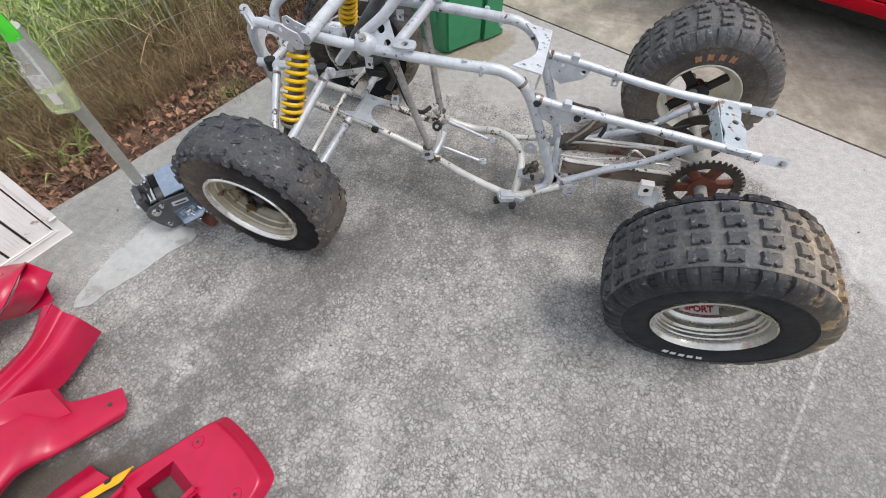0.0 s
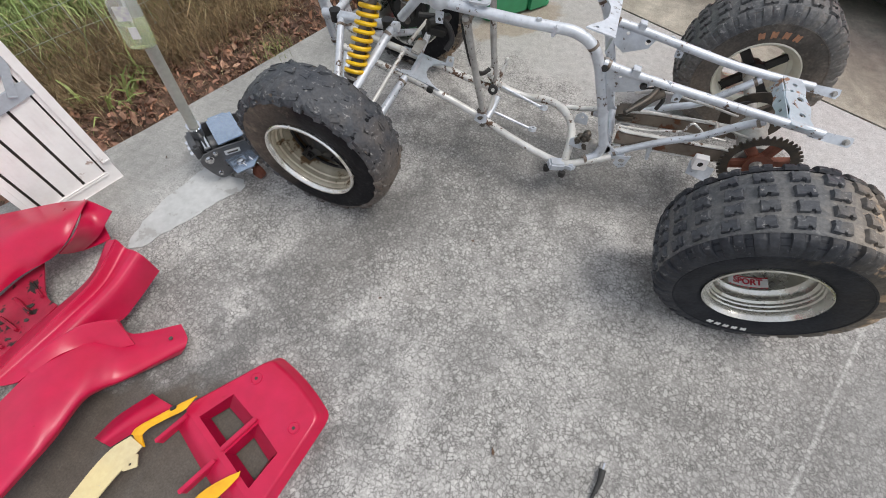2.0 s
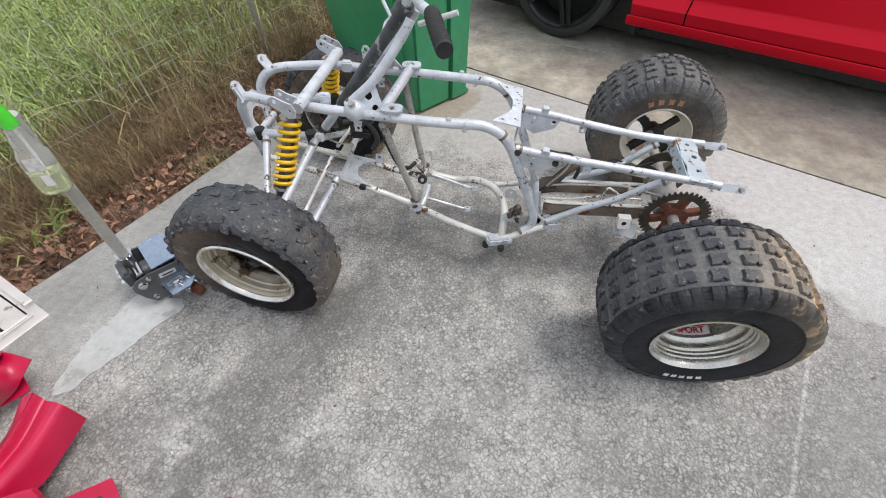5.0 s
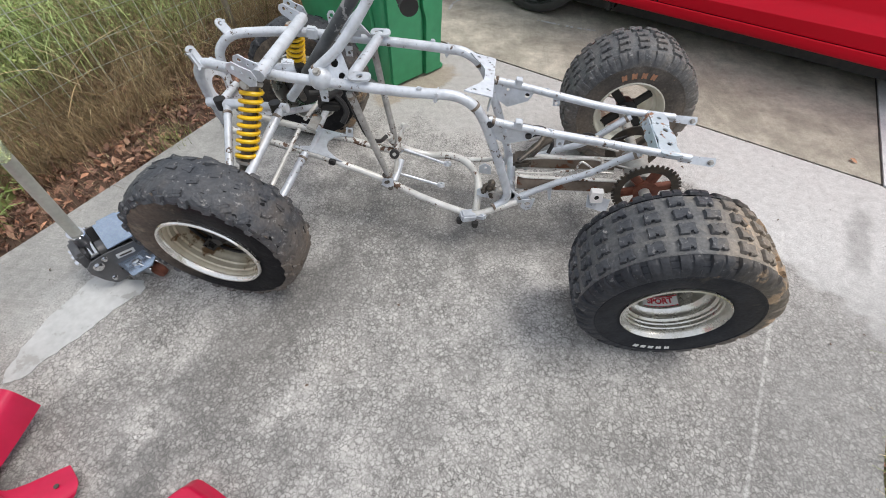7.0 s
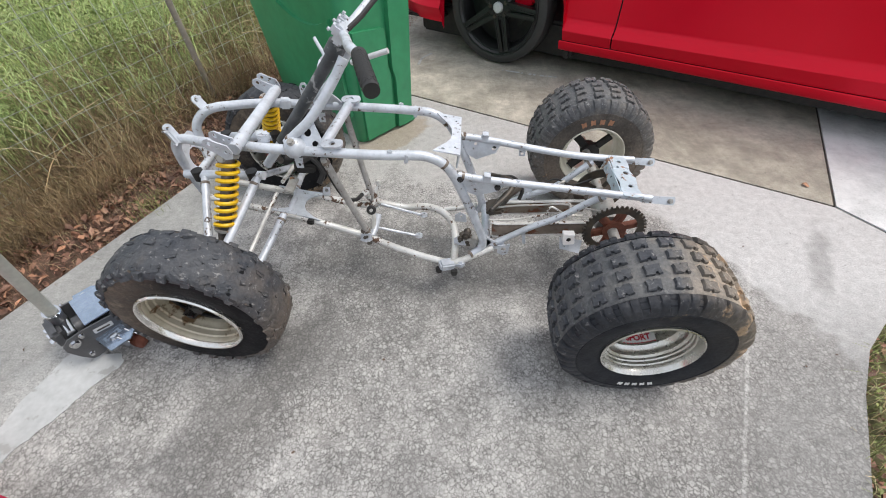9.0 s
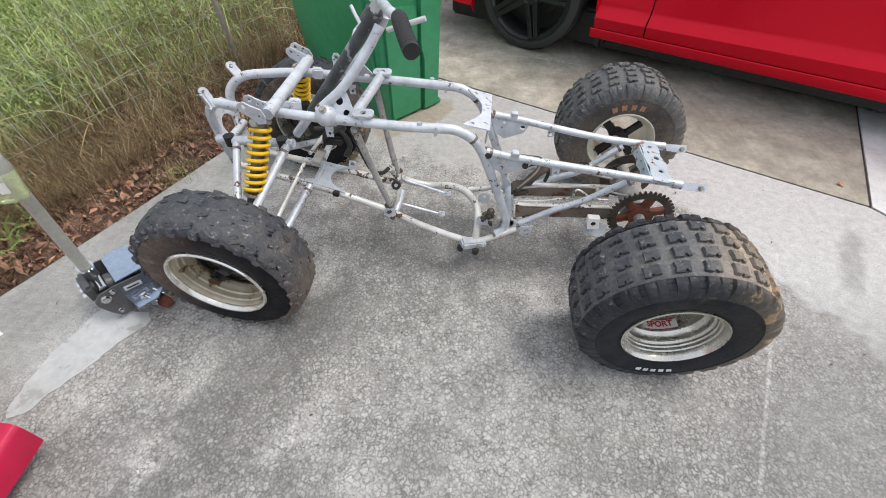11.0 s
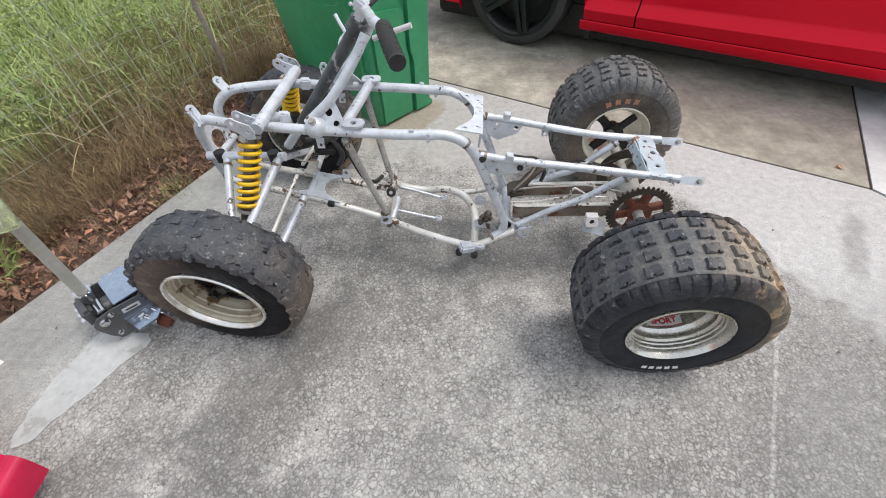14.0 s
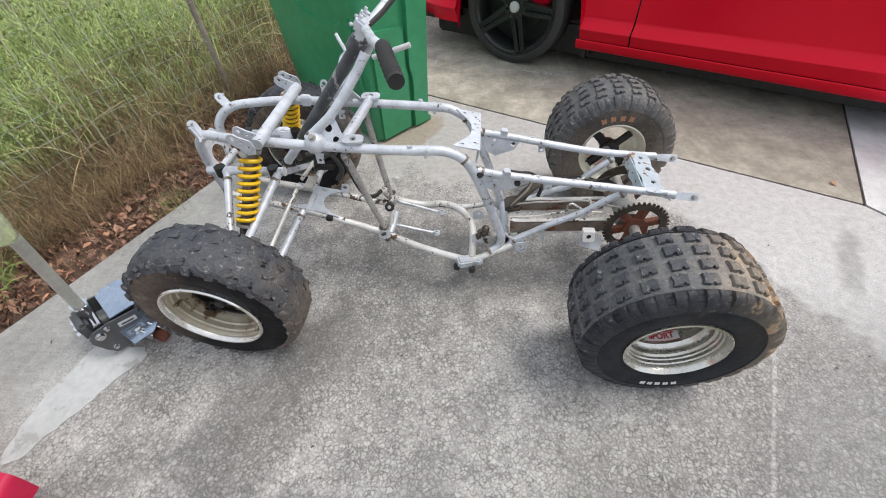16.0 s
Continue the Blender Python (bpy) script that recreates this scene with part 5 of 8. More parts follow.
d_m = frame_m((0.0, 0.110, 0.254), (1, 0, 0), (0, 1, 0))
add_plate(disc, [(0.092 * math.cos(2 * math.pi * k / 48), 0.092 * math.sin(2 * math.pi * k / 48)) for k in range(48)], 0.004, d_m, [[(0.058 * math.cos(2 * math.pi * k / 28), 0.058 * math.sin(2 * math.pi * k / 28)) for k in range(28)]])
for k in range(4):
    add_box(disc, (0.045, 0.014, 0.005), d_m @ Matrix.Rotation(radians(90 * k + 30), 4, "Z") @ Matrix.Translation((0.042, 0, 0.002)))
part("brake_disc", disc, M_CHAIN, quad, "dark brake disc")
cal = box((0.050, 0.040, 0.045), pose(0.085, 0.105, 0.30, 0, 20, 10), 0.010)
part("brake_caliper", cal, M_BLACK, quad)
guard = plate(rounded(0.038, 0.034, 0.005), 0.005, frame_m((-0.142, -0.118, 0.226), (1, 0, 0.1), (0, -1, 0.35)), [(0, 0, 0.008)])
add_box(guard, (0.038, 0.024, 0.004), pose(-0.142, -0.106, 0.243, 0, 0, 0), 0.001)
add_box(guard, (0.004, 0.024, 0.030), pose(-0.159, -0.106, 0.228, 0, 0, 0), 0.001)
part("drilled_tab", guard, M_WHITE, quad, "small square drilled bracket")
# black disc added behind the tab's hole to paint its dark inside
part("hole_dark_disc", lathe([(0.0, -0.003), (0.009, -0.003), (0.009, 0.001), (0.0, 0.001)], 16, pose(-0.142, -0.117, 0.226)), M_BLACK, quad)
fl = plate([(-0.02, -0.03), (0.045, -0.045), (0.055, 0.0), (-0.02, 0.01)], 0.003, frame_m((-0.145, -0.10, 0.205), (1, 0, 0), (0, -0.7, 0.7)))
part("chain_guide", fl, M_PAINT, quad)
ls = tube([(-0.29, -0.082, 0.232), (-0.285, -0.088, 0.20), (-0.28, -0.09, 0.175)], 0.008, 8, 4, 1, 0.005)
part("stand_lug", ls, M_PAINT, quad)
for s in (-1, 1):
    br = bmesh.new()
    add_tube(br, [(-0.17, s * 0.078, 0.292), (-0.15, s * 0.080, 0.312), (-0.15, s * 0.06, 0.33), (-0.17, s * 0.05, 0.325)], 0.005, 8)
    part("cable_loop", br, M_GREY, quad)
wire = tube([(-0.38, 0.02, 0.32), (-0.30, 0.03, 0.335), (-0.22, 0.0, 0.345), (-0.17, -0.02, 0.352), (-0.10, -0.03, 0.345)], 0.0035, 6)
part("brake_line", wire, M_GREY, quad, "thin bare brake line")
part("link_bar", tube([(-0.405, -0.095, 0.33), (-0.345, -0.03, 0.352), (-0.335, 0.03, 0.356), (-0.405, 0.095, 0.33)], 0.008, 10), M_CHAIN, quad)

# pedal, rods and footrest mounts
ped = bmesh.new()
add_tube(ped, [(-0.789, 0.032, 0.335), (-0.797, 0.020, 0.312), (-0.805, 0.004, 0.285), (-0.814, -0.016, 0.262), (-0.812, -0.030, 0.222), (-0.816, -0.050, 0.180)], 0.0056, 8, 6, 1.6)
add_tube(ped, [(-0.795, 0.038, 0.335), (-0.783, 0.026, 0.338)], 0.008, 10)
pedal = part("brake_pedal", ped, M_PAINT_WORN, quad, "worn brake pedal arm")
hub_m = frame_m((-0.816, -0.026, 0.262), (1, 0, 0), (0.1, -0.85, 0.5)) @ Matrix.Rotation(radians(90), 4, "X")
part("pad", lathe([(0.0, -0.010), (0.015, -0.010), (0.0165, -0.004), (0.0165, 0.008), (0.013, 0.012), (0.0, 0.012)], 20, hub_m), M_BLACK, pedal, "round black pivot cap")
part("pin", lathe([(0.0, 0.011), (0.006, 0.011), (0.006, 0.016), (0.0, 0.016)], 12, hub_m), M_GREY, pedal)
part("pedal_sleeve", tube([(-0.802, 0.002, 0.216), (-0.810, -0.035, 0.190), (-0.818, -0.070, 0.176)], 0.0115, 12), M_PAINT, quad, "silver pivot sleeve of the pedal")
for a, b in (((-0.800, 0.052, 0.222), (-0.652, 0.045, 0.178)), ((-0.806, -0.010, 0.160), (-0.670, -0.004, 0.117))):
    rod = tube([a, b], 0.0048, 8)
    add_lathe(rod, [(0.006, -0.006), (0.0135, -0.006), (0.0135, 0.006), (0.006, 0.006)], 16, pose(b[0] + 0.010, b[1], b[2], 70, 0, 0), closed=True)
    part("link_rod", rod, M_PAINT, quad, "thin rod with an eye end")
for s in (-1,):
    mnt = bmesh.new()
    add_box(mnt, (0.055, 0.040, 0.030), pose(-0.548, s * 0.150, 0.122, 0, 8, -s * 20), 0.006)
    add_box(mnt, (0.040, 0.030, 0.026), pose(-0.505, s * 0.140, 0.120, 0, -8, s * 15), 0.006)
    part("footrest_mount", mnt, M_PAINT, quad)
    for x, y, z in ((-0.575, 0.165, 0.102), (-0.522, 0.172, 0.098)):
        pegs = bmesh.new()
        add_lathe(pegs, [(0.0, -0.008), (0.010, -0.008), (0.012, 0.0), (0.012, 0.010), (0.0, 0.010)], 14, pose(x, s * y, z + 0.006, 75 * -s, 0, 0))
        part("peg_bolt", pegs, M_BLACK, quad)
    for x, y, z in ((-0.838, 0.088, 0.188), (-0.826, 0.094, 0.168), (-0.842, 0.085, 0.215)):
        part("bolt", bolt_bm(bmesh.new(), (x, s * y, z), (0.1, -0.8, 0.5), 0.007), M_CHAIN, quad)
part("cable", tube([(-0.905, -0.118, 0.53), (-0.888, -0.120, 0.46), (-0.868, -0.108, 0.385), (-0.850, -0.065, 0.34), (-0.835, -0.03, 0.335)], 0.0068, 8), M_BLACK, quad, "black rubber hose along the down tube")
hoses = bmesh.new()
add_tube(hoses, [(-1.10, 0.05, 0.42), (-1.03, 0.075, 0.405), (-0.99, 0.06, 0.36), (-1.0, 0.03, 0.33)], 0.010, 8)
add_tube(hoses, [(-1.06, 0.03, 0.41), (-1.02, 0.10, 0.40), (-1.05, 0.14, 0.36)], 0.013, 8)
add_box(hoses, (0.07, 0.04, 0.035), pose(-1.045, 0.06, 0.378, 10, 20, 30), 0.008)
part("steering_boot", hoses, M_BLACK, quad, "tangle of black hose and boot")
arm2 = box((0.030, 0.080, 0.010), pose(-1.085, 0, 0.345, 0, 20, 0), 0.003)
part("steering_arm", arm2, M_GREY, quad)
# engine mounts and brackets round the lower cross tube and the foot of the main rails
for s in (-1, 1):
    web = plate([(-0.462, 0.330), (-0.448, 0.322), (-0.440, 0.290), (-0.436, 0.262), (-0.426, 0.230), (-0.408, 0.206), (-0.384, 0.190), (-0.350, 0.182), (-0.352, 0.166), (-0.385, 0.150), (-0.418, 0.148), (-0.428, 0.170), (-0.434, 0.205), (-0.446, 0.260)],
                0.006, frame_m((0, s * 0.094, 0), (1, 0, 0), (0, -1, 0)), [(-0.400, 0.168, 0.006), (-0.376, 0.170, 0.004)])
    part("pivot_plate", web, M_PAINT, quad, "scooped silver swing-arm pivot plate")
    fork = plate([(-0.372, 0.176), (-0.330, 0.186), (-0.336, 0.140), (-0.352, 0.128), (-0.372, 0.142)], 0.004, frame_m((0, s * 0.104, 0), (1, 0, 0), (0, -1, 0)), [(-0.352, 0.160, 0.010)])
    part("stand_bracket", fork, M_PAINT, quad, "small drilled stand bracket")
    for x, y, z, r in ((-0.452, 0.080, 0.170, 0.017), (-0.470, 0.066, 0.160, 0.013), (-0.480, 0.058, 0.184, 0.014), (-0.500, 0.062, 0.172, 0.010))[:4 if s < 0 else 0]:
        bush = lathe([(0.0, -0.024), (r * 0.55, -0.024), (r * 0.55, -0.016), (r, -0.014), (r, -0.004), (r * 0.8, 0.0), (r, 0.004), (r, 0.014), (r * 0.55, 0.016), (r * 0.55, 0.024), (0.0, 0.024)], 18, pose(x, s * y, z, 0, 0, 12 * s))
        part("mount_bush", bush, M_CHAIN if r < 0.015 else M_GREY, quad, "grimy stacked engine-mount bush")
    part("engine_bracket", plate([(-0.03, -0.02), (0.035, -0.024), (0.030, 0.022), (0.0, 0.040), (-0.030, 0.020)], 0.005, frame_m((-0.505, s * 0.062, 0.150), (1, 0, 0), (0, -1, 0.15)) @ Matrix.Scale(0.7, 4), [(0.004, 0.014, 0.007)]), M_PAINT, quad)
    # foot-control brackets at the bend of the lower rails
    part("pedal_bracket", plate([(-0.040, -0.026), (0.010, -0.034), (0.038, -0.010), (0.030, 0.030), (-0.012, 0.040), (-0.036, 0.018)], 0.005, frame_m((-0.832, s * 0.092, 0.190), (1, 0, -0.2), (0, -1, 0.35)) @ Matrix.Scale(0.55, 4), [(0.002, 0.006, 0.012), (-0.024, -0.006, 0.004)]), M_PAINT, quad, "drilled pedal bracket")
    part("cable", tube([(-0.40, s * 0.05, 0.300), (-0.32, s * 0.062, 0.322), (-0.24, s * 0.052, 0.318), (-0.18, s * 0.066, 0.335), (-0.12, s * 0.058, 0.318), (-0.05, s * 0.085, 0.322)], 0.0032, 6), M_GREY if s < 0 else M_BLACK, quad)
    part("weld", tube([(-0.5135, s * 0.108, 0.489), (-0.500, s * 0.096, 0.480), (-0.498, s * 0.108, 0.464)], 0.004, 6), M_GREY, quad)
    part("rail_clip", box((0.010, 0.034, 0.034), pose(-0.655, s * 0.126, 0.551, 0, 8, 5 * s), 0.004), M_PAINT, quad)
    part("rail_tab", plate([(-0.012, 0), (0.012, 0), (0.010, 0.030), (-0.010, 0.030)], 0.003, frame_m((-0.965, s * 0.128, 0.545), (1, 0, 0), (0, -1, 0.2)) @ Matrix.Rotation(radians(180), 4, "Z"), [(0, 0.02, 0.005)]), M_PAINT, quad)
    part("rail_tab", plate([(-0.012, 0), (0.012, 0), (0.010, 0.026), (-0.010, 0.026)], 0.003, frame_m((-0.30, s * 0.104, 0.432), (1, 0, 0), (0, -1, 0.2)) @ Matrix.Rotation(radians(180), 4, "Z"), [(0, 0.018, 0.005)]), M_PAINT, quad)
cast = bmesh.new()
add_tube(cast, [(-0.375, 0.0, 0.262), (-0.340, 0.012, 0.310), (-0.300, 0.025, 0.335)], 0.020, 10, 5, 0.8, 0.013)
add_box(cast, (0.060, 0.070, 0.026), pose(-0.385, 0.0, 0.262, 0, -12, 0), 0.008)
part("shock_linkage", cast, M_CHAIN, quad, "grimy rear shock linkage")
part("hose", tube([(-0.395, 0.075, 0.33), (-0.36, 0.06, 0.348), (-0.32, 0.065, 0.338), (-0.29, 0.05, 0.300), (-0.30, 0.03, 0.27)], 0.0065, 8), M_BLACK, quad, "short black hose at the linkage")
# rusty weld beads where the tubes meet
for (x, y, z), (dx, dy, dz), r in (((-0.888, 0.134, 0.536), (0.16, -0.17, -1), 0.0125), ((-0.832, 0.079, 0.212), (0.18, -0.17, -1), 0.0125), ((-0.497, 0.109, 0.474), (1, 0.02, -0.17), 0.0132), ((-0.382, 0.091, 0.176), (0.85, -0.07, 0.5), 0.0126),
                                   ((-0.070, 0.090, 0.382), (0.7, 0.13, 0.6), 0.0126), ((-0.978, 0.116, 0.596), (0.75, -0.15, 0.6), 0.0148), ((-1.278, 0.135, 0.453), (0.28, 0.9, -0.42), 0.0132), ((-1.126, 0.135, 0.453), (-0.24, 0.9, -0.42), 0.0142),
                                   ((-1.119, 0.086, 0.261), (-0.22, 0.9, -0.3), 0.0142), ((-1.367, 0.049, 0.345), (0.1, -0.1, -1), 0.0146), ((-0.465, 0.122, 0.1455), (-0.8, 0.45, -0.2), 0.0152), ((-0.552, 0.116, 0.520), (0.6, -0.1, -0.75), 0.0158)):
    for s in (-1, 1):
        d = Vector((dx, s * dy, dz)).normalized() * 0.0042
        c = Vector((x, s * y, z))
        part("weld", tube([c - d, c, c + d], r, 12, 2), M_WELD, quad)
# small lugs welded along the rails
random.seed(77)
for x, y, z in ((-0.70, 0.134, 0.572), (-0.585, 0.122, 0.545), (-0.335, 0.107, 0.455), (-0.23, 0.1, 0.436)):
    for s in (-1, 1):
        part("weld_lug", box((0.014, 0.008, 0.010), pose(x, s * y, z, 0, 8, random.uniform(-20, 20)), 0.002), M_PAINT, quad)


# ---- trolley jack behind the front wheel ----
JA, JL = Vector((0.6, 0.8, 0)), Vector((0.8, -0.6, 0))  # along the jack towards its nose, and across it
jack = thing("trolley_jack", "low grey trolley jack with polished plates and a long tube handle", "jack", Matrix.Translation((-1.729, -0.452, 0)))


def jp(a, l, z):
    return Vector(JA * a + JL * l) + Vector((0, 0, z))


JR = Matrix.Rotation(math.atan2(JA.y, JA.x), 4, "Z")
for s in (-1, 1):
    sp = plate([(-0.064, 0.098), (-0.050, 0.052), (-0.034, 0.020), (-0.020, 0.016), (0.05, 0.030), (0.20, 0.030), (0.36, 0.040), (0.36, 0.085), (0.20, 0.120), (0.0, 0.140), (-0.042, 0.136), (-0.062, 0.118)], 0.006, Matrix.Translation(jp(0, s * 0.078, 0)) @ JR @ Matrix.Rotation(radians(90), 4, "X"), [(0.010, 0.060, 0.006)])
    part("side_plate", sp, M_JACK, jack, "grey enamelled side plate")
    for a, z, r in ((-0.034, 0.112, 0.011), (-0.008, 0.128, 0.006), (-0.026, 0.046, 0.006)):
        part("bolt", bolt_bm(bmesh.new(), jp(a, s * 0.083, z), JL * s, r, 0.010), M_CHROME, jack)
    out = plate([(-0.045, -0.03), (0.05, -0.03), (0.06, 0.02), (0.03, 0.055), (-0.03, 0.055)], 0.005, Matrix.Translation(jp(0.052, s * 0.112, 0.080)) @ JR @ (Matrix.Diagonal((1, -1, 1, 1)) if s > 0 else Matrix()))
    part("outrigger", out, M_JACK_PLATE, jack)
    part("bolt", bolt_bm(bmesh.new(), jp(0.052, s * 0.128, 0.085), (0, 0, 1), 0.011, 0.010), M_CHROME, jack)
    fork = bmesh.new()
    for d in (-0.016, 0.016):
        add_box(fork, (0.040, 0.003, 0.060), Matrix.Translation(jp(0.072, s * 0.136, 0.056)) @ JR @ Matrix.Rotation(radians(-62 * s), 4, "Z") @ Matrix.Translation((0, d, 0)) @ Matrix.Rotation(radians(25), 4, "Y"))
    caster = part("caster", fork, M_CHROME, jack)
    part("caster_wheel", lathe([(0.0, -0.013), (0.018, -0.013), (0.027, -0.011), (0.0285, 0.0), (0.027, 0.011), (0.018, 0.013), (0.0, 0.013)], 28, Matrix.Translation(jp(0.085, s * 0.138, 0.0290)) @ JR @ Matrix.Rotation(radians(-62 * s), 4, "Z")), M_RUST, caster, "brown worn caster wheel")
    fw = lathe([(0.0, -0.016), (0.030, -0.016), (0.034, 0.0), (0.030, 0.016), (0.0, 0.016)], 24, Matrix.Translation(jp(0.34, s * 0.105, 0.034)) @ JR)
    part("front_wheel", fw, M_JACK, jack)
part("cover_plate", box((0.090, 0.142, 0.005), Matrix.Translation(jp(0.060, 0, 0.142)) @ JR @ Matrix.Rotation(radians(-2), 4, "Y"), 0.001), M_JACK_PLATE, jack, "polished bluish steel cover plate")
cyl = tube([jp(-0.03, 0.0, 0.095), jp(0.17, 0.0, 0.085)], 0.035, 18)
part("ram", cyl, M_JACK, jack)
part("lift_arm", box((0.24, 0.050, 0.030), Matrix.Translation(jp(0.24, 0, 0.085)) @ JR @ Matrix.Rotation(radians(4), 4, "Y"), 0.006), M_JACK, jack)
part("saddle", lathe([(0.0, -0.01), (0.036, -0.01), (0.042, 0.012), (0.034, 0.012), (0.030, 0.004), (0.0, 0.004)], 24, Matrix.Translation(jp(0.345, 0, 0.098)) @ Matrix.Rotation(radians(90), 4, "X")), M_JACK, jack)
roll = tube([jp(-0.020, -0.072, 0.138), jp(-0.020, 0.072, 0.138)], 0.0135, 18)
part("pivot_bar", roll, M_CHROME, jack, "bright pivot bar")
yoke = bmesh.new()
add_box(yoke, (0.034, 0.100, 0.070), Matrix.Translation(jp(-0.052, 0, 0.118)) @ JR, 0.010)
part("yoke", yoke, M_JACK, jack)
foot, tip = Vector((-1.753, -0.468, 0.142)), Vector((-1.616, -0.5015, 0.730))
off = Vector((-1.729, -0.452, 0))
hd = (tip - foot).normalized()
part("socket", tube([foot - off, foot - off + hd * 0.055], 0.0205, 18), M_JACK, jack)
part("socket_ring", tube([foot - off + hd * 0.050, foot - off + hd * 0.058], 0.0230, 20), M_CHROME, jack)
part("handle", tube([foot - off + hd * 0.03, tip - off], 0.0160, 18), M_TUBE, jack, "long dull zinc handle tube")
for k in range(3):
    part("bolt", bolt_bm(bmesh.new(), jp(-0.070, -0.03 + 0.03 * k, 0.118), -JA, 0.008), M_CHROME, jack)

part("data_plate", box((0.052, 0.004, 0.020), Matrix.Translation(jp(0.045, 0.083, 0.108)) @ JR @ Matrix.Rotation(radians(7), 4, "Y"), 0.001), M_CAP, jack, "small pale embossed plate")
part("data_slot", box((0.036, 0.004, 0.006), Matrix.Translation(jp(0.045, 0.0845, 0.107)) @ JR @ Matrix.Rotation(radians(7), 4, "Y"), 0.001), M_GAP_DARK, jack)

# ---- spray bottle hung on the handle ----
b_low, b_top = Vector((-1.6355, -0.527, 0.538)), Vector((-1.604, -0.520, 0.725))
bd = (b_top - b_low).normalized()
bm_m = frame_m(b_low, (0.75, 0.6, -0.2), bd) @ Matrix.Scale(0.985, 4)
bottle = thing("spray_bottle", "clear spray bottle with lime trigger hung on jack handle", "spray bottle")


def bottle_shell(scale, z0, z1):
    levels = [(0.0, 0.030, 0.022), (0.006, 0.033, 0.025), (0.045, 0.033, 0.025), (0.060, 0.033, 0.025), (0.085, 0.033, 0.025), (0.112, 0.031, 0.024), (0.120, 0.024, 0.020), (0.155, 0.020, 0.018), (0.178, 0.015, 0.015), (0.192, 0.013, 0.013)]
    bm = bmesh.new()
    rings = []
    for z, a, b in levels:
        if z0 - 1e-6 <= z <= z1 + 1e-6:
            rings.append([bm.verts.new(bm_m @ Vector((math.copysign(abs(math.cos(t)) ** 0.7, math.cos(t)) * a * scale, math.copysign(abs(math.sin(t)) ** 0.7, math.sin(t)) * b * scale, z + (0.002 if scale < 1 and z == z0 else 0)))) for t in (2 * math.pi * k / 28 for k in range(28))])
    for a, b in zip(rings, rings[1:]):
        for k in range(28):
            bm.faces.new((a[k], a[(k + 1) % 28], b[(k + 1) % 28], b[k]))
    bm.faces.new(rings[0][::-1])
    bm.faces.new(rings[-1])
    return bm


part("bottle", bottle_shell(1.0, 0, 0.192), M_BOTTLE, bottle, "clear plastic bottle")
part("liquid", bottle_shell(0.93, 0.0, 0.060), M_LIQUID, bottle, "yellow-green liquid")
part("label", box((0.018, 0.0012, 0.030), bm_m @ pose(0.002, -0.0262, 0.045), 0), M_LABEL, bottle, smooth=0)
part("dip_tube", tube([bm_m @ Vector((0.0, 0, 0.012)), bm_m @ Vector((0.004, 0, 0.10)), bm_m @ Vector((0, 0, 0.19))], 0.003, 8), M_LABEL, bottle)
trig = bmesh.new()
add_tube(trig, [bm_m @ Vector(q) for q in ((0, 0, 0.182), (0.0, 0, 0.196), (-0.002, 0, 0.212), (-0.005, 0, 0.230), (-0.008, 0, 0.246))], 0.0165, 18, 6, 0.9, 0.0125)
part("trigger_head", trig, M_LIME, bottle, "bright lime trigger head")
crown = bmesh.new()
add_tube(crown, [bm_m @ Vector(q) for q in ((0.004, 0, 0.250), (-0.008, 0, 0.248), (-0.020, 0, 0.242))], 0.0130, 16, 6, 0.85, 0.011)
part("sprayer_body", crown, M_LIME, bottle)
part("trigger", tube([bm_m @ Vector((-0.014, 0, 0.238)), bm_m @ Vector((-0.025, 0, 0.224)), bm_m @ Vector((-0.025, 0, 0.200))], 0.0045, 10), M_LIME, bottle)
part("nozzle", tube([bm_m @ Vector((-0.019, 0, 0.243)), bm_m @ Vector((-0.030, 0, 0.237))], 0.0100, 14), M_MINT, bottle, "pale mint nozzle cap")
for k in range(4):
    part("neck_rib", lathe([(0.0195 - 0.0015 * k, -0.0012), (0.0212 - 0.0016 * k, 0.0), (0.0195 - 0.0015 * k, 0.0012)], 24, bm_m @ pose(0, 0, 0.136 + 0.011 * k, 90)), M_BOTTLE, bottle)
part("print", box((0.030, 0.0012, 0.034), bm_m @ pose(-0.004, -0.0248, 0.092), 0), M_PRINT, bottle, "faded pale flower print", smooth=0)

# ---- white slatted panel leaning at the weeds ----
panel = thing("slatted_panel", "white worn slatted panel with metal brace leaning in weeds", "panel")
P0 = Vector((-2.068, -0.626, 0.0))
pe = Vector((-0.344, -0.939, 0)).normalized()
pu = Vector((-0.070, 0.066, 0.995)).normalized()
pn = pe.cross(pu).normalized()
if pn.x < 0:
    pn = -pn
pm = Matrix((pe, pu, pn)).transposed().to_4x4()
pm.translation = P0
W_P, H_P = 0.288, 0.80
part("stile", box((0.028, H_P, 0.022), pm @ pose(0.014, H_P / 2, 0.0), 0.003), M_WHITE, panel)
part("stile", box((0.012, H_P, 0.018), pm @ pose(W_P - 0.006, H_P / 2, -0.003), 0.003), M_WHITE, panel)
# a proud edge strip that stops short of the corner
part("edge_strip", box((0.020, H_P - 0.085, 0.010), pm @ pose(0.006, H_P / 2 + 0.0425, 0.0165), 0.003), M_WHITE, panel)
for y in (0.016, H_P - 0.016):
    part("rail", box((W_P - 0.042, 0.032, 0.020), pm @ pose(W_P / 2 + 0.008, y, 0.0), 0.003), M_WHITE, panel)
part("rail_bead", box((W_P - 0.046, 0.007, 0.008), pm @ pose(W_P / 2 + 0.008, 0.036, 0.007), 0.002), M_WHITE, panel)
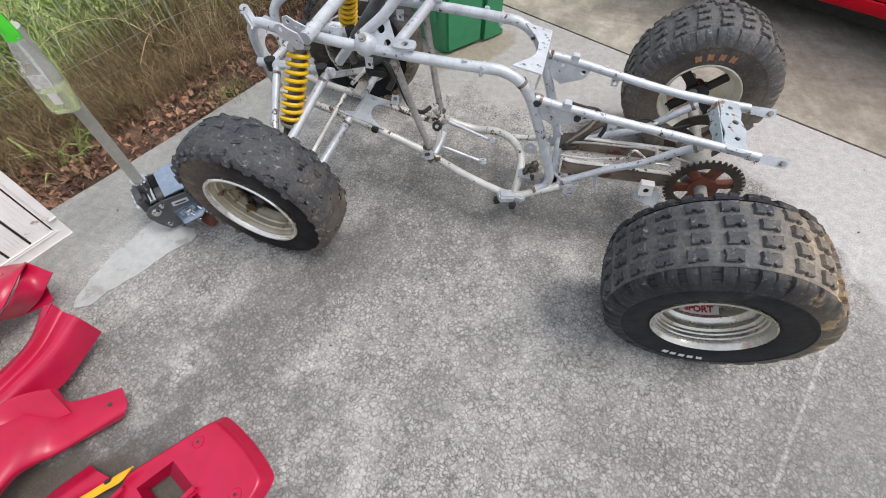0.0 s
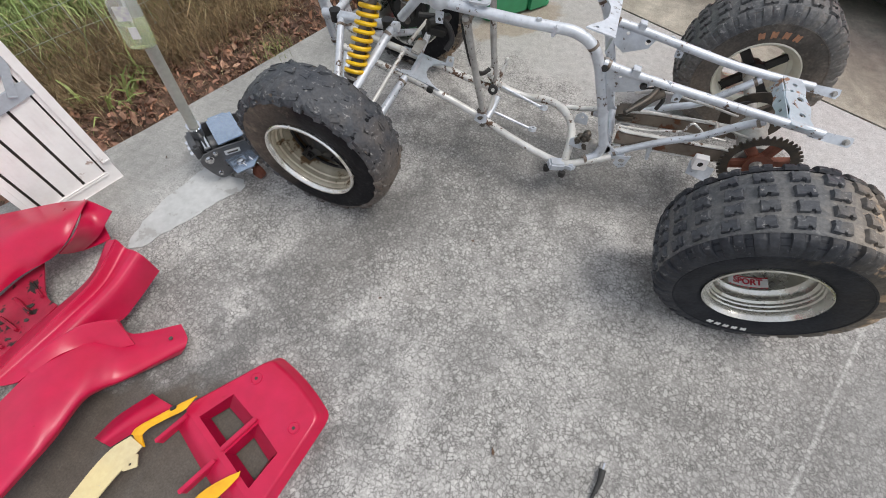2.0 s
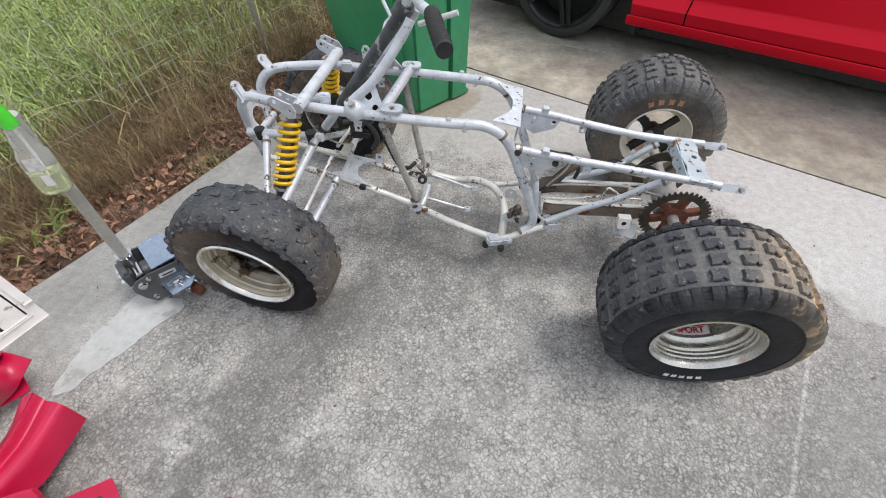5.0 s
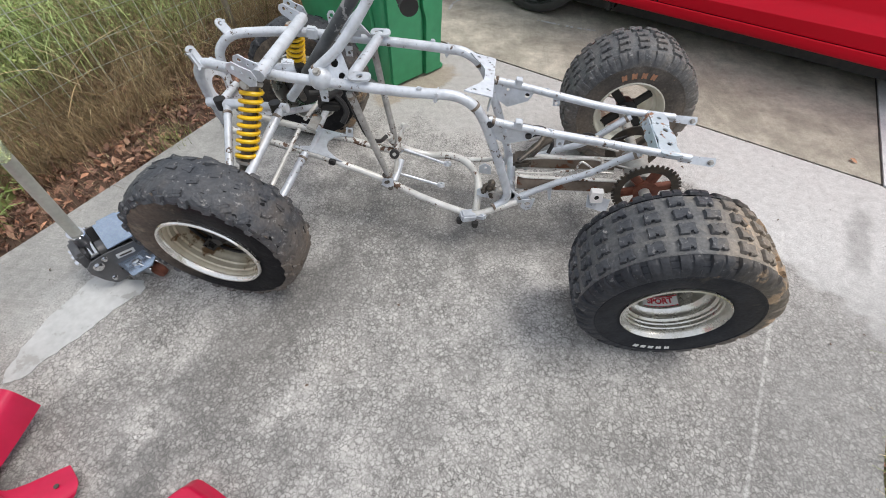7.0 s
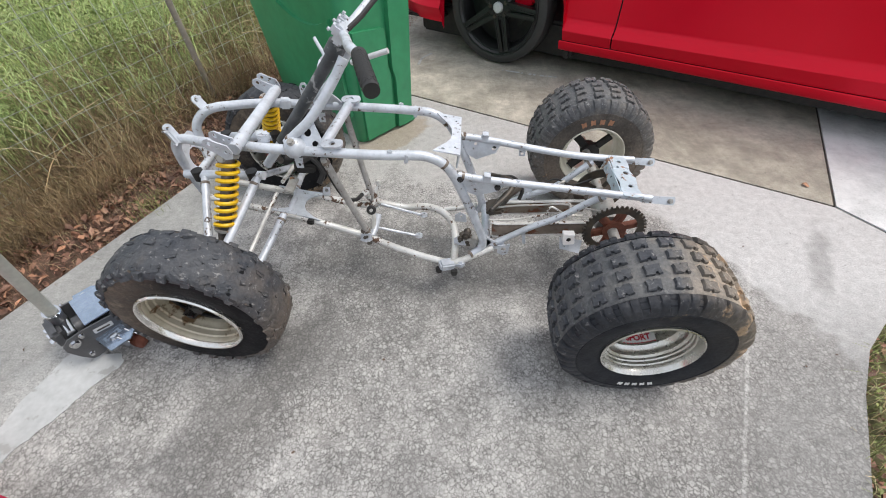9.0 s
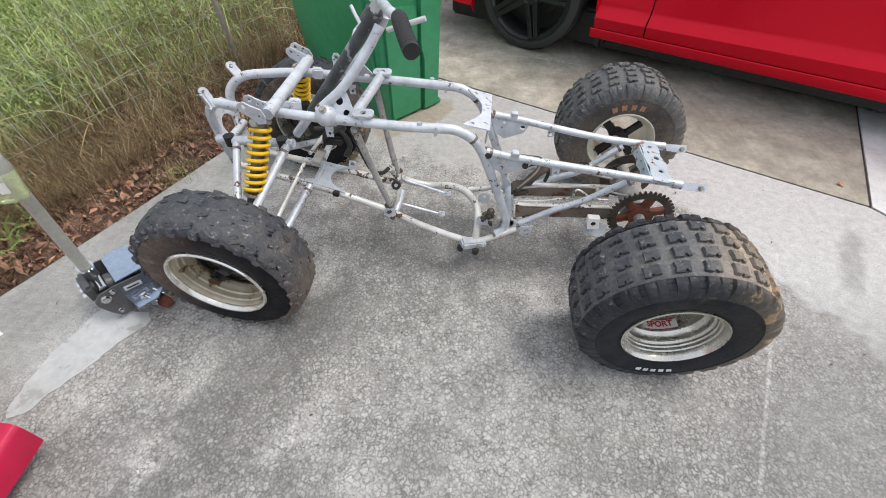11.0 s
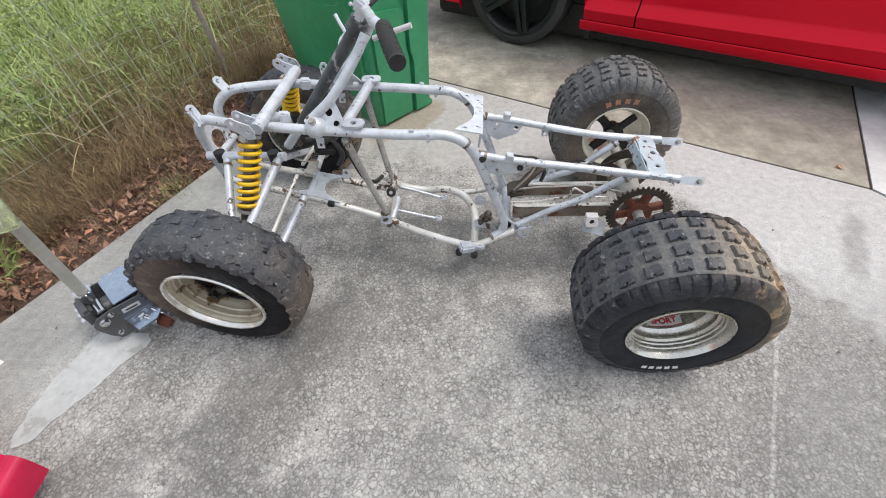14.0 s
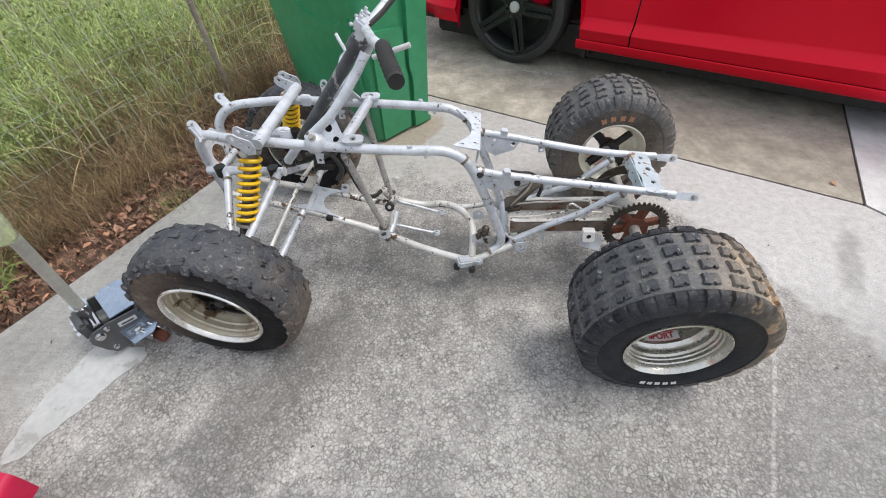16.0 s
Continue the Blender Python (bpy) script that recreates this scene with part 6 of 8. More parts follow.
# grooved boards with dark gaps between them
for left_x, right_x_ in ((0.0390, 0.1015), (0.1145, 0.1735), (0.1865, 0.2435), (0.2565, 0.2755)):
    x, wide = (left_x + right_x_) / 2, right_x_ - left_x
    sl = bmesh.new()
    add_box(sl, (wide, H_P - 0.066, 0.010), pm @ pose(x, H_P / 2, -0.002), 0.002)
    for g in (-0.40, -0.20, 0.0, 0.20, 0.40):
        if wide > 0.03:
            add_box(sl, (wide * 0.15, H_P - 0.08, 0.003), pm @ pose(x + g * wide, H_P / 2, 0.0036), 0.001)
    part("slat", sl, M_WHITE, panel)
part("brace", box((W_P - 0.02, 0.036, 0.006), pm @ pose(W_P / 2 + 0.012, 0.357, 0.010, 0, 0, -8), 0.002), M_STRAP, panel, "bluish grey metal cross strap")
part("brace", box((W_P - 0.05, 0.026, 0.005), pm @ pose(W_P / 2 + 0.018, 0.428, 0.009, 0, 0, -6), 0.002), M_STRAP, panel)
part("brace", box((0.018, 0.12, 0.004), pm @ pose(0.042, 0.425, 0.0155, 0, 0, 28), 0.002), M_STRAP, panel)
# dark sheet added behind the slats to blacken their gaps
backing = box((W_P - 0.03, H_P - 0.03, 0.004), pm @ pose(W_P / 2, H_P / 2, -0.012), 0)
part("backing", backing, M_GAP_DARK, panel, "dark sheet that blackens the gaps between the slats")

# ---- red front fender ----
fender = thing("fender", "faded red plastic quad bike front fender lying on the drive", "fender")
wing = [[(-1.444, -1.052, 0.045), (-1.550, -1.120, 0.050), (-1.610, -1.104, 0.060), (-1.643, -1.140, 0.090), (-1.658, -1.207, 0.115), (-1.656, -1.305, 0.130), (-1.696, -1.547, 0.120)],
        [(-1.397, -1.080, 0.054), (-1.496, -1.178, 0.070), (-1.534, -1.191, 0.087), (-1.553, -1.227, 0.113), (-1.554, -1.303, 0.131), (-1.554, -1.386, 0.143), (-1.591, -1.590, 0.133)],
        [(-1.390, -1.104, 0.045), (-1.472, -1.222, 0.064), (-1.497, -1.255, 0.084), (-1.506, -1.292, 0.109), (-1.496, -1.375, 0.124), (-1.497, -1.449, 0.134), (-1.529, -1.630, 0.124)],
        [(-1.408, -1.122, 0.018), (-1.492, -1.233, 0.036), (-1.514, -1.269, 0.056), (-1.517, -1.308, 0.081), (-1.503, -1.393, 0.096), (-1.503, -1.467, 0.106), (-1.534, -1.643, 0.096)]]
part("wing", patch(wing, 6), M_RED, fender, "swept red plastic wing with a mounting tab")
# the crown of the wing ends in a step above the mounting tab
step = [[(-1.556, -1.106, 0.122), (-1.593, -1.128, 0.130), (-1.632, -1.162, 0.135), (-1.658, -1.219, 0.138), (-1.679, -1.279, 0.136)],
        [(-1.551, -1.112, 0.122), (-1.590, -1.136, 0.130), (-1.628, -1.170, 0.135), (-1.655, -1.225, 0.138), (-1.676, -1.284, 0.136)],
        [(-1.532, -1.128, 0.092), (-1.574, -1.155, 0.108), (-1.612, -1.178, 0.120), (-1.641, -1.226, 0.132), (-1.662, -1.286, 0.136)],
        [(-1.514, -1.144, 0.062), (-1.554, -1.178, 0.076), (-1.595, -1.186, 0.098), (-1.624, -1.228, 0.122), (-1.646, -1.289, 0.130)]]
part("step", patch(step, 6), M_RED, fender, "folded step at the end of the wing crown")
wing2 = [[(-1.947, -0.812, 0.120), (-2.003, -0.849, 0.130), (-2.083, -0.904, 0.130), (-2.159, -0.961, 0.130), (-2.258, -1.047, 0.120)],
         [(-1.880, -0.837, 0.165), (-1.880, -0.903, 0.180), (-1.940, -0.963, 0.180), (-2.029, -1.044, 0.170), (-2.124, -1.141, 0.160)],
         [(-1.835, -0.949, 0.160), (-1.860, -0.976, 0.160), (-1.925, -1.020, 0.150), (-1.986, -1.125, 0.140), (-2.053, -1.228, 0.130)],
         [(-1.871, -0.996, 0.120), (-1.893, -1.025, 0.110), (-1.942, -1.095, 0.100), (-1.957, -1.205, 0.100), (-1.974, -1.324, 0.100)]]
part("wing", patch(wing2, 6), M_RED, fender, "swept red plastic wing")
end_face = [[(-1.935, -0.815, 0.130), (-1.835, -0.929, 0.158), (-1.880, -0.993, 0.112)], [(-1.872, -0.819, 0.140), (-1.849, -0.906, 0.110), (-1.898, -0.970, 0.072)], [(-1.818, -0.823, 0.130), (-1.848, -0.892, 0.085), (-1.895, -0.943, 0.050)]]
part("end_face", patch(end_face, 6), M_RED, fender)
tab = [[(-1.886, -0.845, 0.074), (-1.887, -0.889, 0.064), (-1.909, -0.945, 0.045)], [(-1.839, -0.884, 0.050), (-1.857, -0.911, 0.050), (-1.901, -0.947, 0.042)]]
part("tab", patch(tab, 5), M_RED, fender)
ridge = [[(-1.687, -0.917, 0.170), (-1.673, -1.034, 0.150), (-1.692, -1.137, 0.140), (-1.705, -1.228, 0.140), (-1.720, -1.340, 0.140)],
         [(-1.668, -0.923, 0.142), (-1.662, -1.031, 0.125), (-1.680, -1.136, 0.120), (-1.692, -1.235, 0.125), (-1.708, -1.342, 0.130)],
         [(-1.612, -0.927, 0.150), (-1.621, -1.027, 0.130), (-1.645, -1.137, 0.120), (-1.664, -1.233, 0.125), (-1.685, -1.335, 0.130)],
         [(-1.612, -0.932, 0.055), (-1.609, -1.037, 0.050), (-1.613, -1.105, 0.052), (-1.640, -1.205, 0.105), (-1.660, -1.318, 0.128)]]
part("ridge", patch(ridge, 6), M_RED, fender, "folded red ridge beside the steering cut-out")
lipf = [[(-1.689, -0.917, 0.172), (-1.675, -1.034, 0.152), (-1.694, -1.137, 0.142), (-1.707, -1.228, 0.142), (-1.722, -1.340, 0.142)],
        [(-1.715, -0.930, 0.165), (-1.724, -1.022, 0.120), (-1.752, -1.127, 0.105), (-1.760, -1.221, 0.110), (-1.765, -1.333, 0.110)],
        [(-1.740, -0.947, 0.120), (-1.780, -1.024, 0.065), (-1.806, -1.127, 0.060), (-1.815, -1.213, 0.070), (-1.817, -1.330, 0.080)]]
part("ridge_lip", patch(lipf, 5), M_RED, fender)
basin = [[(-1.937, -1.027, 0.075), (-1.870, -1.105, 0.055), (-1.795, -1.122, 0.070)], [(-1.976, -1.107, 0.066), (-1.905, -1.164, 0.045), (-1.806, -1.211, 0.064)],
         [(-1.979, -1.227, 0.070), (-1.898, -1.289, 0.050), (-1.790, -1.338, 0.074)], [(-1.963, -1.377, 0.085), (-1.877, -1.437, 0.070), (-1.760, -1.469, 0.080)]]
part("basin", patch(basin, 6), M_RED_DIRT, fender, "dirt-blotched moulded centre")
random.seed(6)
for k in range(5):
    c = Vector((-1.905 + 0.006 * k, -1.10 - 0.055 * k, 0.060))
    part("rib", box((0.085, 0.008, 0.024), Matrix.Translation(c) @ Matrix.Rotation(radians(-22 + 6 * k), 4, "Z"), 0.003), M_RED_DIRT, fender)
for x, y, a, l in ((-1.955, -1.150, 30, 0.020), (-1.890, -1.150, 50, 0.026), (-1.860, -1.185, 10, 0.018), (-1.925, -1.215, 60, 0.024), (-1.860, -1.245, 25, 0.022), (-1.900, -1.275, 45, 0.020), (-1.95, -1.19, 70, 0.016)):
    part("vent_slot", box((l, 0.010, 0.012), Matrix.Translation((x, y, 0.054)) @ Matrix.Rotation(radians(a), 4, "Z"), 0.003), M_GAP_DARK, fender, smooth=0)
part("hole", lathe([(0.0, -0.001), (0.0055, -0.001), (0.0055, 0.001), (0.0, 0.001)], 14, pose(-1.433, -1.098, 0.0600, 90, 0, 0)), M_GAP_DARK, fender)

# ---- red nose cowl ----
cowl = thing("nose_cowl", "red plastic nose cowl with two square windows lying on the drive", "cowl")
E1, E2 = Vector((0.907, -0.42, 0)), Vector((-0.42, -0.907, 0))  # across the cowl, and from its rounded front to its prongs
cm = Matrix((E1, -E2, Vector((0, 0, 1)))).transposed().to_4x4()
cm.translation = Vector((-1.057, -1.111, 0))
outline = [(-0.088, 0.006), (-0.045, 0.011), (0.0, 0.013), (0.045, 0.011), (0.088, 0.006), (0.098, 0.002), (0.105, -0.006), (0.110, -0.018), (0.114, -0.032), (0.158, -0.200), (0.150, -0.215), (-0.150, -0.215), (-0.158, -0.200), (-0.114, -0.032), (-0.110, -0.018), (-0.105, -0.006), (-0.098, 0.002)]
win = [[(-0.100, -0.110), (-0.008, -0.106), (-0.008, -0.200), (-0.114, -0.200)], [(0.008, -0.106), (0.100, -0.110), (0.114, -0.200), (0.008, -0.200)]]
bm = bmesh.new()
add_plate(bm, outline, 0.004, cm @ pose(0, 0, 0.036), win)
part("top", bm, M_RED, cowl, "red panel with two windows")
skirt = bmesh.new()
rim_rings = []
for grow, z in ((1.0, 0.0402), (1.018, 0.0392), (1.034, 0.0362), (1.052, 0.028), (1.085, 0.014), (1.12, 0.002)):
    k = (grow - 1.0) / 0.12
    rim_rings.append([skirt.verts.new(cm @ Vector((x * grow, y * (1 + 0.02 * k) + 0.026 * k * max(0.0, 1 + y / 0.2), z))) for x, y in outline])
for hi, lo in zip(rim_rings, rim_rings[1:]):
    for k in range(len(outline)):
        j = (k + 1) % len(outline)
        if outline[k][1] > -0.21 or outline[j][1] > -0.21:
            skirt.faces.new((hi[k], hi[j], lo[j], lo[k]))
bmesh.ops.recalc_face_normals(skirt, faces=skirt.faces)
bmesh.ops.solidify(skirt, geom=list(skirt.faces), thickness=0.003)
part("skirt", skirt, M_RED, cowl, "rounded sloping red rim", smooth=50)
for w in win:
    wb = bmesh.new()
    c0 = Vector((sum(q[0] for q in w) / 4, sum(q[1] for q in w) / 4))
    up_r = [wb.verts.new(cm @ Vector((x, y, 0.0385))) for x, y in w]
    lo_r = [wb.verts.new(cm @ Vector((x + (c0.x - x) * 0.22, y - 0.030 if y > -0.15 else y + 0.012, 0.014))) for x, y in w]
    for k in range(4):
        j = (k + 1) % 4
        wb.faces.new((up_r[k], up_r[j], lo_r[j], lo_r[k]))
    bmesh.ops.solidify(wb, geom=list(wb.faces), thickness=0.003)
    part("window_wall", wb, M_RED, cowl)
for x, y in ((-0.092, -0.046), (0.082, -0.050)):
    part("recess", lathe([(0.0165, -0.0005), (0.0160, 0.0022), (0.0140, 0.0022), (0.0120, -0.0005)], 24, cm @ pose(x, y, 0.0402, 90), closed=True), M_RED, cowl)
    part("hole", lathe([(0.0, -0.0008), (0.0042, -0.0008), (0.0042, 0.0008), (0.0, 0.0008)], 12, cm @ pose(x, y, 0.0402, 90)), M_GAP_DARK, cowl)
back = [[(-0.150, -0.213, 0.038), (0.0, -0.213, 0.038), (0.150, -0.213, 0.038)], [(-0.150, -0.235, 0.030), (0.0, -0.240, 0.028), (0.150, -0.235, 0.030)], [(-0.145, -0.262, 0.006), (0.0, -0.268, 0.004), (0.145, -0.262, 0.006)]]
part("back_wall", patch([[cm @ Vector(q) for q in r] for r in back], 5, 0.003), M_RED, cowl)
for x, y, l, h in ((-0.140, -0.262, 0.085, 0.030), (0.004, -0.270, 0.095, 0.034), (0.142, -0.262, 0.085, 0.030), (0.0, -0.150, 0.100, 0.020)):
    pr = bmesh.new()
    zc = 0.046 if y > -0.2 else 0.026
    add_box(pr, (0.006, l, h), cm @ pose(x, y, zc), 0.002)
    add_box(pr, (0.012, l, 0.005), cm @ pose(x, y, zc + h / 2), 0.002)
    part("prong", pr, M_RED, cowl)
strip = [[(-1.485, -1.375, 0.010), (-1.465, -1.312, 0.012), (-1.418, -1.237, 0.010)], [(-1.444, -1.373, 0.035), (-1.415, -1.313, 0.035), (-1.363, -1.242, 0.030)], [(-1.429, -1.378, 0.012), (-1.389, -1.324, 0.012), (-1.313, -1.250, 0.012)]]
part("flange", patch(strip, 5), M_RED, cowl)

# ---- yellow plastic trims ----
trim = thing("plastic_trim", "bent yellow and cream plastic trim strip lying across the red cowl", "trim strip", group="yellow trims")
hook_rows = [[(-1.267, -1.203, 0.066), (-1.292, -1.230, 0.066), (-1.330, -1.274, 0.064), (-1.361, -1.313, 0.064), (-1.365, -1.332, 0.061)],
             [(-1.268, -1.208, 0.067), (-1.285, -1.235, 0.068), (-1.318, -1.273, 0.066), (-1.350, -1.309, 0.066), (-1.355, -1.330, 0.062)],
             [(-1.269, -1.212, 0.062), (-1.277, -1.242, 0.062), (-1.306, -1.273, 0.060), (-1.334, -1.307, 0.060), (-1.341, -1.327, 0.060)]]
part("hook", patch(hook_rows, 6), M_YPLAS, trim, "bright yellow hooked end")
fold_rows = [[(-1.366, -1.329, 0.062), (-1.353, -1.329, 0.062), (-1.340, -1.326, 0.060)], [(-1.358, -1.336, 0.054), (-1.347, -1.338, 0.053), (-1.334, -1.337, 0.052)], [(-1.356, -1.342, 0.046), (-1.342, -1.346, 0.045), (-1.327, -1.347, 0.045)]]
part("hook_flange", patch(fold_rows, 5), M_YPLAS, trim)
part("clip", box((0.016, 0.010, 0.006), Matrix.Translation((-1.303, -1.247, 0.067)) @ Matrix.Rotation(radians(50), 4, "Z"), 0.002), M_BLACK, trim, "small dark clip")
tail_rows = [[(-1.368, -1.336, 0.055), (-1.392, -1.371, 0.055), (-1.405, -1.416, 0.054), (-1.414, -1.482, 0.052), (-1.425, -1.556, 0.048)], [(-1.329, -1.346, 0.050), (-1.338, -1.392, 0.050), (-1.346, -1.425, 0.050), (-1.352, -1.463, 0.050), (-1.362, -1.536, 0.045)]]
part("blade", patch(tail_rows, 6), M_CREAM, trim, "sun-bleached cream blade")
part("ear", plate(rounded(0.030, 0.034, 0.004), 0.003, frame_m((-1.332, -1.384, 0.048), (0.6, -0.8, 0), (0, 0, 1)), [(0.004, 0.0, 0.0035)]), M_CREAM, trim)
trim2 = thing("plastic_trim", "bright yellow plastic trim strip lying on the red cowl", "trim strip", group="yellow trims")
rows2 = [[(-1.071, -1.314, 0.052), (-1.102, -1.343, 0.052), (-1.129, -1.376, 0.052), (-1.153, -1.425, 0.05)], [(-1.069, -1.326, 0.050), (-1.080, -1.355, 0.050), (-1.094, -1.383, 0.050), (-1.116, -1.437, 0.05)]]
part("blade", patch(rows2, 5), M_YPLAS, trim2)

# ---- green wheelie bin ----
bin_ = thing("wheelie_bin", "dark green plastic wheelie bin standing on the drive", "bin", pose(-1.040, 0.765, 0, 0, 0, 49))
# local x runs along the narrower side face, local y along the wide face
BX, BY, BH = 0.36, 0.76, 1.02


def bin_ring(bm, z, inset):
    k = 0.055 * z / BH
    x0, x1, y0, y1 = -k + inset, BX + k - inset, -k + inset, BY + k * 1.4 - inset
    r = 0.04
    pts = []
    for cx, cy, a0 in ((x1 - r, y1 - r, 0), (x0 + r, y1 - r, 90), (x0 + r, y0 + r, 180), (x1 - r, y0 + r, 270)):
        pts += [bm.verts.new((cx + r * math.cos(radians(a0 + 18 * q)), cy + r * math.sin(radians(a0 + 18 * q)), z)) for q in range(6)]
    return pts


bm = bmesh.new()
rings = [bin_ring(bm, z, i) for z, i in ((0.0, 0.006), (0.012, 0.0), (0.30, 0.0), (0.60, 0.0), (0.90, 0.0), (0.93, -0.012), (BH, -0.014), (BH, 0.012), (0.5, 0.02))]
for a, b in zip(rings, rings[1:]):
    for k in range(len(a)):
        bm.faces.new((a[k], a[(k + 1) % len(a)], b[(k + 1) % len(b)], b[k]))
bm.faces.new(rings[0][::-1])
bm.faces.new(rings[-1])
part("body", bm, M_BIN, bin_, "ribbed dark green bin body")
side_m = frame_m((0, -0.0005, 0), (1, 0, 0), (0, -1, -0.054))
column = plate([(0.240, 0.015), (0.240, 0.285), (0.234, 0.315), (0.222, 0.345), (0.220, 0.38), (0.220, 0.90), (0.348, 0.90), (0.336, 0.015)], 0.026, side_m)
part("corner_rib", column, M_BIN, bin_, "moulded corner column with a stepped edge")
flank = plate([(0.030, 0.02), (0.016, 0.565), (0.186, 0.545), (0.200, 0.535), (0.203, 0.36), (0.216, 0.32), (0.218, 0.02)], 0.016, side_m)
part("side_panel", flank, M_BIN, bin_, "shallow raised side panel")
smile = [(-0.21 + 0.42 * k / 12, 0.055 * (2 * k / 12 - 1) ** 2 - 0.055) for k in range(13)]
pocket = plate([(-0.21, -0.46), (0.21, -0.46)] + smile[::-1], 0.024, frame_m((-0.0255, 0.235, 0.62), (0, -1, 0), (-1, 0, -0.054)))
part("face_panel", pocket, M_BIN, bin_, "raised moulded panel with a curved top edge")
part("foot", box((0.10, 0.05, 0.03), pose(0.32, 0.004, 0.015), 0.008), M_BIN, bin_)
part("lid", box((BX + 0.17, BY + 0.20, 0.035), pose(BX / 2, BY / 2, BH + 0.012), 0.014), M_BIN, bin_)

# ---- parked red car ----
car = thing("car", "glossy red parked car with black five-spoke wheels", "car", Matrix(((0.8629, 0.4748, 0, -0.2418), (-0.4748, 0.8629, 0, 1.7731), (0, 0, 0.985, 0.0180), (0, 0, 0, 1))))
ARCH, AXLES = 0.435, (-0.060, 2.62)


def side_out(z, s):
    """How far the body side stands out of the wheel's plane (towards -y) at a height."""
    cr = 0.287 + 0.012 * max(0.0, s - 0.6)
    knots = [(0.14, -0.030), (0.155, 0.004), (0.215, 0.010), (0.2215, 0.007), (0.226, 0.011), (cr, 0.042), (cr + 0.004, 0.0415), (cr + 0.052, 0.004), (0.50, 0.008), (0.66, 0.022), (0.80, 0.020), (0.92, -0.005)]
    for (z0, o0), (z1, o1) in zip(knots, knots[1:]):
        if z <= z1:
            return o0 + (o1 - o0) * max(0.0, z - z0) / (z1 - z0)
    return knots[-1][1]


def side_low(s, low=0.145):
    for a in AXLES:
        d = abs(s - a)
        if d < ARCH:
            low = max(low, 0.325 + math.sqrt(ARCH * ARCH - d * d) if d < ARCH else low)
    return low


def side_panel(s0, s1, n, y_sign=-1, y_base=0.0, top=0.92, from_z=0.145):
    bm = bmesh.new()
    cols = []
    for i in range(n + 1):
        s = s0 + (s1 - s0) * i / n
        lo = side_low(s, from_z)
        nose = max(0.0, (-0.55 - s) / 0.45) ** 2 * 0.22 + max(0.0, (s - 3.2) / 0.4) ** 2 * 0.2
        zs = [lo + (top - lo) * k / 23 for k in range(24)] if lo > 0.24 or s < -0.3 or s > 2.25 else [0.2215, 0.2235, 0.226, 0.229, 0.232, 0.235, 0.238, 0.242, 0.246, 0.25] + [0.287 + 0.012 * max(0, s - 0.6) + d for d in (-0.012, 0.0, 0.006, 0.012, 0.03, 0.05, 0.075)] + [0.56, 0.62, 0.68, 0.76, 0.84, 0.88, 0.92]
        cols.append([bm.verts.new((s, y_sign * (side_out(z, s) - nose) + y_base, z)) for z in zs])
    for a, b in zip(cols, cols[1:]):
        for k in range(len(a) - 1):
            bm.faces.new((a[k], a[k + 1], b[k + 1], b[k]))
    bmesh.ops.recalc_face_normals(bm, faces=bm.faces)
    bmesh.ops.solidify(bm, geom=list(bm.faces), thickness=0.004)
    return bm


CAR_W = 1.78
for ysign, yb in ((-1, 0.0), (1, CAR_W)):
    part("bumper_side", side_panel(-1.0, -0.499, 10, ysign, yb, from_z=0.195), M_CAR, car)
    sill = bmesh.new()
    cols = []
    for k in range(25):
        s = 0.374 + 1.812 * k / 24
        cols.append([sill.verts.new((s, yb + ysign * o, z)) for z, o in ((0.150, -0.050), (0.152, -0.026), (0.157, -0.012), (0.170, -0.001), (0.194, 0.008), (0.214, 0.0115), (0.2185, 0.008))])
    for a, b in zip(cols, cols[1:]):
        for k in range(6):
            sill.faces.new((a[k], a[k + 1], b[k + 1], b[k]))
    bmesh.ops.recalc_face_normals(sill, faces=sill.faces)
    bmesh.ops.solidify(sill, geom=list(sill.faces), thickness=0.004)
    part("sill", sill, M_CAR, car, "red sill below the door")
    part("front_wing", side_panel(-0.495, 0.690, 44, ysign, yb), M_CAR, car, "red front wing round the wheel arch")
    part("door", side_panel(0.698, 2.05, 20, ysign, yb), M_CAR, car, "red door with a pressed crease")
    part("rear_side", side_panel(2.057, 3.55, 60, ysign, yb), M_CAR, car)
    for ax in AXLES:
        arch = bmesh.new()
        y_in, y_out = (0.02, 0.30) if ysign < 0 else (CAR_W - 0.30, CAR_W - 0.02)
        r2 = [[arch.verts.new((ax + (ARCH + 0.01) * math.cos(math.pi * k / 20), y, 0.325 + (ARCH + 0.01) * math.sin(math.pi * k / 20))) for k in range(0, 21)] for y in (y_in, y_out)]
        for k in range(len(r2[0]) - 1):
            arch.faces.new((r2[0][k], r2[0][k + 1], r2[1][k + 1], r2[1][k]))
        part("arch_liner", arch, M_BLACK, car)
deck = [(-1.0, 0.62), (-0.95, 0.74), (-0.3, 0.86), (0.45, 0.95), (1.15, 1.36), (1.6, 1.42), (2.3, 1.38), (3.0, 1.03), (3.5, 0.98), (3.55, 0.70)]
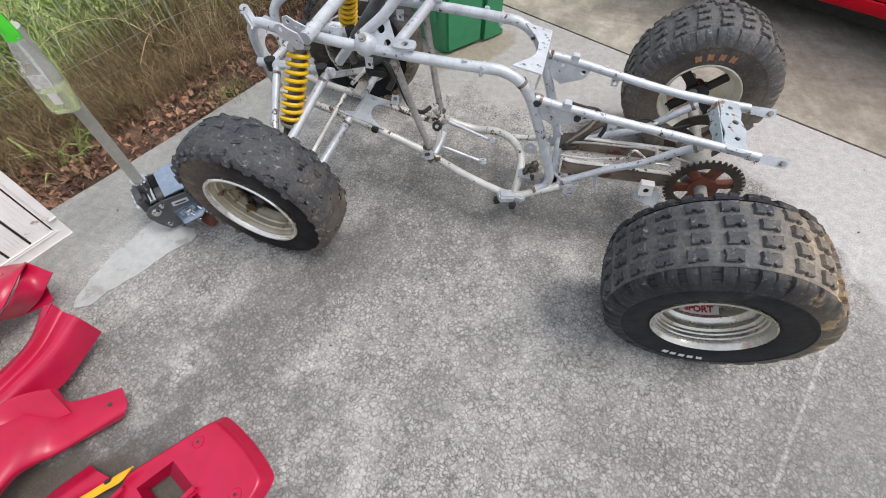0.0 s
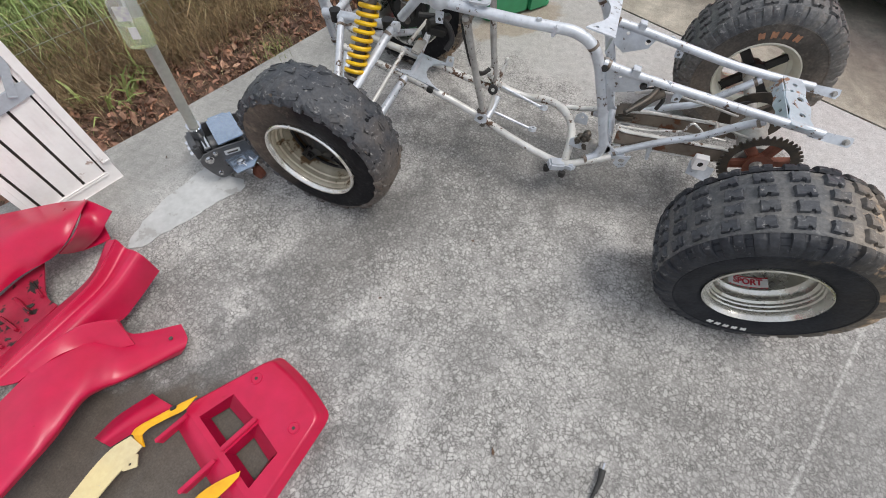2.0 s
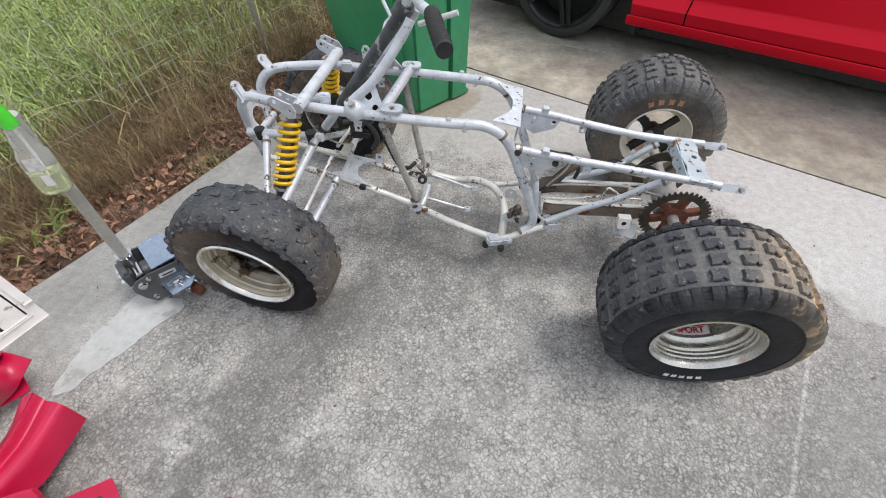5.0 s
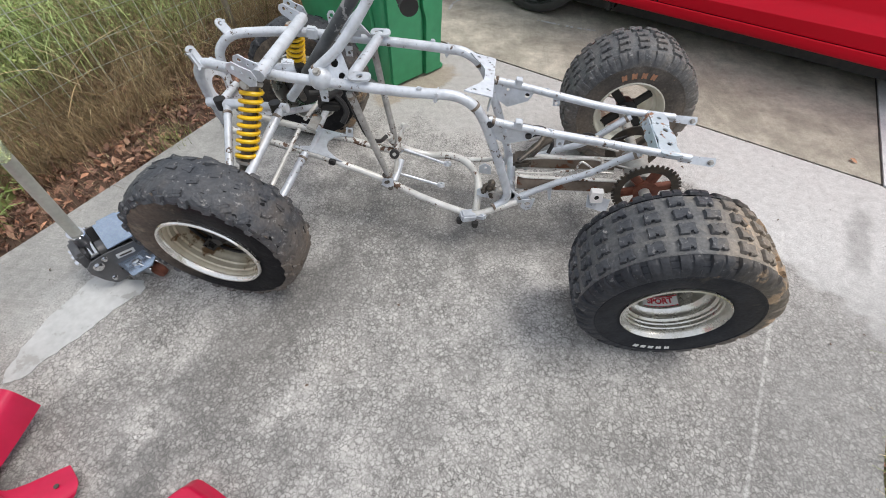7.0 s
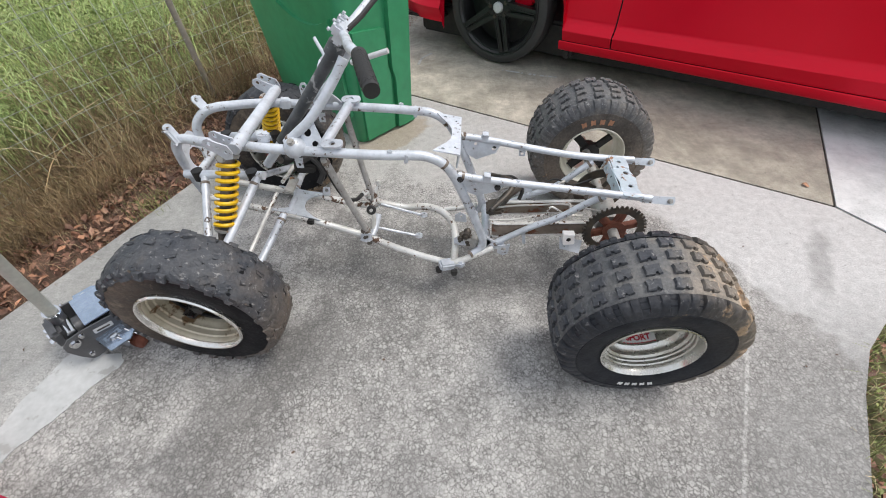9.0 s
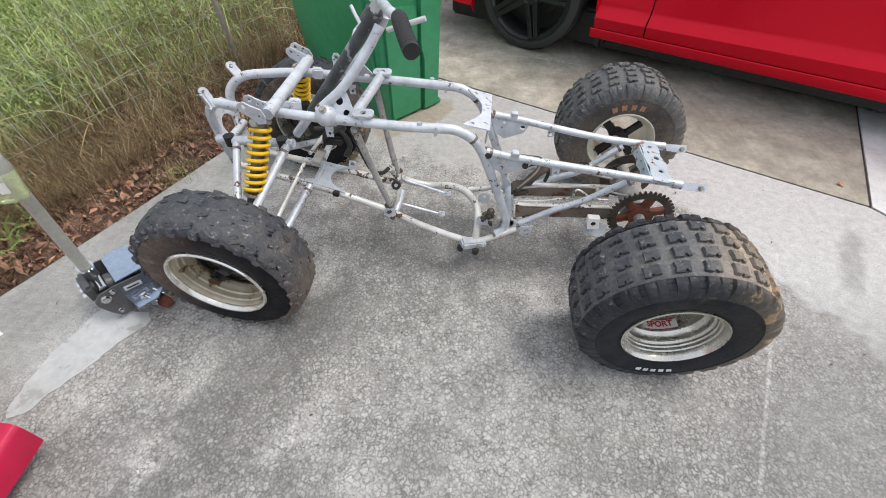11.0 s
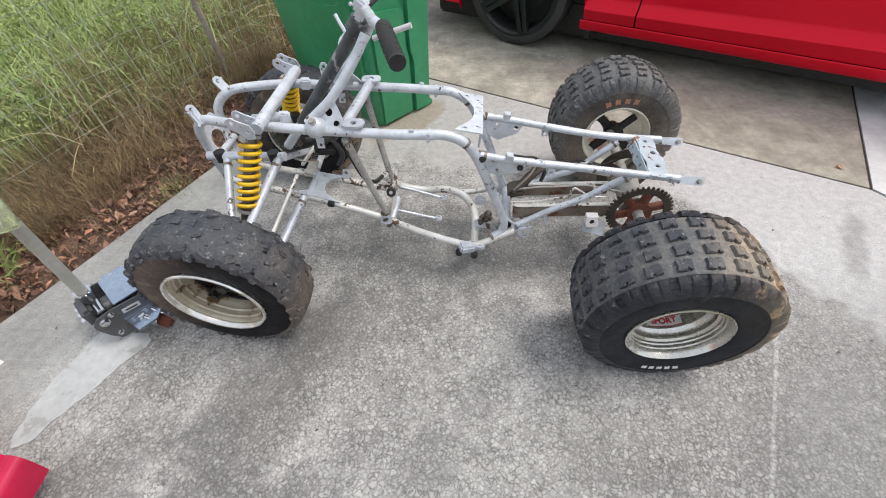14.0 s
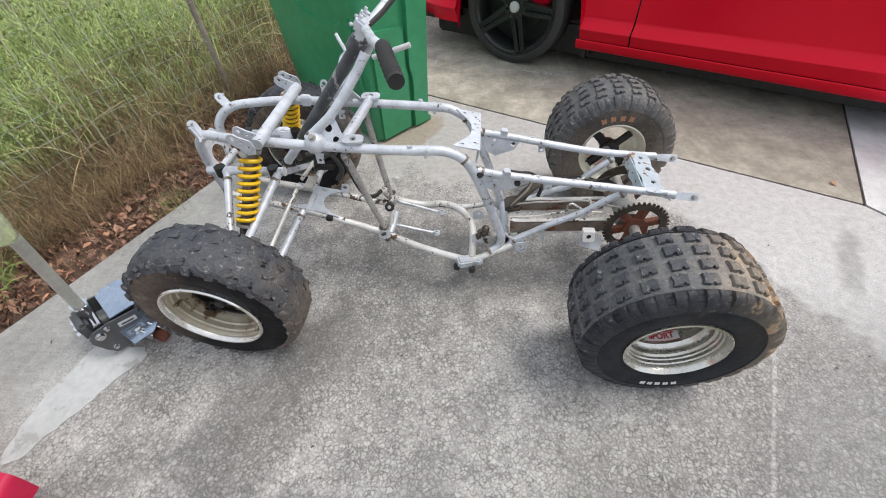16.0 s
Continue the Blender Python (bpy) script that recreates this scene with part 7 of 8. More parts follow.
for name, i0, i1, mat, inset in (("bonnet", 0, 3, M_CAR, 0.06), ("windscreen", 3, 4, M_GLASS_DARK, 0.10), ("roof", 4, 6, M_CAR, 0.20), ("rear_screen", 6, 7, M_GLASS_DARK, 0.14), ("boot_lid", 7, 9, M_CAR, 0.08)):
    bm = bmesh.new()
    rows = [[bm.verts.new((s, inset + (CAR_W - 2 * inset) * k / 8, z + 0.03 * math.sin(math.pi * k / 8))) for k in range(9)] for s, z in deck[i0:i1 + 1]]
    for a, b in zip(rows, rows[1:]):
        for k in range(8):
            bm.faces.new((a[k], a[k + 1], b[k + 1], b[k]))
    bmesh.ops.recalc_face_normals(bm, faces=bm.faces)
    bmesh.ops.solidify(bm, geom=list(bm.faces), thickness=0.004)
    part(name, bm, mat, car)
for ysign in (0, 1):
    bm = bmesh.new()
    y0, y1 = (0.035, 0.20) if ysign == 0 else (CAR_W - 0.035, CAR_W - 0.20)
    low_edge = [(0.45, 0.925), (1.2, 0.925), (2.2, 0.925), (3.0, 0.94)]
    top_edge = [(0.50, 0.96), (1.15, 1.34), (2.25, 1.36), (2.98, 1.02)]
    a = [bm.verts.new((s, y0, z)) for s, z in low_edge]
    b = [bm.verts.new((s, y1, z)) for s, z in top_edge]
    for k in range(3):
        bm.faces.new((a[k], a[k + 1], b[k + 1], b[k]))
    bmesh.ops.solidify(bm, geom=list(bm.faces), thickness=0.004)
    part("side_window", bm, M_GLASS_DARK, car)
# underbody reaches extra low to keep light from under the car
part("underbody", box((4.1, CAR_W - 0.30, 0.21), pose(1.27, CAR_W / 2, 0.16), 0.02), M_BLACK, car)
part("inner_sill", box((1.78, 0.12, 0.10), pose(1.28, 0.105, 0.205), 0.01), M_BLACK, car)
for s in (-1.0, 3.55):
    part("bumper", box((0.12, CAR_W - 0.42, 0.50), pose(s, CAR_W / 2, 0.42), 0.05), M_CAR, car)
# black block added to fill the arch behind the wheel with shade
part("arch_shade_block", box((0.07, 0.30, 0.42), pose(0.418, 0.185, 0.30), 0.02), M_BLACK, car)
part("bumper_floor", box((0.36, 0.30, 0.02), pose(-0.72, 0.17, 0.20), 0.006), M_BLACK, car)


def car_wheel(parent, m):
    w = new("wheel")
    w.parent = parent
    w.matrix_local = m
    part("tyre", lathe([(0.275, 0.185), (0.292, 0.194), (0.318, 0.198), (0.340, 0.186), (0.349, 0.165), (0.352, 0.10), (0.349, 0.035), (0.342, 0.015), (0.320, 0.004), (0.300, 0.003), (0.289, 0.008), (0.275, 0.02)], 72), M_CAR_TYRE, w, "low-profile black car tyre")
    part("rim", lathe([(0.272, 0.014), (0.278, 0.010), (0.280, 0.004), (0.286, 0.002), (0.290, 0.010), (0.284, 0.020), (0.262, 0.045), (0.258, 0.18), (0.248, 0.18), (0.252, 0.045), (0.262, 0.024), (0.268, 0.022)], 72, closed=True), M_CAR_RIM, w, "satin black rim")
    for k in range(5):
        a = radians(72 * k + 20)
        sp = bmesh.new()
        for d in (-1, 1):
            r0 = Matrix.Rotation(a, 4, "Y") @ Matrix.Translation((d * 0.0235, 0.036, 0.166))
            add_box(sp, (0.029, 0.030, 0.215), r0 @ Matrix.Rotation(radians(5), 4, "X") @ Matrix.Rotation(radians(-2.5 * d), 4, "Y"), 0.006)
        add_box(sp, (0.040, 0.010, 0.190), Matrix.Rotation(a, 4, "Y") @ Matrix.Translation((0, 0.052, 0.16)), 0.002)
        part("spoke", sp, M_CAR_RIM, w)
        part("wheel_nut", bolt_bm(bmesh.new(), Matrix.Rotation(radians(72 * k - 16), 3, "Y") @ Vector((0, 0.036, 0.060)), (0, -1, 0), 0.011, 0.010), M_CHAIN, w)
    part("hub", lathe([(0.0, 0.030), (0.074, 0.036), (0.088, 0.050), (0.088, 0.09), (0.0, 0.09)], 32), M_CAR_RIM, w)
    part("centre_cap", lathe([(0.0, 0.012), (0.028, 0.015), (0.034, 0.024), (0.034, 0.034), (0.0, 0.034)], 28), M_CAP, w, "silver centre cap")
    # disc and plate are black to paint the shade behind the spokes
    part("brake_disc", lathe([(0.07, 0.115), (0.175, 0.115), (0.175, 0.135), (0.07, 0.135)], 48, closed=True), M_BLACK, w)
    part("spoke_shade_disc", lathe([(0.0, 0.150), (0.256, 0.150), (0.256, 0.160), (0.0, 0.160)], 48), M_BLACK, w)
    part("brake_caliper", box((0.055, 0.05, 0.13), Matrix.Rotation(radians(75), 4, "Y") @ Matrix.Translation((0, 0.095, 0.165)), 0.012), M_CAR, w, "red brake caliper")
    return w


for ax in AXLES:
    car_wheel(car, pose(ax - 0.018, -0.005, 0.334))
    car_wheel(car, pose(ax - 0.018, CAR_W + 0.005, 0.334, 0, 0, 180))


# ---- wire fence in the weeds ----
FENCE = [Vector((-2.119, 1.32, 0)), Vector((0.371, 0.928, 0))]  # foot of the grey post, and the way along the fence
fence = thing("wire_fence", "pale square-mesh wire fence overgrown with dry weeds", "fence")


def fence_at(d, z):
    p = FENCE[0] + FENCE[1] * d
    return Vector((p.x, p.y, z))


for d in (0.0, -2.45, 2.2):
    lean = Vector((-0.03, 0.0, 0))
    part("post", tube([fence_at(d, -0.05), fence_at(d, 0.6) + lean * 0.6, fence_at(d, 1.25) + lean * 1.3], 0.017, 12), M_POST, fence, "weathered grey fence post")
verts, faces = [], []


def wire(a, b, r):
    d = (b - a).normalized()
    s = d.orthogonal().normalized()
    t = d.cross(s)
    i = len(verts)
    for c in (a, b):
        for k in range(3):
            q = c + r * (math.cos(k * 2.094) * s + math.sin(k * 2.094) * t)
            verts.append(tuple(q))
    for k in range(3):
        j = (k + 1) % 3
        faces.append((i + k, i + j, i + 3 + j, i + 3 + k))


random.seed(41)
for k in range(63):
    d, sway = -3.8 + 0.10 * k, random.uniform(-0.006, 0.006)
    for z in range(11):
        wire(fence_at(d + sway * math.sin(z), 0.03 + 0.105 * z), fence_at(d + sway * math.sin(z + 1), 0.03 + 0.105 * (z + 1)), 0.0019)
for k in range(12):
    sag = random.uniform(-0.008, 0.008)
    for j in range(62):
        d = -3.8 + 0.10 * j
        wire(fence_at(d, 0.03 + 0.105 * k + sag * math.sin(j * 0.8)), fence_at(d + 0.10, 0.03 + 0.105 * k + sag * math.sin((j + 1) * 0.8)), 0.0017)
raw("mesh", verts, faces, M_WIRE, fence, "thin square welded wire mesh")

# ---- weeds, litter, grass ----
rng = np.random.default_rng(12)


def blades(name, label, category, material, roots, heights, widths, bend, spread, seg=4, parent=None, kink=0.0):
    """Thin curved blades: one ribbon each, joined as one mass."""
    n = len(roots)
    ang = rng.uniform(0, 2 * np.pi, n)
    tilt = rng.normal(0, spread, n)
    tdir = rng.uniform(0, 2 * np.pi, n)
    vs = np.zeros((n, seg + 1, 2, 3))
    stray = np.zeros((n, 3))
    for k in range(seg + 1):
        t = k / seg
        lean = tilt * t + bend * t * t * rng.uniform(0.5, 1.5, n)
        cx = roots[:, 0] + np.cos(tdir) * heights * np.sin(lean) * t
        cy = roots[:, 1] + np.sin(tdir) * heights * np.sin(lean) * t
        cz = roots[:, 2] + heights * t * np.cos(np.clip(lean, -1.5, 1.5))
        if kink and k:
            stray += rng.normal(0, kink, (n, 3)) * heights[:, None]
            cx, cy, cz = cx + stray[:, 0], cy + stray[:, 1], np.maximum(cz + stray[:, 2], roots[:, 2])
        w = widths * (1 - 0.85 * t)
        for side, sg in ((0, -0.5), (1, 0.5)):
            vs[:, k, side, 0] = cx + np.cos(ang) * w * sg
            vs[:, k, side, 1] = cy + np.sin(ang) * w * sg
            vs[:, k, side, 2] = cz
    base = (np.arange(n) * (seg + 1) * 2)[:, None, None]
    quad_idx = np.array([[2 * k, 2 * k + 1, 2 * k + 3, 2 * k + 2] for k in range(seg)])[None]
    f = (base + quad_idx).reshape(-1, 4)
    return tagged(raw(name, vs.reshape(-1, 3).tolist(), f.tolist(), material, parent, smooth=True), label, category, kind="stuff")


def bank_z(x, y):
    away = edge_x(max(-4, min(y, 4))) - x
    return -0.035 + 0.10 * max(0, min(away - 0.5, 1.5))


def band(n, a0, a1, y0=-3.2, y1=4.2, power=1.0):
    """Random roots between a0 and a1 metres outside the drive's edge."""
    y = rng.uniform(y0, y1, n)
    a = a0 + (a1 - a0) * rng.uniform(0, 1, n) ** power
    x = np.array([edge_x(v) for v in y]) - a * 1.07
    z = np.array([bank_z(p, q) for p, q in zip(x, y)])
    return np.stack([x, y, z], 1)


def leaves(name, label, category, material, places, sizes, flat, parent=None):
    """Small folded leaves: two faces along a midrib."""
    n = len(places)
    a = rng.uniform(0, 2 * np.pi, n)
    pit, rol = rng.normal(0, flat, n), rng.normal(0, flat, n)
    shape = np.array([(-1, 0, 0), (-0.35, 0.42, 0.14), (0.35, 0.36, 0.14), (1, 0, 0.03), (0.35, -0.36, 0.14), (-0.35, -0.42, 0.14), (0, 0, 0)])
    vs = np.zeros((n, 7, 3))
    ca_, sa_, cp_, sp_, cr_, sr_ = np.cos(a), np.sin(a), np.cos(pit), np.sin(pit), np.cos(rol), np.sin(rol)
    for k, (x, y, z) in enumerate(shape):
        x2, y2, z2 = x * sizes * rng.uniform(0.75, 1.1, n), y * sizes * rng.uniform(0.55, 1.35, n), z * sizes * rng.uniform(0.2, 3.2, n)
        y3, z3 = y2 * cr_ - z2 * sr_, y2 * sr_ + z2 * cr_
        x3, z4 = x2 * cp_ + z3 * sp_, -x2 * sp_ + z3 * cp_
        vs[:, k, 0] = places[:, 0] + x3 * ca_ - y3 * sa_
        vs[:, k, 1] = places[:, 1] + x3 * sa_ + y3 * ca_
        vs[:, k, 2] = places[:, 2] + z4
    tri = np.array([(0, 6, 1), (1, 6, 2), (2, 6, 3), (3, 6, 4), (4, 6, 5), (5, 6, 0)])
    f = (np.arange(n)[:, None, None] * 7 + tri[None]).reshape(-1, 3)
    return tagged(raw(name, vs.reshape(-1, 3).tolist(), f.tolist(), material, parent, smooth=True), label, category, kind="stuff")


def clumped(p, scale, cut, seed=0.0):
    """Keeps the roots that fall in the thicker patches of the growth."""
    thick = np.array([noise.noise(Vector((x * scale, y * scale, seed))) + 0.5 * noise.noise(Vector((x * scale * 3.1, y * scale * 3.1, seed + 5))) for x, y, _ in p])
    return p[thick > cut]


p = band(13000, 0.0, 0.8)
p[:, 2] += rng.uniform(0.0, 0.035, len(p))
leaves("leaf_litter", "reddish brown fallen leaves along the drive's edge", "leaf litter", M_LITTER, p, 0.006 + 0.024 * rng.uniform(0, 1, len(p)) ** 2, 0.5)
p = clumped(band(4200, 0.0, 0.66), 3.0, -0.15, 2.0)
p[:, 2] += rng.uniform(0.01, 0.04, len(p))
leaves("tan_leaves", "curled tan leaves in the brown litter", "leaf litter", M_TAN_LEAF, p, rng.uniform(0.009, 0.026, len(p)), 0.6)
p = band(17000, 0.0, 0.75)
p[:, 2] += rng.uniform(0.0, 0.03, len(p))
blades("litter_twigs", "thin brown twigs and needles in the leaf litter", "twigs", M_LITTER, p, rng.uniform(0.03, 0.11, len(p)), rng.uniform(0.0010, 0.0026, len(p)), 0.6, 1.5, 3)
p = band(3200, 0.0, 0.75)
p[:, 2] += rng.uniform(0.005, 0.035, len(p))
blades("pale_needles", "pale dry needles scattered over the litter", "twigs", M_STRAW, p, rng.uniform(0.03, 0.09, len(p)), rng.uniform(0.0010, 0.0022, len(p)), 0.5, 1.6, 3)
p = clumped(band(330, 0.0, 0.5), 2.5, 0.0, 8.0)
p[:, 2] += rng.uniform(0.02, 0.04, len(p))
leaves("fallen_leaves", "orange fallen leaves on the brown litter", "leaf litter", M_RUST_LEAF, p, rng.uniform(0.013, 0.028, len(p)), 0.5)
p = np.concatenate([clumped(band(17000, 0.28, 0.74, -3.2, 0.6), 3.6, -0.15), clumped(band(24000, 0.42, 1.30, 0.6, 4.2), 3.6, -0.12)])
h = rng.uniform(0.07, 0.25, len(p)) + 0.13 * np.clip((np.array([edge_x(v) for v in p[:, 1]]) - p[:, 0]) - 0.2, 0, 1)
blades("dry_weeds", "tangled brown dry weeds beside the drive", "weeds", M_DRY, p, h, rng.uniform(0.0016, 0.0038, len(p)), 1.6, 1.2, 5, None, 0.10)
p = clumped(np.concatenate([band(1400, 0.32, 0.72, -3.2, 0.6), band(2000, 0.34, 1.2, 0.6, 4.2)]), 2.8, -0.05, 3.0)
blades("straw", "pale dry straw among the weeds", "weeds", M_STRAW, p, rng.uniform(0.08, 0.32, len(p)), rng.uniform(0.0014, 0.0030, len(p)), 1.2, 1.0, 5, None, 0.08)
p = clumped(band(9500, 0.55, 1.7, power=0.8), 2.4, -0.02, 6.0)
blades("green_weeds", "olive green weed stems beside the drive", "weeds", M_GREEN, p, rng.uniform(0.10, 0.40, len(p)), rng.uniform(0.004, 0.009, len(p)), 1.5, 1.0, 5, None, 0.05)
p = np.concatenate([clumped(band(15000, 0.85, 2.0), 2.0, -0.05, 9.0), band(8000, 1.4, 3.0), band(7000, 0.98, 2.2, -1.8, 1.0)])
blades("tall_grass", "bright green grass behind the wire fence", "grass", M_LUSH, p, rng.uniform(0.12, 0.45, len(p)), rng.uniform(0.005, 0.012, len(p)), 1.6, 0.9, 5, None, 0.03)
# leafy weeds in bushy clumps, thin towards the drive
for low, high, count, each, tall, label in ((0.80, 1.15, 34, 80, 0.26, "leafy olive weeds in clumps at the fence"), (1.05, 2.3, 80, 170, 0.44, "bushy green weeds growing through the fence")):
    root = band(count, low, high, -1.6, 3.4)
    size = rng.uniform(0.6, 1.25, count)
    who = np.repeat(np.arange(count), each)
    spot = rng.normal(0, 1, (len(who), 3)) * np.array([0.085, 0.085, 0.0]) * size[who][:, None] + root[who]
    spot[:, 2] = root[who][:, 2] + tall * size[who] * rng.uniform(0.15, 1.0, len(who)) ** 0.7
    leaves("leafy_weeds", label, "weeds", M_HERB, spot, rng.uniform(0.006, 0.017, len(who)), 0.8)
    stalk = root[np.repeat(np.arange(count), 9)] + rng.normal(0, 1, (count * 9, 3)) * np.array([0.06, 0.06, 0])
    blades("weed_stalks", "thin green and tan weed stalks", "weeds", M_GREEN, stalk, tall * rng.uniform(0.6, 1.15, len(stalk)), rng.uniform(0.003, 0.006, len(stalk)), 0.8, 0.5)
p = band(420, 0.8, 2.2, -1.6, 3.4)
blades("dry_stalks", "pale dry stalks standing among the green weeds", "weeds", M_STRAW, p, rng.uniform(0.25, 0.60, len(p)), rng.uniform(0.002, 0.005, len(p)), 0.5, 0.35)
p = clumped(band(7000, 0.75, 1.8), 2.6, 0.02, 12.0)
p[:, 2] += rng.uniform(0.10, 0.48, len(p))
leaves("vine_leaves", "small green vine leaves on the fence", "vine", M_GREEN, p, rng.uniform(0.004, 0.012, len(p)), 0.8)
p = clumped(band(5000, 0.55, 1.25, -0.8, 3.2), 2.6, 0.08, 15.0)
p[:, 2] += rng.uniform(0.06, 0.32, len(p))
leaves("weed_leaves", "small olive leaves among the weed stems", "weeds", M_GREEN, p, rng.uniform(0.003, 0.008, len(p)), 0.8)
p = clumped(band(1100, 0.40, 1.0, 0.4, 3.2), 3.0, -0.2, 4.0)
blades("pale_stalks", "pale upright stalks in the dry weeds", "weeds", M_STRAW, p, rng.uniform(0.18, 0.42, len(p)), rng.uniform(0.0014, 0.0028, len(p)), 0.35, 0.35)
p = band(7000, 2.2, 6.0, -5, 7)
blades("lawn", "sunlit lawn beyond the fence", "grass", M_LUSH, p, rng.uniform(0.10, 0.25, len(p)), rng.uniform(0.008, 0.016, len(p)), 0.8, 0.4, 3)

# runners and fallen stems that cross the weeds
random.seed(3)
stems = bmesh.new()
for k in range(30):
    y = random.uniform(-0.2, 2.6)
    a = random.uniform(0.25, 1.0)
    x = edge_x(y) - a
    th = random.uniform(0, 6.28)
    l = random.uniform(0.15, 0.5)
    z0 = bank_z(x, y) + random.uniform(0.05, 0.20)
    mid_ = Vector((x, y, z0 + random.uniform(0.02, 0.12)))
    d = Vector((math.cos(th), math.sin(th), random.uniform(-0.3, 0.4))) * l / 2
    add_tube(stems, [mid_ - d - Vector((0, 0, 0.06)), mid_, mid_ + d], random.uniform(0.0014, 0.0028), 5, 5)
runners = bmesh.new()
for k in range(34):
    y = random.uniform(-0.9, 2.4)
    x = edge_x(y) - random.uniform(0.5, 1.35)
    th, l = random.uniform(0, 6.28), random.uniform(0.12, 0.55)
    p0 = Vector((x, y, bank_z(x, y) + random.uniform(0.12, 0.34)))
    d = Vector((math.cos(th), math.sin(th), random.uniform(-0.5, 0.5))) * l
    side = Vector((-d.y, d.x, 0)) * random.uniform(-0.35, 0.35)
    add_tube(runners, [p0 - d / 2 - Vector((0, 0, l * 0.2)), p0 + side * 0.6, p0 + d / 2 + side, p0 + d * 0.85 - Vector((0, 0, l * 0.15))], random.uniform(0.0014, 0.0034), 5, 6, 1.0, 0.0008)
tagged(obj("bent_straws", runners, M_STRAW), "long pale bent straws crossing the weeds", "stems", kind="stuff")
tagged(obj("dead_stems", stems, M_DRY), "long brown dead stems lying over the weeds", "stems", kind="stuff")
# green sprigs at the jack
p = np.stack([rng.normal(-2.40, 0.05, 60), rng.normal(-0.24, 0.08, 60), np.full(60, -0.02)], 1)
blades("sprig", "green broad-bladed sprig in the brown litter", "weed", M_HERB, p[:30], rng.uniform(0.07, 0.17, 30), rng.uniform(0.012, 0.022, 30), 1.1, 0.7)
p = np.stack([rng.normal(-1.95, 0.04, 90), rng.normal(0.25, 0.05, 90), np.full(90, -0.03)], 1)
blades("grass_tuft", "yellow-green grass tuft in the litter", "grass", M_GREEN, p, rng.uniform(0.05, 0.14, 90), rng.uniform(0.002, 0.004, 90), 0.9, 0.6)


# the grass verge at the curved edge
def right_x(y):
    pts = sorted((b, a) for a, b in curve)
    for (y0, x0), (y1, x1) in zip(pts, pts[1:]):
        if y <= y1:
            return x0 + (x1 - x0) * (y - y0) / (y1 - y0)
    return pts[-1][1]


def verge(n, a0, a1):
    y = rng.uniform(-2.2, -0.13, n)
    x = np.array([right_x(v) for v in y]) + rng.uniform(a0, a1, n)
    return np.stack([x, y, np.full(n, -0.035)], 1)


p = verge(7000, 0.005, 1.0)
p[:, 2] += rng.uniform(0.01, 0.06, len(p))
leaves("clover", "small green clover leaves on the verge", "clover", M_GREEN, p, rng.uniform(0.004, 0.009, len(p)), 0.5)
p = verge(7000, 0.0, 1.0)
blades("verge_grass", "short green and tan verge grass", "grass", M_GREEN, p, rng.uniform(0.03, 0.09, len(p)), rng.uniform(0.002, 0.005, len(p)), 1.0, 0.6, 3)
p = verge(3200, 0.0, 0.9)
blades("verge_straw", "dry grass on the verge", "grass", M_STRAW, p, rng.uniform(0.03, 0.09, len(p)), rng.uniform(0.002, 0.004, len(p)), 1.0, 0.7, 3)
p = verge(1600, 0.0, 0.8)
p[:, 2] += 0.01
leaves("verge_litter", "brown leaves on the verge", "leaf litter", M_LITTER, p, rng.uniform(0.010, 0.022, len(p)), 0.5)

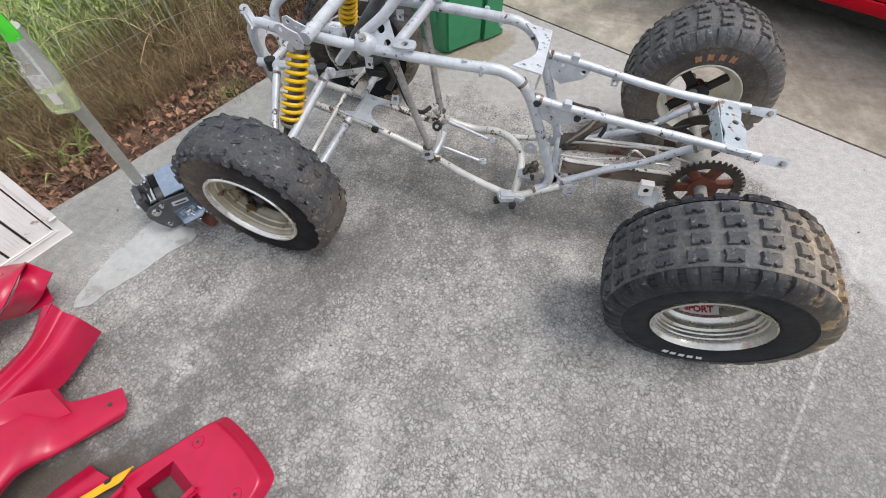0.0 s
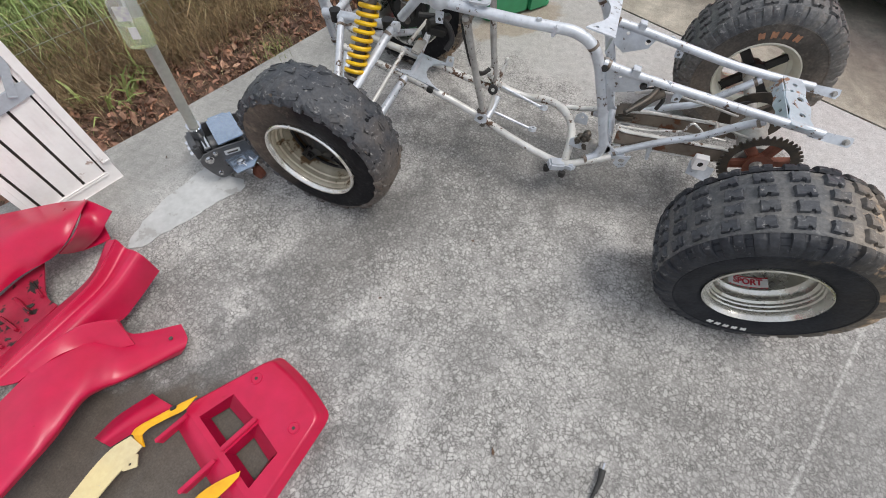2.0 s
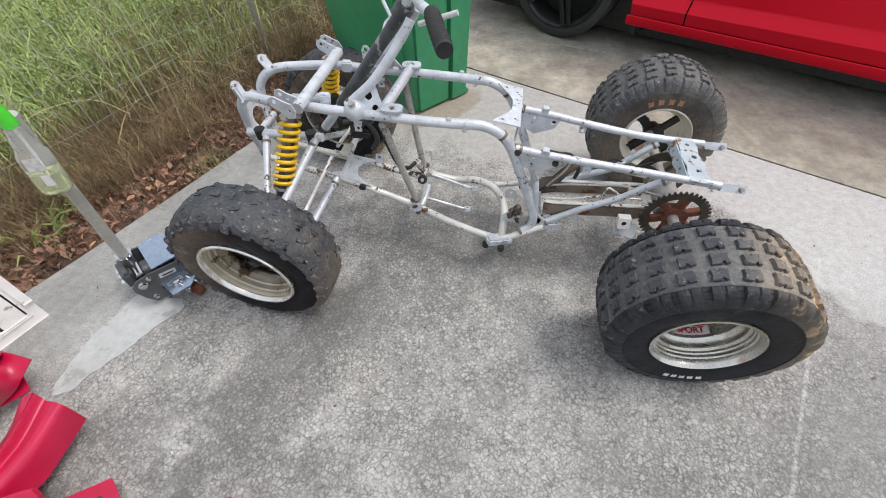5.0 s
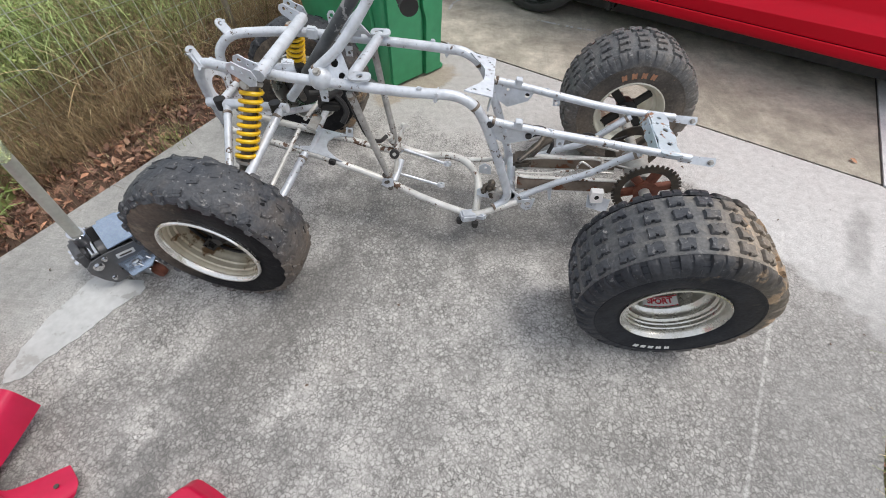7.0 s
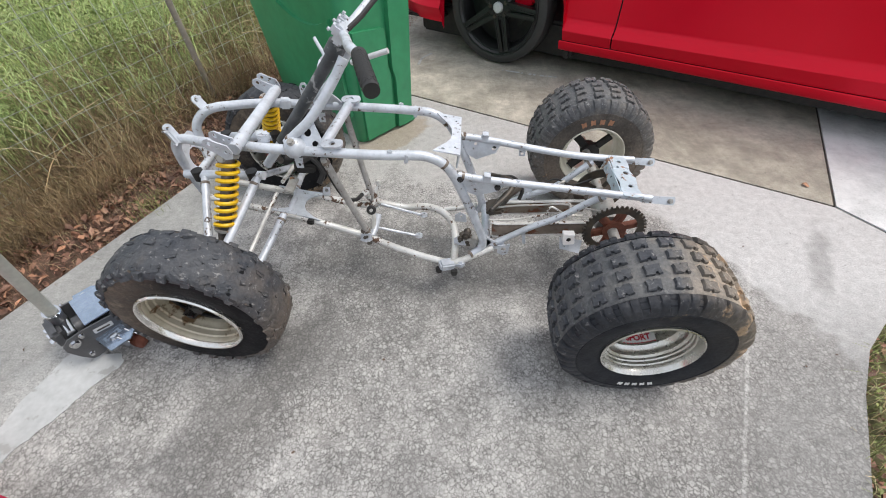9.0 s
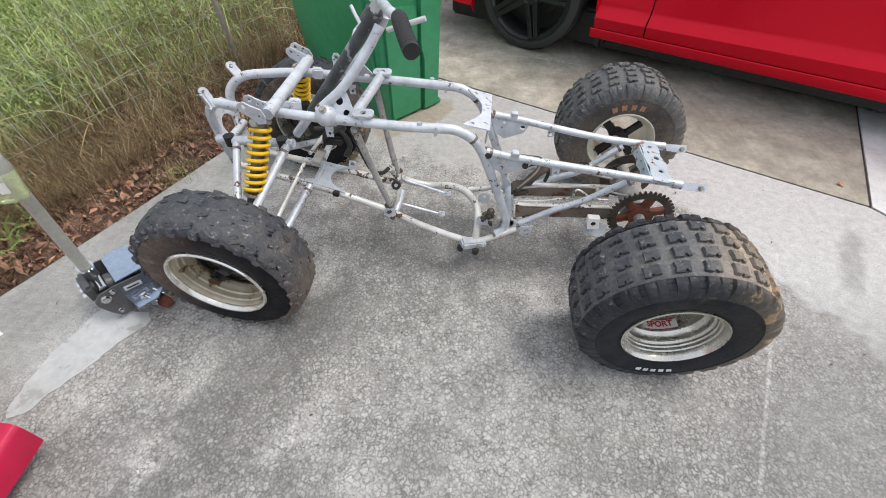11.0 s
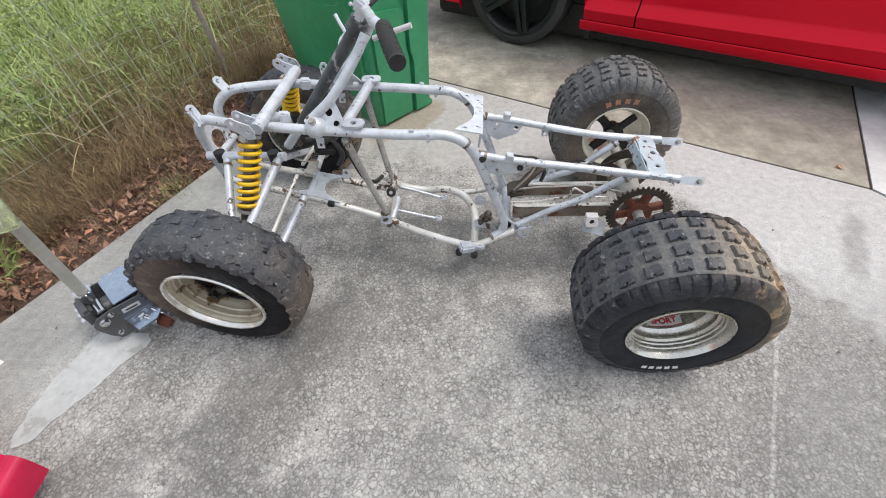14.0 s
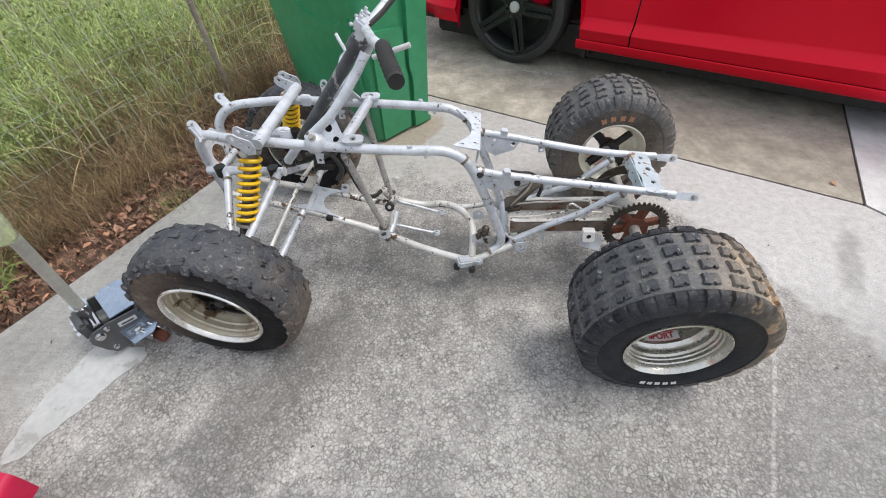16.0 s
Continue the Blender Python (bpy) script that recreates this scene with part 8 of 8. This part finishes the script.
# pale scrape on the dark slab near the car's wheel
bm = bmesh.new()
random.seed(18)
arc = spline([(-0.837, 1.790, 0), (-0.815, 1.908, 0), (-0.754, 1.989, 0)], 10)
worn = spline([(-0.25, 1.700, 0), (-0.113, 1.651, 0), (-0.004, 1.616, 0), (0.105, 1.590, 0)], 12)
for a, b in list(zip(arc, arc[1:])) + [s for s in zip(worn, worn[1:]) if random.random() < 0.6]:
    d = b - a
    add_box(bm, (d.length, random.uniform(0.010, 0.022), 0.002), Matrix.Translation(((a.x + b.x) / 2, (a.y + b.y) / 2, 0.0012)) @ Matrix.Rotation(math.atan2(d.y, d.x), 4, "Z"))
tagged(obj("scrape_mark", bm, M_PATCH, smooth=0), "pale curved scrape mark on the dark slab", "scrape mark", kind="structure")

# ---- small things on the concrete ----
strap = thing("cable_end", "short black cable with a bare metal tip lying on the drive", "cable")
part("plug", tube([(-0.250, -1.030, 0.012), (-0.254, -1.058, 0.013), (-0.262, -1.085, 0.012)], 0.0085, 10, 6, 0.8, 0.005), M_GRIP, strap)
part("lead", tube([(-0.262, -1.085, 0.010), (-0.272, -1.115, 0.006), (-0.290, -1.165, 0.005), (-0.30, -1.25, 0.005)], 0.004, 8), M_GRIP, strap)
part("tip", tube([(-0.250, -1.030, 0.012), (-0.247, -1.014, 0.010)], 0.003, 8), M_CHROME, strap)


def fallen(name, x, y, size, material, label, seed):
    global rng
    rng = np.random.default_rng(seed)
    ob = leaves(name, label, "leaf", material, np.array([(x, y, 0.005)]), np.array([size]), 0.15)
    ob["kind"] = ""
    del ob["kind"]
    return ob


for i, (x, y, s, mat_) in enumerate(((1.074, 0.453, 0.020, M_RUST_LEAF), (-0.740, -0.492, 0.008, M_SOIL), (0.582, -0.464, 0.007, M_SOIL), (-0.514, -1.076, 0.010, M_SOIL), (0.33, 0.32, 0.010, M_SOIL),
                                     (0.62, 0.05, 0.006, M_SOIL), (0.70, -0.42, 0.006, M_SOIL), (0.30, -0.93, 0.008, M_SOIL), (-1.96, -0.50, 0.009, M_SOIL), (-0.95, -0.78, 0.007, M_SOIL))):
    fallen("fallen_leaf", x, y, s, mat_, "orange fallen leaf on the dark slab" if mat_ is M_RUST_LEAF else "small dry leaf scrap on the concrete", 100 + i)
twig = tube([(0.235, -0.955, 0.004), (0.245, -0.945, 0.006), (0.262, -0.944, 0.006), (0.27, -0.952, 0.004)], 0.0022, 6)
tagged(obj("twig", twig, M_POST), "small curled dark twig on the concrete", "twig")
